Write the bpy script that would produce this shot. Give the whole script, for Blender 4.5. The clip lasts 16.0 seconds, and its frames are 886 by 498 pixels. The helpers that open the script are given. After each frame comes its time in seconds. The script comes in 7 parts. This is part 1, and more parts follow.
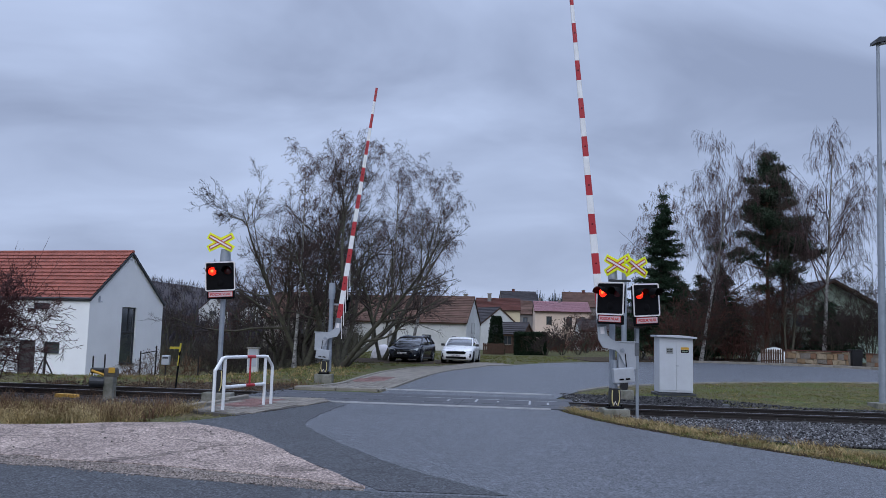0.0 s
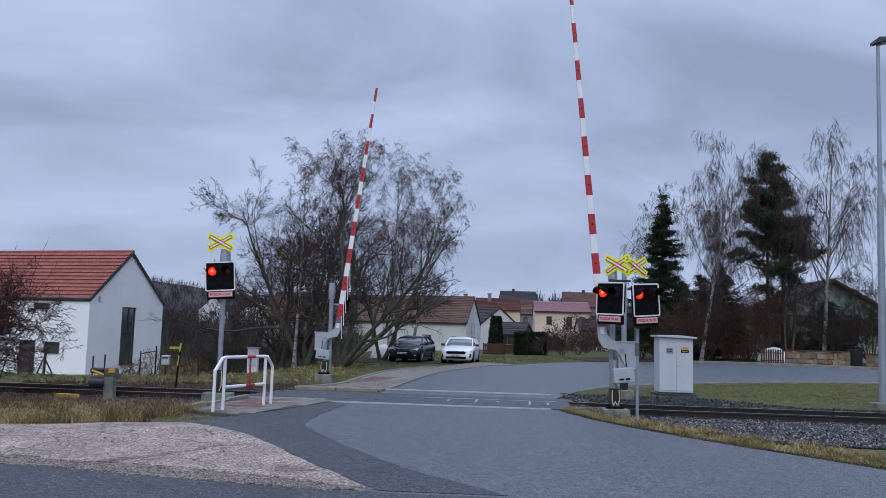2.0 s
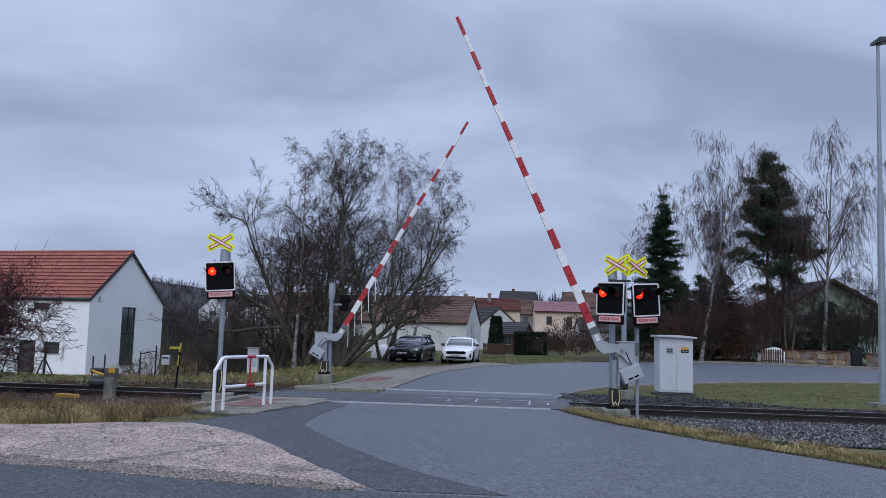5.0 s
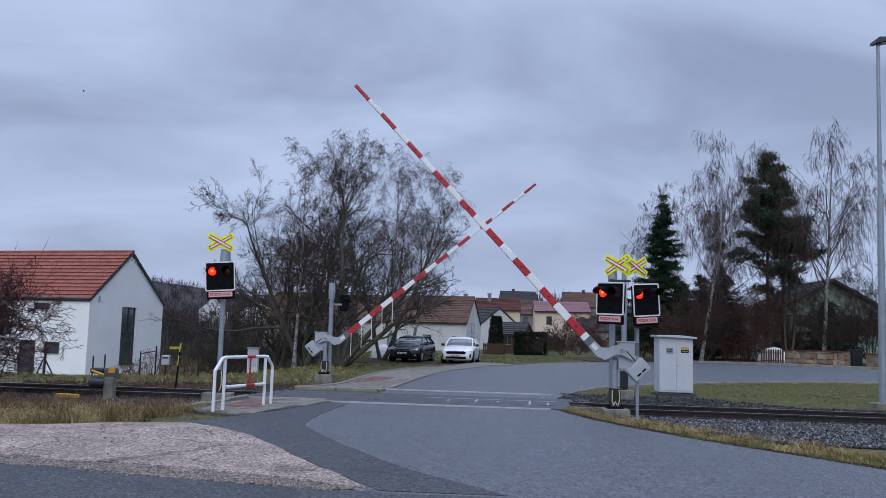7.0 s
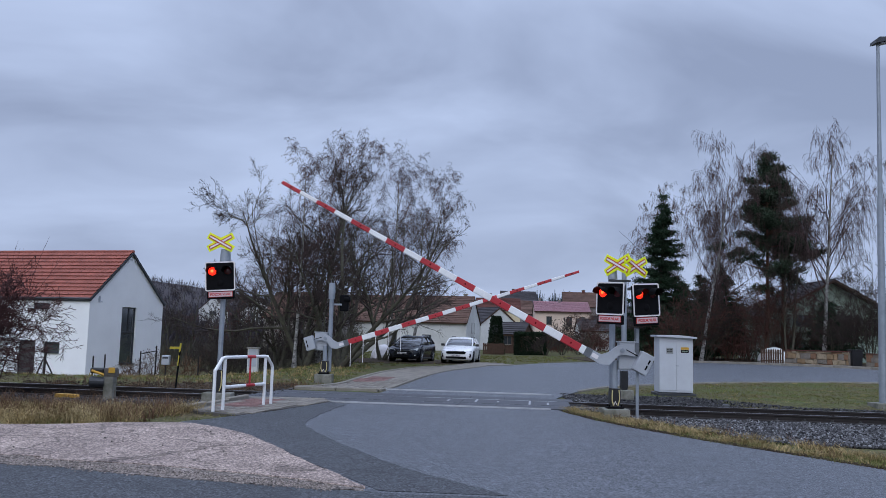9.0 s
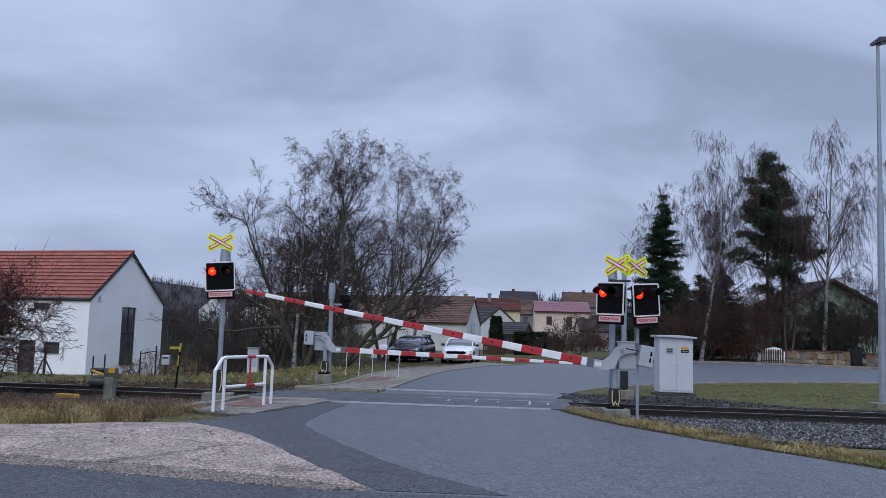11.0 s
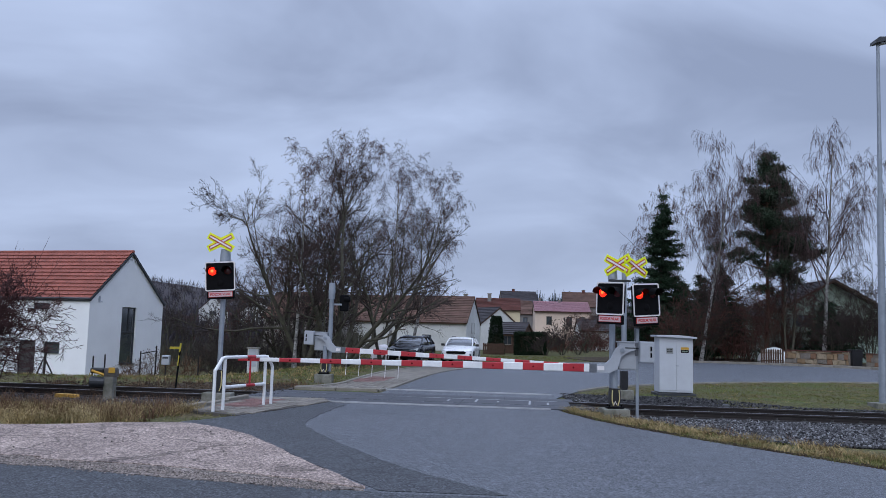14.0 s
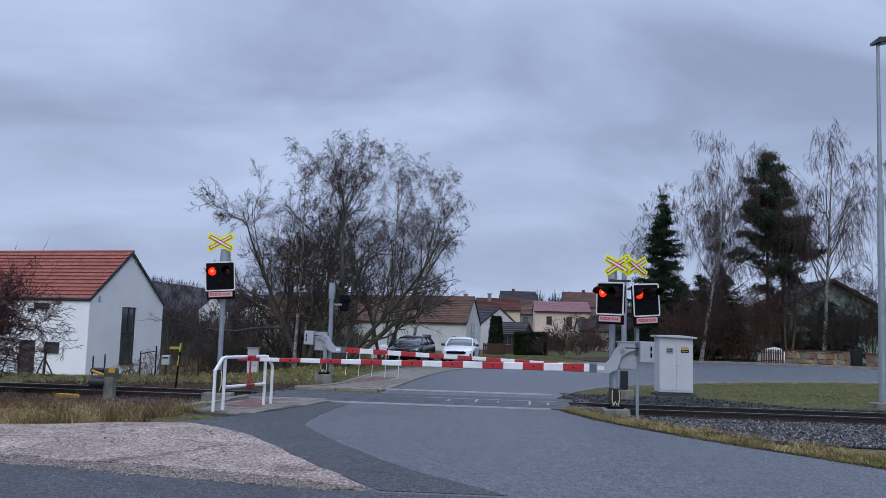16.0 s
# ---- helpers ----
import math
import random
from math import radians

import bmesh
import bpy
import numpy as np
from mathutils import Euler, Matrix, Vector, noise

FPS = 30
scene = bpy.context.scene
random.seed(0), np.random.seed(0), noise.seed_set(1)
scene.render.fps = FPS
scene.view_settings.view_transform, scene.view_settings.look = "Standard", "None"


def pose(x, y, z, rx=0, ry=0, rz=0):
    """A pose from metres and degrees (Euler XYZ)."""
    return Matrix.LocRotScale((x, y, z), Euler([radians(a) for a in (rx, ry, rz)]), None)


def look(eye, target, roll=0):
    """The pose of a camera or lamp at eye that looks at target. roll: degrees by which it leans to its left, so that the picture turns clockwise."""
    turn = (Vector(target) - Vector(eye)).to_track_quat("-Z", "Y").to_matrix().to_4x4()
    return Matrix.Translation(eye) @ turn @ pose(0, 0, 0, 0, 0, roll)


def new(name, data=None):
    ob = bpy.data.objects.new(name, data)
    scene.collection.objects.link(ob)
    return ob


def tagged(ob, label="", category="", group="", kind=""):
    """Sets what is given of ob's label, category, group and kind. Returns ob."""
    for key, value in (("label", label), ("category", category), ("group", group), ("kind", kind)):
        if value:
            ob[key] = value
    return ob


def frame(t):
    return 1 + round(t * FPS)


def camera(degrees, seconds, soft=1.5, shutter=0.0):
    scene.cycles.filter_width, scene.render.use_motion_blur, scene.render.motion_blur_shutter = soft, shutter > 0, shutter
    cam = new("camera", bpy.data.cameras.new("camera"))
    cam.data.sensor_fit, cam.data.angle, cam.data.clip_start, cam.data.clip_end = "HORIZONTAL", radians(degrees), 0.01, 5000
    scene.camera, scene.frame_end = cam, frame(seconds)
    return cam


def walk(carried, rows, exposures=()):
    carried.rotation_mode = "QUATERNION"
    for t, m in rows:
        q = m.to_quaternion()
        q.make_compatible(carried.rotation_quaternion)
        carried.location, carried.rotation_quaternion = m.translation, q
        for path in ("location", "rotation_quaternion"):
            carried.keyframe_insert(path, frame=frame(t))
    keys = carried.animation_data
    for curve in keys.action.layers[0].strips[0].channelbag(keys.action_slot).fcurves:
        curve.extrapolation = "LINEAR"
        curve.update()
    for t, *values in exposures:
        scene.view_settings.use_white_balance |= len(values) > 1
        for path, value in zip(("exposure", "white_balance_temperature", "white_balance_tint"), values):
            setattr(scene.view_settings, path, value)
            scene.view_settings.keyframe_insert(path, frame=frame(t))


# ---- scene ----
cam = camera(56.32, 16.0, soft=0.7)
walk(cam, [(0.0, pose(0, 0, 1.65, 95.96, 0, 0) @ pose(0, 0, 0, 0, 0, 1.5)), (16.0, pose(0, 0, 1.65, 95.96, 0, 0) @ pose(0, 0, 0, 0, 0, 1.5))], exposures=[(0.0, 0.0), (16.0, 0.0)])

# ---- light ----
def make_world():
    w = bpy.data.worlds.new("overcast_sky")
    w.use_nodes = True
    scene.world = w
    nt = w.node_tree
    n, l = nt.nodes, nt.links
    n.clear()
    out, bg = n.new("ShaderNodeOutputWorld"), n.new("ShaderNodeBackground")
    sky = n.new("ShaderNodeTexSky")
    sky.sky_type, sky.sun_disc = "NISHITA", False
    sky.sun_elevation, sky.sun_rotation = radians(32), radians(205)
    sky.air_density, sky.dust_density = 1.0, 3.0
    tc, sep = n.new("ShaderNodeTexCoord"), n.new("ShaderNodeSeparateXYZ")
    l.new(tc.outputs["Generated"], sep.inputs[0])

    def math_node(op, a, b=None):
        m = n.new("ShaderNodeMath")
        m.operation = op
        for i, v in enumerate((a, b)):
            if v is None:
                continue
            if isinstance(v, (int, float)):
                m.inputs[i].default_value = v
            else:
                l.new(v, m.inputs[i])
        return m.outputs[0]
    # cloud deck seen in perspective: direction divided by its height
    hgt = math_node("ADD", math_node("MAXIMUM", sep.outputs[2], 0.0), 0.30)
    comb = n.new("ShaderNodeCombineXYZ")
    l.new(math_node("DIVIDE", sep.outputs[0], hgt), comb.inputs[0])
    l.new(math_node("DIVIDE", sep.outputs[1], hgt), comb.inputs[1])
    mp = n.new("ShaderNodeMapping")
    mp.inputs["Rotation"].default_value = (0, 0, radians(-24))
    mp.inputs["Scale"].default_value = (1.0, 1.35, 1)
    mp.inputs["Location"].default_value = (3.1, 0.7, 0)
    l.new(comb.outputs[0], mp.inputs[0])
    big, fine = n.new("ShaderNodeTexNoise"), n.new("ShaderNodeTexNoise")
    big.inputs["Scale"].default_value, big.inputs["Detail"].default_value, big.inputs["Roughness"].default_value = 1.5, 5, 0.5
    big.inputs["Distortion"].default_value = 0.5
    fine.inputs["Scale"].default_value, fine.inputs["Detail"].default_value = 0.6, 2
    l.new(mp.outputs[0], big.inputs["Vector"])
    l.new(mp.outputs[0], fine.inputs["Vector"])
    mixv = math_node("ADD", math_node("MULTIPLY", big.outputs[0], 0.65), math_node("MULTIPLY", fine.outputs[0], 0.35))
    ramp = n.new("ShaderNodeValToRGB")
    ramp.color_ramp.elements[0].position, ramp.color_ramp.elements[0].color = 0.38, (0.295, 0.36, 0.535, 1)
    ramp.color_ramp.elements[1].position, ramp.color_ramp.elements[1].color = 0.61, (0.51, 0.615, 0.87, 1)
    l.new(mixv, ramp.inputs[0])
    # paler towards the horizon, brighter towards the zenith
    low = n.new("ShaderNodeMapRange")
    low.interpolation_type = "SMOOTHSTEP"
    l.new(sep.outputs[2], low.inputs[0])
    low.inputs[1].default_value, low.inputs[2].default_value, low.inputs[3].default_value, low.inputs[4].default_value = 0.0, 0.3, 0.45, 0.0
    mix = n.new("ShaderNodeMixRGB")
    l.new(low.outputs[0], mix.inputs[0])
    l.new(ramp.outputs[0], mix.inputs[1])
    mix.inputs[2].default_value = (0.45, 0.54, 0.765, 1)
    up = n.new("ShaderNodeMapRange")
    up.interpolation_type = "SMOOTHSTEP"
    l.new(sep.outputs[2], up.inputs[0])
    up.inputs[1].default_value, up.inputs[2].default_value, up.inputs[3].default_value, up.inputs[4].default_value = 0.36, 1.0, 1.0, 3.1
    mul = n.new("ShaderNodeMixRGB")
    mul.blend_type, mul.inputs[0].default_value = "MULTIPLY", 1.0
    l.new(mix.outputs[0], mul.inputs[1])
    l.new(up.outputs[0], mul.inputs[2])
    dim = n.new("ShaderNodeMixRGB")
    dim.blend_type, dim.inputs[0].default_value, dim.inputs[2].default_value = "MULTIPLY", 1.0, (0.1, 0.1, 0.1, 1)
    l.new(sky.outputs[0], dim.inputs[1])
    both = n.new("ShaderNodeMixRGB")
    both.inputs[0].default_value = 0.93
    l.new(dim.outputs[0], both.inputs[1])
    l.new(mul.outputs[0], both.inputs[2])
    l.new(both.outputs[0], bg.inputs[0])
    bg.inputs[1].default_value = 1.0
    l.new(bg.outputs[0], out.inputs[0])


make_world()
sun = new("sun", bpy.data.lights.new("sun", "SUN"))
sun.data.energy, sun.data.angle, sun.data.color = 1.0, radians(50), (0.92, 0.96, 1.0)
sun.matrix_world = look((-6, -30, 24), (0, 0, 0))

# ---- materials ----
MATS = {}


def mat(name, colour, rough=0.7, metal=0.0, vary=0.25, scale=3.0, fine=60.0, bump=0.15, second=None, emit=0.0, spec=0.5, island=0.0, coat=0.0, grain=None, piece=0.0):
    """A surface with stains and grain at two scales; second: the colour of the stains."""
    if name in MATS:
        return MATS[name]
    m = bpy.data.materials.new(name)
    m.use_nodes = True
    nt = m.node_tree
    n, l = nt.nodes, nt.links
    b = n["Principled BSDF"]
    tc = n.new("ShaderNodeTexCoord")
    a, f = n.new("ShaderNodeTexNoise"), n.new("ShaderNodeTexNoise")
    a.inputs["Scale"].default_value, a.inputs["Detail"].default_value, a.inputs["Roughness"].default_value = scale, 6, 0.62
    f.inputs["Scale"].default_value, f.inputs["Detail"].default_value = fine, 3
    l.new(tc.outputs["Object"], a.inputs["Vector"])
    l.new(tc.outputs["Object"], f.inputs["Vector"])
    ramp = n.new("ShaderNodeValToRGB")
    lo = second if second else tuple(c * (1 - vary) for c in colour)
    hi = tuple(min(1.0, c * (1 + vary * 0.6)) for c in colour)
    ramp.color_ramp.elements[0].position, ramp.color_ramp.elements[0].color = 0.34, (*lo, 1)
    ramp.color_ramp.elements[1].position, ramp.color_ramp.elements[1].color = 0.66, (*hi, 1)
    l.new(a.outputs[0], ramp.inputs[0])
    r2 = n.new("ShaderNodeValToRGB")
    r2.color_ramp.elements[0].position, r2.color_ramp.elements[1].position = (0.3, 0.7) if grain is None else (0.39, 0.62)
    g0, g1 = 1 - (vary * 0.8 if grain is None else grain), 1.0 + (0 if grain is None else grain * 0.6)
    r2.color_ramp.elements[0].color, r2.color_ramp.elements[1].color = (g0, g0, g0, 1), (g1, g1, g1, 1)
    l.new(f.outputs[0], r2.inputs[0])
    mx = n.new("ShaderNodeMixRGB")
    mx.blend_type, mx.inputs[0].default_value = "MULTIPLY", 1.0
    l.new(ramp.outputs[0], mx.inputs[1])
    l.new(r2.outputs[0], mx.inputs[2])
    col = mx.outputs[0]
    if island or piece:
        g = n.new("ShaderNodeNewGeometry" if island else "ShaderNodeObjectInfo")
        mr = n.new("ShaderNodeMapRange")
        l.new(g.outputs["Random Per Island" if island else "Random"], mr.inputs[0])
        spread = island or piece
        mr.inputs[3].default_value, mr.inputs[4].default_value = 1 - spread, 1 + spread
        m3 = n.new("ShaderNodeMixRGB")
        m3.blend_type, m3.inputs[0].default_value = "MULTIPLY", 1.0
        l.new(col, m3.inputs[1])
        l.new(mr.outputs[0], m3.inputs[2])
        col = m3.outputs[0]
    l.new(col, b.inputs["Base Color"])
    rr = n.new("ShaderNodeMapRange")
    l.new(a.outputs[0], rr.inputs[0])
    rr.inputs[3].default_value, rr.inputs[4].default_value = max(0.02, rough - 0.12), min(1.0, rough + 0.12)
    l.new(rr.outputs[0], b.inputs["Roughness"])
    b.inputs["Metallic"].default_value = metal
    b.inputs["Specular IOR Level"].default_value = spec
    b.inputs["Coat Weight"].default_value = coat
    if bump:
        bp = n.new("ShaderNodeBump")
        bp.inputs["Strength"].default_value, bp.inputs["Distance"].default_value = bump, 0.02
        l.new(f.outputs[0], bp.inputs["Height"])
        l.new(bp.outputs[0], b.inputs["Normal"])
    if emit:
        b.inputs["Emission Color"].default_value = (*colour, 1)
        b.inputs["Emission Strength"].default_value = emit
    MATS[name] = m
    return m


def ground_mat():
    """Winter turf: green, straw and bare soil in patches."""
    m = mat("turf", (0.068, 0.082, 0.03), 0.95, vary=0.4, scale=0.5, fine=14.0, bump=0.8, second=(0.115, 0.09, 0.048), spec=0.1, grain=0.5)
    # beyond the village the land is covered by woods and last year's leaves
    nt = m.node_tree
    n, l = nt.nodes, nt.links
    b = n["Principled BSDF"]
    src = b.inputs["Base Color"].links[0].from_socket
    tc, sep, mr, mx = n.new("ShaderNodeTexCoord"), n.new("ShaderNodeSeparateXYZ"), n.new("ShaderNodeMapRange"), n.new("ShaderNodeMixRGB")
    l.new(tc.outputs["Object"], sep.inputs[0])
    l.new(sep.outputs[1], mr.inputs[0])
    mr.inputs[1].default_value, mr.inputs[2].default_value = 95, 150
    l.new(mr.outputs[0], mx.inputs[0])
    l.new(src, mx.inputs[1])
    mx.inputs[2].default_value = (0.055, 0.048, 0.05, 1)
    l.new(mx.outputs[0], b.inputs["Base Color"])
    return m


TURF = ground_mat()
PALE = mat("pale_strip", (0.42, 0.42, 0.43), 0.7, vary=0.2, scale=3, fine=30, bump=0.1)
ASPHALT = mat("asphalt", (0.108, 0.115, 0.128), 0.53, vary=0.13, scale=0.45, fine=58, bump=0.9, spec=0.4, grain=0.5)
OLD_ASPHALT = mat("old_asphalt", (0.064, 0.067, 0.073), 0.66, vary=0.25, scale=0.8, fine=50, bump=0.9, spec=0.4, grain=0.55)


def cracked(m, scale, width, depth):
    """Winding cracks, darker than the slab, added to a material."""
    nt = m.node_tree
    n, l = nt.nodes, nt.links
    b = n["Principled BSDF"]
    src = b.inputs["Base Color"].links[0].from_socket
    tc, wob, add, vor = n.new("ShaderNodeTexCoord"), n.new("ShaderNodeTexNoise"), n.new("ShaderNodeVectorMath"), n.new("ShaderNodeTexVoronoi")
    wob.inputs["Scale"].default_value, wob.inputs["Detail"].default_value = scale * 1.5, 4
    l.new(tc.outputs["Object"], wob.inputs["Vector"])
    add.operation = "MULTIPLY_ADD"
    l.new(wob.outputs["Color"], add.inputs[0])
    add.inputs[1].default_value = (1.0 / scale, 0.7 / scale, 0)
    l.new(tc.outputs["Object"], add.inputs[2])
    vor.feature, vor.inputs["Scale"].default_value = "DISTANCE_TO_EDGE", scale
    l.new(add.outputs[0], vor.inputs["Vector"])
    ramp = n.new("ShaderNodeValToRGB")
    ramp.color_ramp.elements[0].position, ramp.color_ramp.elements[0].color = 0.0, (depth, depth, depth, 1)
    ramp.color_ramp.elements[1].position, ramp.color_ramp.elements[1].color = width, (1, 1, 1, 1)
    l.new(vor.outputs[0], ramp.inputs[0])
    mx = n.new("ShaderNodeMixRGB")
    mx.blend_type, mx.inputs[0].default_value = "MULTIPLY", 1.0
    l.new(src, mx.inputs[1])
    l.new(ramp.outputs[0], mx.inputs[2])
    l.new(mx.outputs[0], b.inputs["Base Color"])
    return m


def aggregate(m, scale, lo, hi):
    """Chips of stone in a binder, each with a tone of its own, added to a material."""
    nt = m.node_tree
    n, l = nt.nodes, nt.links
    b = n["Principled BSDF"]
    src = b.inputs["Base Color"].links[0].from_socket
    tc, vor, sep, mr, mx = n.new("ShaderNodeTexCoord"), n.new("ShaderNodeTexVoronoi"), n.new("ShaderNodeSeparateColor"), n.new("ShaderNodeMapRange"), n.new("ShaderNodeMixRGB")
    vor.inputs["Scale"].default_value = scale
    l.new(tc.outputs["Object"], vor.inputs["Vector"])
    l.new(vor.outputs["Color"], sep.inputs[0])
    l.new(sep.outputs[0], mr.inputs[0])
    mr.inputs[3].default_value, mr.inputs[4].default_value = lo, hi
    mx.blend_type, mx.inputs[0].default_value = "MULTIPLY", 1.0
    l.new(src, mx.inputs[1])
    l.new(mr.outputs[0], mx.inputs[2])
    l.new(mx.outputs[0], b.inputs["Base Color"])
    return m


aggregate(ASPHALT, 58, 0.2, 1.85)
aggregate(ASPHALT, 9, 0.86, 1.14)
aggregate(OLD_ASPHALT, 52, 0.15, 1.9)
CONCRETE_PINK = cracked(mat("worn_pink_concrete", (0.385, 0.3, 0.255), 0.85, vary=0.22, scale=0.9, fine=24, bump=1.0, second=(0.26, 0.202, 0.176), spec=0.2, grain=0.42), 0.55, 0.016, 0.4)
cracked(CONCRETE_PINK, 1.7, 0.018, 0.5)
aggregate(CONCRETE_PINK, 62, 0.35, 1.6)
cracked(OLD_ASPHALT, 0.35, 0.02, 0.7)
CRUMBS = mat("concrete_crumbs", (0.25, 0.21, 0.185), 0.9, vary=0.2, scale=9, fine=50, bump=0.2, island=0.7, spec=0.2)
PEBBLE_BED = aggregate(mat("pebble_bed", (0.20, 0.168, 0.148), 0.95, vary=0.35, scale=3, fine=40, bump=1.0, spec=0.2, grain=0.5), 22, 0.4, 1.7)
PAVER = mat("pavers", (0.225, 0.20, 0.168), 0.8, vary=0.25, scale=2.2, fine=14, bump=0.5, second=(0.15, 0.135, 0.115), spec=0.2, piece=0.25)
SAND = mat("joint_sand", (0.11, 0.10, 0.09), 0.95, vary=0.3, scale=5, fine=40, bump=0.3, spec=0.1)
PAVER_RED = mat("red_pavers", (0.215, 0.12, 0.105), 0.8, vary=0.25, scale=2.2, fine=14, bump=0.5, spec=0.2, piece=0.25)
KERB = mat("kerb_concrete", (0.27, 0.245, 0.205), 0.85, vary=0.3, scale=1.5, fine=30, bump=0.3, spec=0.2)
CONCRETE = mat("concrete", (0.24, 0.23, 0.20), 0.85, vary=0.3, scale=4, fine=40, bump=0.35, second=(0.13, 0.13, 0.10), spec=0.2)
RAIL_STEEL = mat("rail_steel", (0.30, 0.31, 0.34), 0.3, 0.9, vary=0.2, scale=4, fine=40, bump=0.05)
RUST = mat("rusty_steel", (0.032, 0.025, 0.023), 0.75, 0.2, vary=0.35, scale=6, fine=60, bump=0.3)
SLEEPER = mat("sleeper", (0.075, 0.065, 0.058), 0.9, vary=0.35, scale=5, fine=50, bump=0.4)
BALLAST = mat("ballast_bed", (0.026, 0.025, 0.026), 0.95, vary=0.45, scale=12, fine=26, bump=1.0, spec=0.2)
STONES = mat("ballast_stone", (0.068, 0.066, 0.068), 0.9, vary=0.2, scale=9, fine=50, bump=0.2, island=0.95, spec=0.2)
PALE_STONES = mat("pale_ballast_stone", (0.22, 0.22, 0.225), 0.85, vary=0.2, scale=9, fine=50, bump=0.2, island=0.6, spec=0.3)
RUBBER = mat("rubber_panel", (0.055, 0.057, 0.065), 0.6, vary=0.2, scale=3, fine=40, bump=0.3)
STRAW = mat("dry_grass", (0.36, 0.27, 0.13), 0.9, vary=0.3, scale=1.2, fine=20, bump=0, island=0.45, spec=0.1)
GREEN = mat("green_grass", (0.128, 0.145, 0.046), 0.9, vary=0.3, scale=0.5, fine=20, bump=0, second=(0.15, 0.13, 0.05), island=0.4, spec=0.1)
BRAMBLE = mat("bramble_stem", (0.075, 0.038, 0.036), 0.9, vary=0.3, scale=3, fine=20, bump=0, island=0.4, spec=0.1)
DEAD_STEM = mat("dead_stem", (0.15, 0.088, 0.055), 0.9, vary=0.3, scale=3, fine=20, bump=0, island=0.5, spec=0.1)
ZINC = mat("galvanised_steel", (0.29, 0.32, 0.36), 0.5, 0.35, vary=0.14, scale=5, fine=60, bump=0.05)
GREY_PAINT = mat("light_grey_paint", (0.38, 0.40, 0.435), 0.5, vary=0.08, scale=4, fine=50, bump=0.04)
CABINET_PAINT = mat("cabinet_paint", (0.50, 0.52, 0.555), 0.5, vary=0.06, scale=2, fine=40, bump=0.03)
WHITE = mat("white_paint", (0.78, 0.78, 0.78), 0.45, vary=0.08, scale=5, fine=50, bump=0.03)
RED = mat("red_paint", (0.43, 0.018, 0.028), 0.45, vary=0.12, scale=5, fine=50, bump=0.03)
BLACK = mat("black_plastic", (0.014, 0.014, 0.016), 0.4, vary=0.2, scale=5, fine=60, bump=0.05)
MATT_BLACK = mat("matt_black", (0.005, 0.005, 0.006), 0.75, vary=0.2, scale=5, fine=60, bump=0.05, spec=0.1)
YELLOW = mat("fluorescent_yellow", (0.80, 0.88, 0.012), 0.45, vary=0.05, scale=5, fine=60, bump=0.02)
CREAM = mat("cream_stripe", (0.62, 0.52, 0.24), 0.5, vary=0.12, scale=5, fine=60, bump=0.02)
DULL_YELLOW = mat("dull_yellow_paint", (0.50, 0.40, 0.03), 0.5, vary=0.12, scale=5, fine=60, bump=0.02)
ORANGE = mat("orange_yellow_paint", (0.60, 0.33, 0.035), 0.5, vary=0.15, scale=5, fine=60, bump=0.02)
DARK_LENS = mat("dark_red_lens", (0.05, 0.006, 0.008), 0.15, vary=0.1, scale=8, fine=60, bump=0.0)
LIT_LENS = mat("lit_red_lens", (1.0, 0.02, 0.008), 0.3, vary=0.0, scale=8, fine=60, bump=0.0, emit=1.9)
LIT_CORE = mat("lit_orange_core", (1.0, 0.14, 0.03), 0.3, vary=0.0, scale=8, fine=60, bump=0.0, emit=2.6)
CLIP = mat("worn_steel", (0.07, 0.067, 0.065), 0.55, 0.4, vary=0.3, scale=8, fine=60, bump=0.1)
SOIL = mat("dark_leaf_litter", (0.045, 0.034, 0.026), 1.0, vary=0.4, scale=1.2, fine=14, bump=0.8, second=(0.075, 0.055, 0.035), spec=0.1, grain=0.5)
RENDER_WHITE = mat("white_render", (0.84, 0.84, 0.84), 0.9, vary=0.05, scale=0.5, fine=25, bump=0.1, spec=0.2)
OLD_RENDER = mat("old_white_render", (0.60, 0.60, 0.58), 0.9, vary=0.16, scale=0.5, fine=25, bump=0.1, spec=0.2)
CREAM_RENDER = mat("cream_render", (0.58, 0.50, 0.34), 0.9, vary=0.1, scale=0.5, fine=25, bump=0.1, spec=0.2)
PEACH_RENDER = mat("peach_render", (0.66, 0.52, 0.42), 0.9, vary=0.1, scale=0.5, fine=25, bump=0.1, spec=0.2)
GREY_RENDER = mat("grey_render", (0.22, 0.20, 0.185), 0.9, vary=0.2, scale=0.5, fine=25, bump=0.1, spec=0.2)
# mint green render, dimmed here to hold the shade under the chalet's eaves
SHADED_GREEN_RENDER = mat("shaded_green_render", (0.30, 0.37, 0.31), 0.9, vary=0.12, scale=0.5, fine=25, bump=0.1, spec=0.2)
TILE_RED = mat("clay_tiles", (0.31, 0.098, 0.07), 0.75, vary=0.2, scale=1.2, fine=12, bump=0.2, island=0.12, spec=0.3)
TILE_BROWN = mat("brown_tiles", (0.15, 0.09, 0.07), 0.85, vary=0.3, scale=0.7, fine=9, bump=0.3, island=0.2, spec=0.2)
TILE_DARK = mat("dark_slates", (0.068, 0.062, 0.066), 0.85, vary=0.3, scale=0.7, fine=9, bump=0.3, island=0.2, spec=0.2)
TILE_PINK = mat("pink_sheet_roof", (0.36, 0.19, 0.215), 0.6, vary=0.12, scale=0.7, fine=9, bump=0.1, island=0.08)
TILE_RUSSET = mat("russet_tiles", (0.13, 0.052, 0.042), 0.85, vary=0.25, scale=0.7, fine=9, bump=0.3, island=0.2, spec=0.2)
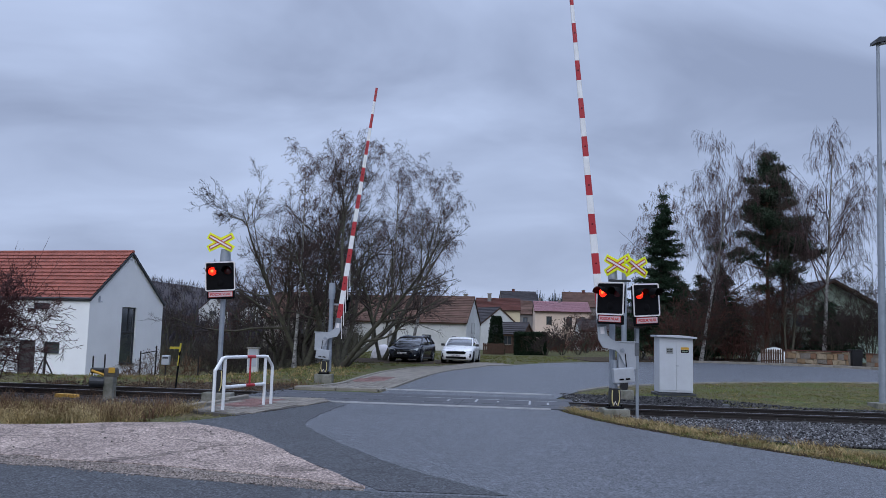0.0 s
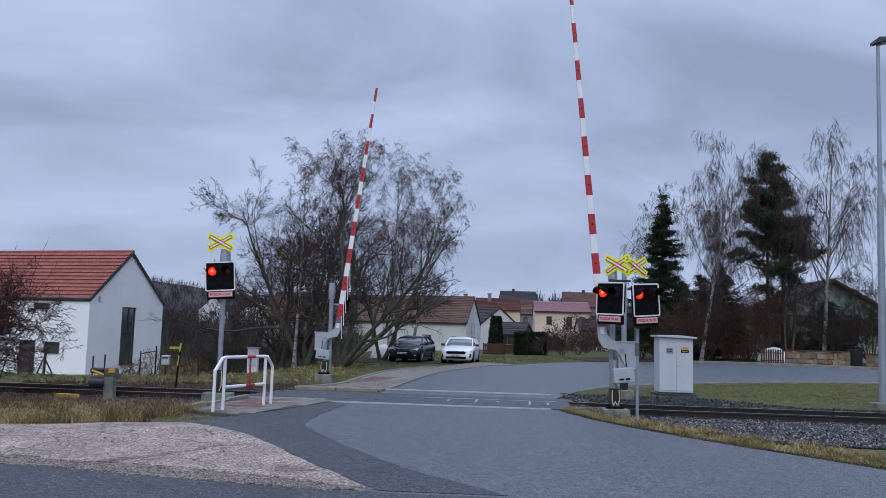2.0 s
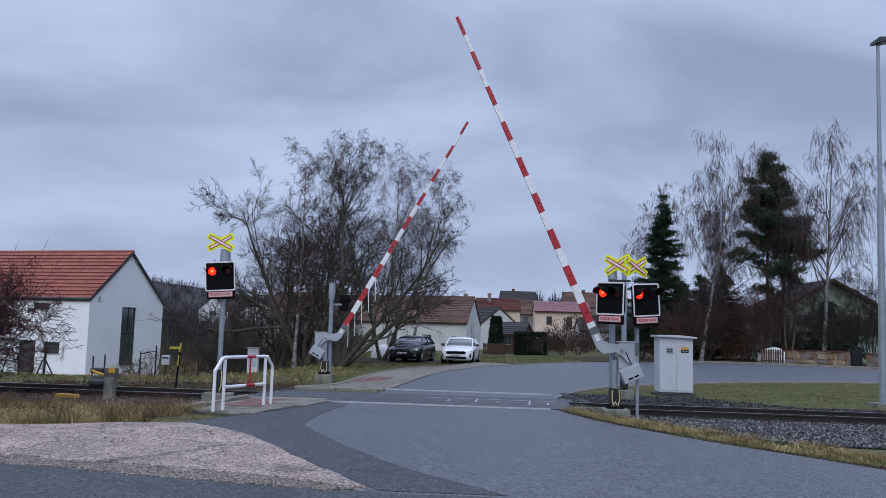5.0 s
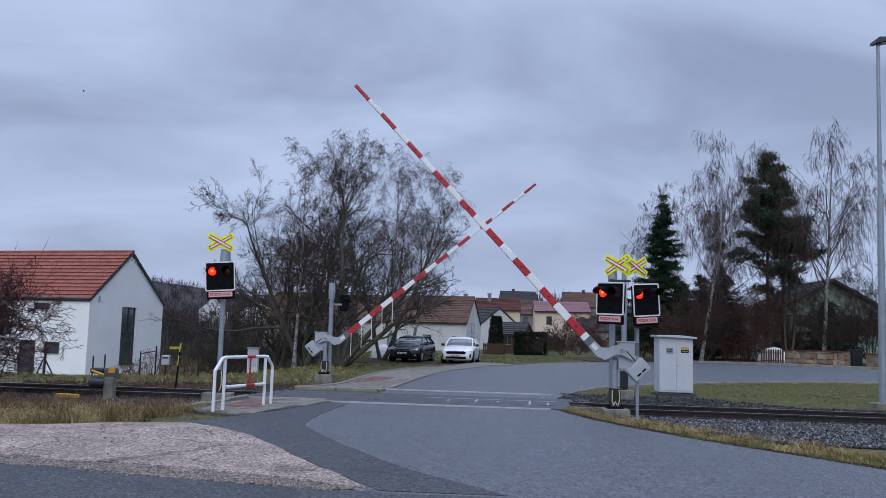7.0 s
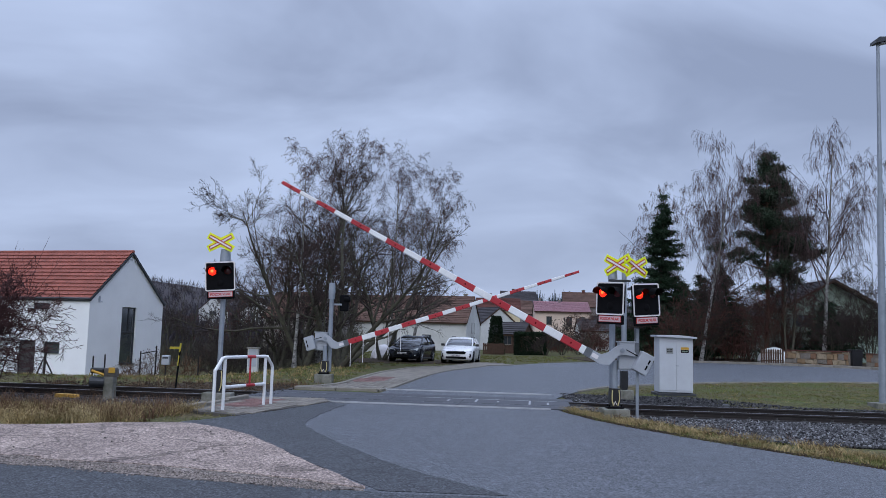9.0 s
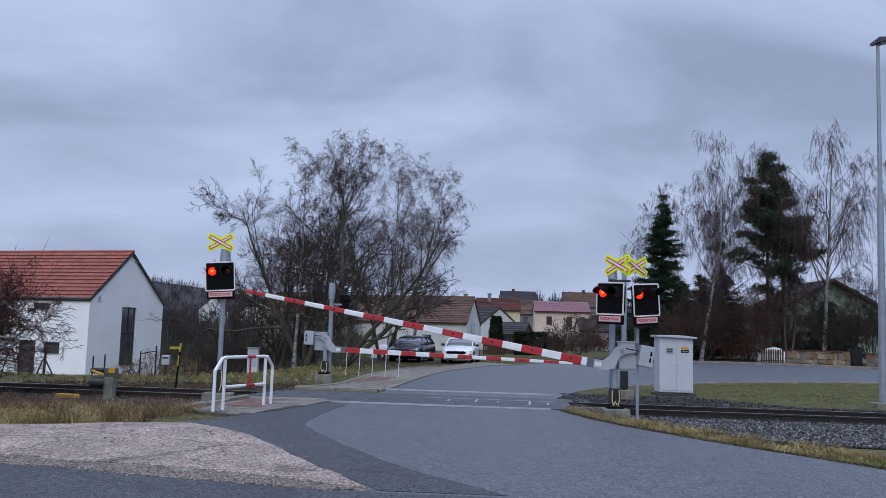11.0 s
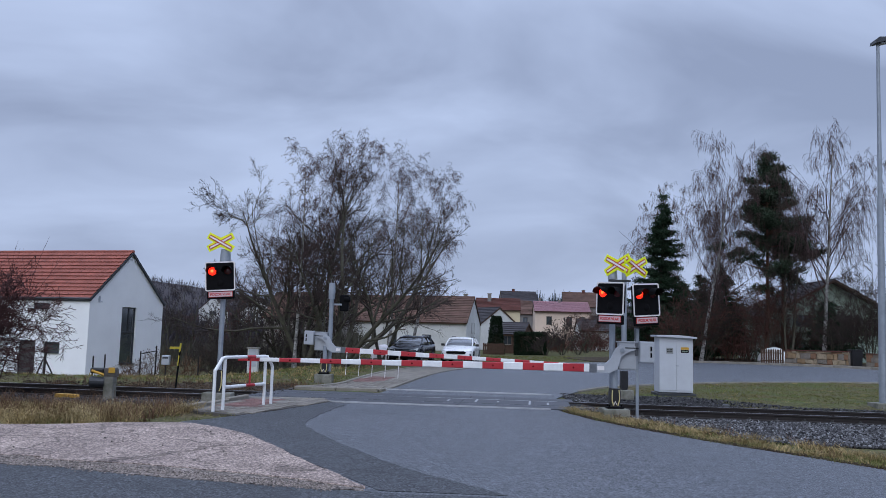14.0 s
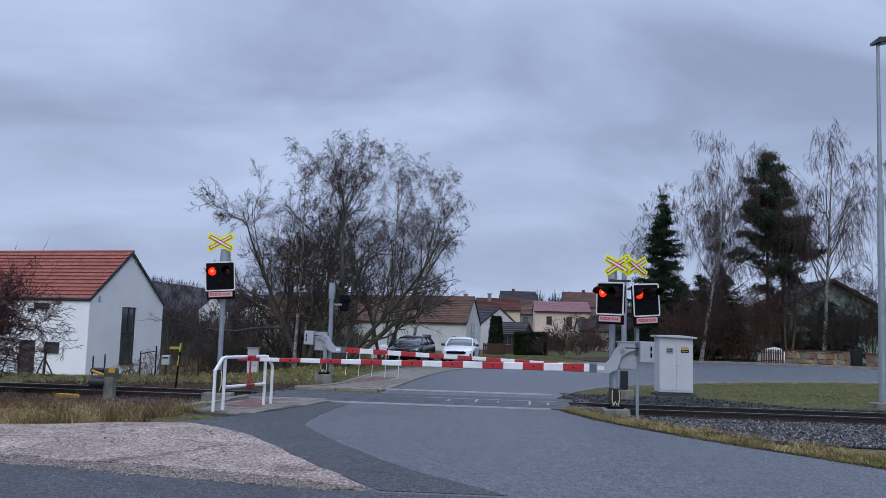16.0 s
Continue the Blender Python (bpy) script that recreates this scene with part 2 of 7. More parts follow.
ANTHRACITE = mat("anthracite_metal", (0.045, 0.048, 0.055), 0.45, 0.2, vary=0.15, scale=4, fine=40, bump=0.04)
DARK_DOOR = mat("dark_door", (0.06, 0.052, 0.05), 0.6, vary=0.2, scale=4, fine=30, bump=0.1)
GLASS = mat("window_glass", (0.045, 0.055, 0.062), 0.06, vary=0.15, scale=1.2, fine=20, bump=0.0, spec=1.0, coat=1.0)
CAR_GLASS = mat("car_glass", (0.02, 0.024, 0.028), 0.05, vary=0.1, scale=1.2, fine=20, bump=0.0, spec=1.0, coat=1.0)
CAR_BLACK = mat("black_car_paint", (0.006, 0.008, 0.014), 0.1, vary=0.1, scale=3, fine=40, bump=0.0, spec=0.4, coat=0.15)
CAR_WHITE = mat("white_car_paint", (0.80, 0.80, 0.80), 0.3, vary=0.03, scale=3, fine=40, bump=0.0, coat=0.6)
TYRE = mat("tyre_rubber", (0.018, 0.018, 0.019), 0.85, vary=0.2, scale=8, fine=60, bump=0.2)
ALLOY = mat("alloy", (0.36, 0.37, 0.39), 0.35, 0.8, vary=0.1, scale=8, fine=60, bump=0.02)
LAMP_GLASS = mat("headlamp_glass", (0.72, 0.75, 0.78), 0.15, 0.0, vary=0.2, scale=12, fine=60, bump=0.05)
BARK = mat("dark_bark", (0.055, 0.046, 0.04), 0.95, vary=0.35, scale=4, fine=30, bump=0.5, second=(0.10, 0.10, 0.07), spec=0.1)
TWIG = mat("twigs", (0.06, 0.047, 0.042), 0.95, vary=0.2, scale=1, fine=10, bump=0, island=0.3, spec=0.1)
BIRCH_TWIG = mat("birch_twigs", (0.098, 0.066, 0.062), 0.95, vary=0.2, scale=1, fine=10, bump=0, island=0.3, spec=0.1)
RED_TWIG = mat("russet_twigs", (0.10, 0.052, 0.042), 0.95, vary=0.2, scale=1, fine=10, bump=0, island=0.3, spec=0.1)
BIRCH = mat("birch_bark", (0.40, 0.39, 0.37), 0.85, vary=0.3, scale=4.5, fine=14, bump=0.3, second=(0.045, 0.04, 0.038), spec=0.1)
PINE_BARK = mat("pine_bark", (0.13, 0.07, 0.05), 0.95, vary=0.35, scale=4, fine=30, bump=0.5, spec=0.1)
NEEDLE = mat("spruce_needles", (0.026, 0.048, 0.026), 0.9, vary=0.3, scale=1, fine=10, bump=0, island=0.4, spec=0.15)
PINE_NEEDLE = mat("pine_needles", (0.045, 0.066, 0.04), 0.9, vary=0.3, scale=1, fine=10, bump=0, island=0.4, spec=0.15)
HEDGE = mat("hedge_leaf", (0.014, 0.026, 0.013), 0.9, vary=0.3, scale=1, fine=10, bump=0, island=0.45, spec=0.15)
MORTAR = mat("mortar", (0.22, 0.18, 0.14), 0.95, vary=0.2, scale=4, fine=30, bump=0.3, spec=0.1)
BROWN_WOOD = mat("brown_wood", (0.085, 0.05, 0.035), 0.8, vary=0.3, scale=4, fine=30, bump=0.2, spec=0.2)
GREY_WOOD = mat("weathered_wood", (0.14, 0.125, 0.11), 0.9, vary=0.3, scale=4, fine=30, bump=0.3, spec=0.2)
SIGN_RED = mat("sign_red", (0.50, 0.035, 0.03), 0.5, vary=0.05, scale=5, fine=60, bump=0.0)
SIGN_WHITE = mat("sign_white", (0.74, 0.70, 0.70), 0.5, vary=0.05, scale=5, fine=60, bump=0.0)
PLATE_PINK = mat("faded_pink_plate", (0.62, 0.48, 0.50), 0.5, vary=0.08, scale=5, fine=60, bump=0.0)
SOCKET = mat("dull_zinc", (0.15, 0.16, 0.18), 0.5, 0.4, vary=0.2, scale=8, fine=60, bump=0.05)
# distance haze is mixed into both far tree colours, paler and bluer
HAZY_WOOD = mat("far_woodland", (0.07, 0.064, 0.074), 1.0, vary=0.3, scale=0.02, fine=0.35, bump=0.8, island=0.3, spec=0.05)
HAZY_GREEN = mat("far_spruce", (0.06, 0.08, 0.09), 1.0, vary=0.3, scale=0.02, fine=0.35, bump=0.0, island=0.3, spec=0.05)


# ---- mesh tools ----
def link_mesh(name, verts, faces, material, parent=None, label="", smooth=False):
    me = bpy.data.meshes.new(name)
    me.from_pydata([tuple(v) for v in verts] if not isinstance(verts, np.ndarray) else verts.tolist(), [], faces if not isinstance(faces, np.ndarray) else faces.tolist())
    me.materials.append(material)
    if smooth:
        me.polygons.foreach_set("use_smooth", [True] * len(me.polygons))
    ob = new(name, me)
    if parent:
        ob.parent = parent
    if label:
        tagged(ob, label)
    return ob


def part(name, bm, material, parent=None, label="", smooth=False):
    me = bpy.data.meshes.new(name)
    bm.to_mesh(me)
    bm.free()
    me.materials.append(material)
    if smooth:
        me.polygons.foreach_set("use_smooth", [True] * len(me.polygons))
    ob = new(name, me)
    if parent:
        ob.parent = parent
    if label:
        tagged(ob, label)
    return ob


def thing(name, m, label, category, group="", kind=""):
    ob = new(name)
    ob.matrix_basis = m
    ob.empty_display_size = 0.2
    return tagged(ob, label, category, group, kind)


def box(bm, c, s, bevel=0.0, rot=None, seg=2):
    m = Matrix.Translation(c) @ (rot.to_4x4() if rot else Matrix()) @ Matrix.Diagonal((*s, 1))
    r = bmesh.ops.create_cube(bm, size=1.0, matrix=m)
    if bevel:
        es = {e for v in r["verts"] for e in v.link_edges}
        bmesh.ops.bevel(bm, geom=list(es), offset=bevel, segments=seg, affect="EDGES", profile=0.6)
    return bm


def tube(bm, a, b, r0, r1=None, seg=14):
    a, b = Vector(a), Vector(b)
    r1 = r0 if r1 is None else r1
    d = b - a
    m = Matrix.Translation((a + b) / 2) @ d.to_track_quat("Z", "Y").to_matrix().to_4x4()
    bmesh.ops.create_cone(bm, cap_ends=True, segments=seg, radius1=r0, radius2=r1, depth=d.length, matrix=m)
    return bm


def rod(bm, pts, r, seg=8):
    for a, b in zip(pts, pts[1:]):
        tube(bm, a, b, r, seg=seg)
    for p in pts[1:-1]:
        bmesh.ops.create_uvsphere(bm, u_segments=seg, v_segments=6, radius=r, matrix=Matrix.Translation(p))
    return bm


def prism(bm, outline, y0, y1):
    """An outline in x and z, given depth along y."""
    f = [bm.verts.new((x, y0, z)) for x, z in outline]
    b = [bm.verts.new((x, y1, z)) for x, z in outline]
    bm.faces.new(f)
    bm.faces.new(b[::-1])
    for i in range(len(f)):
        j = (i + 1) % len(f)
        bm.faces.new((f[i], b[i], b[j], f[j]))
    bmesh.ops.recalc_face_normals(bm, faces=bm.faces)
    return bm


def B():
    return bmesh.new()


def S(t):
    t = min(1.0, max(0.0, t))
    return t * t * (3 - 2 * t)


# ---- ground ----
def track_y(x):
    """The track's centre line."""
    return TRACK_Y - 0.115 * x


TRACK_Y = 21.4


def gz(x, y):
    """The height of the land."""
    z = 0.45 * S((x - 4) / 18) * S((y - 27) / 18)
    z -= 1.3 * S((-5.5 - x) / 8) * S((y - 27) / 16)
    z += 19 * S((y - 170) / 450) + 6 * math.sin(x / 170 + 0.6) * S((y - 250) / 300)
    z += 24 * S((-x - 50) / 200) * S((y - 150) / 300)
    z += 0.13 * S((y - 43) / 5) * S((78 - y) / 10) * S((4.5 - x) / 3) * S((x + 9) / 3)
    # the ballast trough
    if abs(y - track_y(x)) < 8:
        side = S((x - 3.6) / 1.2) if x > 0 else S((-x - 4.7) / 0.8)
        z -= 0.16 * side * S((4.2 - abs(y - track_y(x))) / 1.6)
    return z


def gridlines(lo, hi, near_lo, near_hi, step, growth):
    out = list(np.arange(near_lo, near_hi + 1e-6, step))
    s, v = step, near_hi
    while v < hi:
        s *= growth
        v += s
        out.append(v)
    s, v = step, near_lo
    while v > lo:
        s *= growth
        v -= s
        out.insert(0, v)
    return out


def build_ground():
    xs = gridlines(-1600, 1600, -16, 16, 0.5, 1.09)
    ys = gridlines(-200, 1900, 4, 56, 0.5, 1.09)
    verts = [(x, y, gz(x, y) - 0.03) for y in ys for x in xs]
    nx = len(xs)
    faces = [(j * nx + i, j * nx + i + 1, (j + 1) * nx + i + 1, (j + 1) * nx + i) for j in range(len(ys) - 1) for i in range(nx - 1)]
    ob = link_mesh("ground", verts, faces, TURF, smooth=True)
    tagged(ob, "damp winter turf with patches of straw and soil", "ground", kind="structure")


def spline(pts, n=8):
    """A smooth line through a few points of the plan."""
    P = [Vector(p) for p in pts]
    P = [P[0] * 2 - P[1]] + P + [P[-1] * 2 - P[-2]]
    out = []
    for a, b, c, d in zip(P, P[1:], P[2:], P[3:]):
        for i in range(n):
            t = i / n
            out.append(0.5 * ((2 * b) + (c - a) * t + (2 * a - 5 * b + 4 * c - d) * t * t + (3 * b - a - 3 * c + d) * t ** 3))
    out.append(P[-2])
    return out


def surface(name, left, right, lift, material, label, category, cross=6, flat=False, ragged=(0.0, 0.0)):
    """A paved strip between two edges of the plan, laid on the land."""
    n = min(len(left), len(right))
    verts, faces = [], []
    if max(ragged):
        L, R = [], []
        for a, b in zip(left, right):
            d = (a - b).normalized()
            L.append(a + d * ragged[0] * (noise.noise(a * 2.1) + 0.7 * noise.noise(a * 6.3)))
            R.append(b + d * ragged[1] * (noise.noise(b * 2.1) + 0.7 * noise.noise(b * 6.3)))
        left, right = L, R
    for i in range(n):
        for k in range(cross + 1):
            p = left[i].lerp(right[i], k / cross)
            verts.append((p.x, p.y, (0 if flat else gz(p.x, p.y)) + lift))
    w = cross + 1
    for i in range(n - 1):
        for k in range(cross):
            faces.append((i * w + k, i * w + k + 1, (i + 1) * w + k + 1, (i + 1) * w + k))
    # a skirt, so that the sheet has thickness
    rim = [i * w for i in range(n)] + [(n - 1) * w + k for k in range(1, w)] + [i * w + cross for i in range(n - 2, -1, -1)] + [k for k in range(cross - 1, 0, -1)]
    base = len(verts)
    for r in rim:
        x, y, z = verts[r]
        verts.append((x, y, z - 0.12))
    for i in range(len(rim)):
        j = (i + 1) % len(rim)
        faces.append((rim[i], rim[j], base + j, base + i))
    ob = link_mesh(name, verts, faces, material)
    bm = bmesh.new()
    bm.from_mesh(ob.data)
    bmesh.ops.recalc_face_normals(bm, faces=bm.faces)
    bm.to_mesh(ob.data)
    bm.free()
    return tagged(ob, label, category, kind="structure")


def resample(pts, n):
    d = [0]
    for a, b in zip(pts, pts[1:]):
        d.append(d[-1] + (b - a).length)
    out = []
    for i in range(n):
        t = d[-1] * i / (n - 1)
        k = max(j for j in range(len(d)) if d[j] <= t + 1e-9)
        k = min(k, len(pts) - 2)
        out.append(pts[k].lerp(pts[k + 1], (t - d[k]) / max(1e-9, d[k + 1] - d[k])))
    return out


def kerb_line(pts, group, width=0.13, rise=0.11, length=1.0, gap=0.012):
    """Kerb stones one by one along a line."""
    total = sum((b - a).length for a, b in zip(pts, pts[1:]))
    n = max(1, int(total / length))
    p = resample(pts, n + 1)
    holder = thing("kerb", Matrix(), "row of weathered concrete kerb stones beside the road", "kerb", group, "structure")
    proto = None
    for a, b in zip(p, p[1:]):
        mid = (a + b) / 2
        if proto is None:
            bm = box(B(), (0, 0, rise / 2 - 0.06), (length - gap, width, rise + 0.12), 0.015, seg=1)
            ob = part("kerb_stone", bm, KERB, holder)
            proto = ob.data
        else:
            ob = new("kerb_stone", proto)
            ob.parent = holder
        ang = math.atan2(b.y - a.y, b.x - a.x)
        ob.matrix_basis = Matrix.Translation((mid.x, mid.y, gz(mid.x, mid.y))) @ Matrix.Rotation(ang, 4, "Z") @ Matrix.Diagonal(((b - a).length / length, 1, 1, 1))
    return holder


def V2(*pts):
    return [Vector((x, y, 0)) for x, y in pts]


def build_roads():
    # the through road: over the crossing and away in a bend
    left = resample(spline(V2((-2.6, -6), (-2.3, 0), (-2.0, 5), (-2.3, 10), (-2.55, 15), (-2.35, 18.8), (-1.75, 23), (-1.25, 27), (-0.55, 33), (0.6, 40.6), (4.0, 49.1), (8.5, 55.6), (15.3, 53.7), (20.1, 47.7), (24.2, 42.6), (34, 31))), 150)
    right = resample(spline(V2((10, -6), (9.2, 2), (7.6, 8), (6.1, 11.4), (4.5, 14.3), (3.2, 17.4), (2.75, 19.6), (3.0, 22), (3.6, 24.3), (4.9, 27.6), (6.6, 30.2), (10.5, 33.2), (15, 34.5), (18.8, 34.4), (24, 31), (29, 26))), 150)
    surface("road", left, right, 0.0, ASPHALT, "grey damp asphalt road bending over a level crossing", "road", cross=10)
    la = resample(spline(V2((10.5, 57.5), (15.5, 55.2), (20.6, 48.7), (25.0, 43.4))), 30)
    lb = resample(spline(V2((10.0, 68), (19, 68), (27.5, 60), (31, 47))), 30)
    surface("soil_bed", la, lb, 0.01, SOIL, "dark soil and leaf litter under the garden trees", "soil", cross=6)
    # older, darker surfacing in front and towards the side street
    a = resample(spline(V2((-30, 10.25), (-12, 10.2), (-5.17, 10.02), (-3.67, 9.62), (-2.28, 9.2), (-0.8, 8.85), (0.8, 8.7), (3, 8.6))), 260)
    b = resample(V2((-30, -6), (3, -6)), 260)
    surface("side_street", a, b, 0.012, OLD_ASPHALT, "dark patched asphalt of a side street", "road", cross=8, ragged=(0.05, 0))
    a = resample(spline(V2((0.75, 8.85), (-0.4, 10.5), (-1.35, 12.4), (-2.1, 14.2), (-2.42, 15.4), (-2.3, 18.0), (-2.1, 19.8))), 130)
    b = resample(spline(V2((-0.6, 8.95), (-1.6, 10.7), (-2.9, 13.1), (-4.5, 14.7), (-4.2, 15.6), (-3.3, 17.7), (-2.75, 20.0))), 130)
    surface("junction_patch", a, b, 0.008, OLD_ASPHALT, "dark asphalt patch along the road's edge", "road", cross=6, ragged=(0.04, 0.0))
    crack = V2((-30, 11.2), (-12, 10.95), (-5.48, 10.59), (-4.89, 10.36), (-3.31, 10.06), (-1.83, 9.54), (-0.85, 9.0))
    a = resample(spline(V2((-30, 13.0), (-12, 13.5), (-7.1, 13.75), (-5.5, 14.4), (-4.4, 14.6), (-3.6, 13.95), (-2.9, 13.05), (-1.7, 10.8), (-0.78, 9.05))), 300)
    b = resample(spline(crack), 300)
    surface("concrete_apron", a, b, 0.030, CONCRETE_PINK, "worn pinkish concrete apron with broken edge", "pavement", cross=10, ragged=(0.05, 0.05))
    # the apron's broken foot: pebbles showing where the concrete has gone
    a = resample(spline(crack), 300)
    b = resample(spline(V2((-30, 10.2), (-12, 10.15), (-5.17, 9.98), (-3.67, 9.58), (-2.28, 9.16), (-0.75, 8.86))), 300)
    surface("pebble_strip", [p + Vector((0, 0.1, 0)) for p in a], b, 0.018, PEBBLE_BED, "strip of pebbles and crumbled concrete", "pavement", cross=4, ragged=(0, 0.06))
    a = resample(spline(V2((-15, 25.0), (-11, 24.7), (-9.2, 25.0), (-7.9, 26.1), (-6, 26.4), (-4.3, 26.0))), 100)
    b = resample(V2((-15, track_y(-15) + 1.5), (-4.3, track_y(-4.3) + 1.5)), 100)
    surface("soil_bed", a, b, 0.0, SOIL, "bare dark soil beside the track", "soil", cross=6, ragged=(0.3, 0.1))
    a = resample(spline(V2((-6.0, 52.0), (-2, 52.6), (2.4, 52.0))), 60)
    b = resample(spline(V2((-6.0, 46.2), (-2, 45.9), (1.6, 46.6))), 60)
    surface("soil_bed", a, b, -0.01, SOIL, "bare dark soil under the parked cars", "soil", cross=6, ragged=(0.4, 0.4))
    a = resample(spline(V2((3.55, 25.0), (4.6, 25.2), (6.35, 25.3), (7.6, 25.3), (8.3, 23.7), (9.41, 22.5), (11.43, 21.75), (15, 21.2))), 140)
    b = resample(V2((3.55, track_y(3.55) + 1.2), (15, track_y(15) + 1.2)), 140)
    surface("gravel_margin", a, b, -0.014, BALLAST, "dark gravel margin between rail and lawn", "gravel", cross=8, ragged=(0.2, 0.0))
    # footways on both sides of the track
    a = resample(V2((-5.2, 17.0), (-4.6, 20.4), (-2.75, 20.55)), 24)
    b = resample(V2((-3.9, 16.2), (-3.0, 18.6), (-2.5, 20.3)), 24)
    surface("footway", a, b, 0.02, SAND, "grey and red block paving of a footway", "pavement", cross=4)
    a = resample(spline(V2((-4.2, 24.6), (-3.6, 25.4), (-3.15, 27), (-2.9, 31), (-2.4, 36), (-1.3, 41.2), (0.4, 44.2), (3.8, 50.4))), 60)
    b = resample(spline(V2((-1.75, 24.5), (-1.45, 26), (-1.2, 28.5), (-0.75, 32.5), (-0.1, 36.8), (0.7, 40.4), (2.2, 44.8), (4.3, 49.3))), 60)
    surface("footway", a, b, 0.02, SAND, "grey and red block paving of a footway", "pavement", cross=4)
    surface("footway_rest", [p.lerp(q, 0.04) for p, q in zip(a[13:], b[13:])], [p.lerp(q, 0.95) for p, q in zip(a[13:], b[13:])], 0.036, PAVER, "grey block paving of a footway", "pavement", cross=4)
    surface("red_paving", [p.lerp(q, 0.15) for p, q in zip(a[13:17], b[13:17])], [p.lerp(q, 0.6) for p, q in zip(a[13:17], b[13:17])], 0.042, PAVER_RED, "red block paving in the footway", "pavement", cross=3)
    pave_footways()
    kerb_line(resample(V2((-5.25, 17.0), (-4.68, 20.45)), 12), "kerbs", rise=0.10)
    kerb_line(resample(V2((-4.68, 20.5), (-2.8, 20.65)), 8), "kerbs", rise=0.04)
    kerb_line(a, "kerbs", rise=0.07)
    kerb_line(b, "kerbs", rise=0.045)
    kerb_line(resample(V2((-4.25, 24.55), (-1.8, 24.45)), 8), "kerbs", rise=0.06)
    kerb_line(left[104:], "kerbs", rise=0.13, width=0.2)
    kerb_line(right[78:], "kerbs", rise=0.03)


def inside(poly, x, y):
    hit = False
    for (x0, y0), (x1, y1) in zip(poly, poly[1:] + poly[:1]):
        if (y0 > y) != (y1 > y) and x < (x1 - x0) * (y - y0) / (y1 - y0) + x0:
            hit = not hit
    return hit


def pave(poly, red, yaw, size, lift, seed):
    """Block paving laid stone by stone in stretcher bond."""
    rng = random.Random(seed)
    holder = thing("block_paving", Matrix(), "block paving with grey and red stones in the footway", "paving", "paving", "structure")
    w, d = size
    c, s = math.cos(radians(yaw)), math.sin(radians(yaw))
    cx, cy = sum(p[0] for p in poly) / len(poly), sum(p[1] for p in poly) / len(poly)
    protos = {}
    for j in range(-40, 41):
        for i in range(-40, 41):
            u, v = (i + 0.5 * (j % 2)) * w, j * d
            x, y = cx + u * c - v * s, cy + u * s + v * c
            if not inside(poly, x, y):
                continue
            m = PAVER_RED if inside(red, x, y) else PAVER
            if m.name not in protos:
                ob = part("paving_stone", box(B(), (0, 0, 0), (w - 0.014, d - 0.014, 0.06), 0.008, seg=1), m, holder)
                protos[m.name] = ob.data
            else:
                ob = new("paving_stone", protos[m.name])
                ob.parent = holder
            ob.matrix_basis = Matrix.Translation((x, y, gz(x, y) + lift + rng.uniform(-0.004, 0.004))) @ Euler((rng.uniform(-0.012, 0.012), rng.uniform(-0.012, 0.012), radians(yaw))).to_matrix().to_4x4()


def pave_footways():
    pave([(-5.0, 17.05), (-4.5, 20.3), (-2.75, 20.45), (-2.7, 20.0), (-3.1, 18.55), (-3.9, 16.3)], [(-4.75, 17.9), (-4.45, 20.0), (-3.7, 20.1), (-3.85, 17.8)], 76, (0.2, 0.2), 0.008, 1)
    pave([(-4.0, 24.7), (-3.45, 25.4), (-3.05, 27), (-2.85, 30.2), (-1.05, 30.2), (-1.3, 28.5), (-1.55, 26), (-1.85, 24.65)], [(-3.1, 28.2), (-2.9, 30.4), (-1.9, 30.4), (-2.1, 28.2)], 86, (0.22, 0.22), 0.008, 2)


def rail_profile():
    return [(-0.036, 0.0), (0.036, 0.0), (0.037, -0.035), (0.012, -0.05), (0.010, -0.13), (0.065, -0.15), (0.065, -0.162), (-0.065, -0.162), (-0.065, -0.15), (-0.010, -0.13), (-0.012, -0.05), (-0.037, -0.035)]


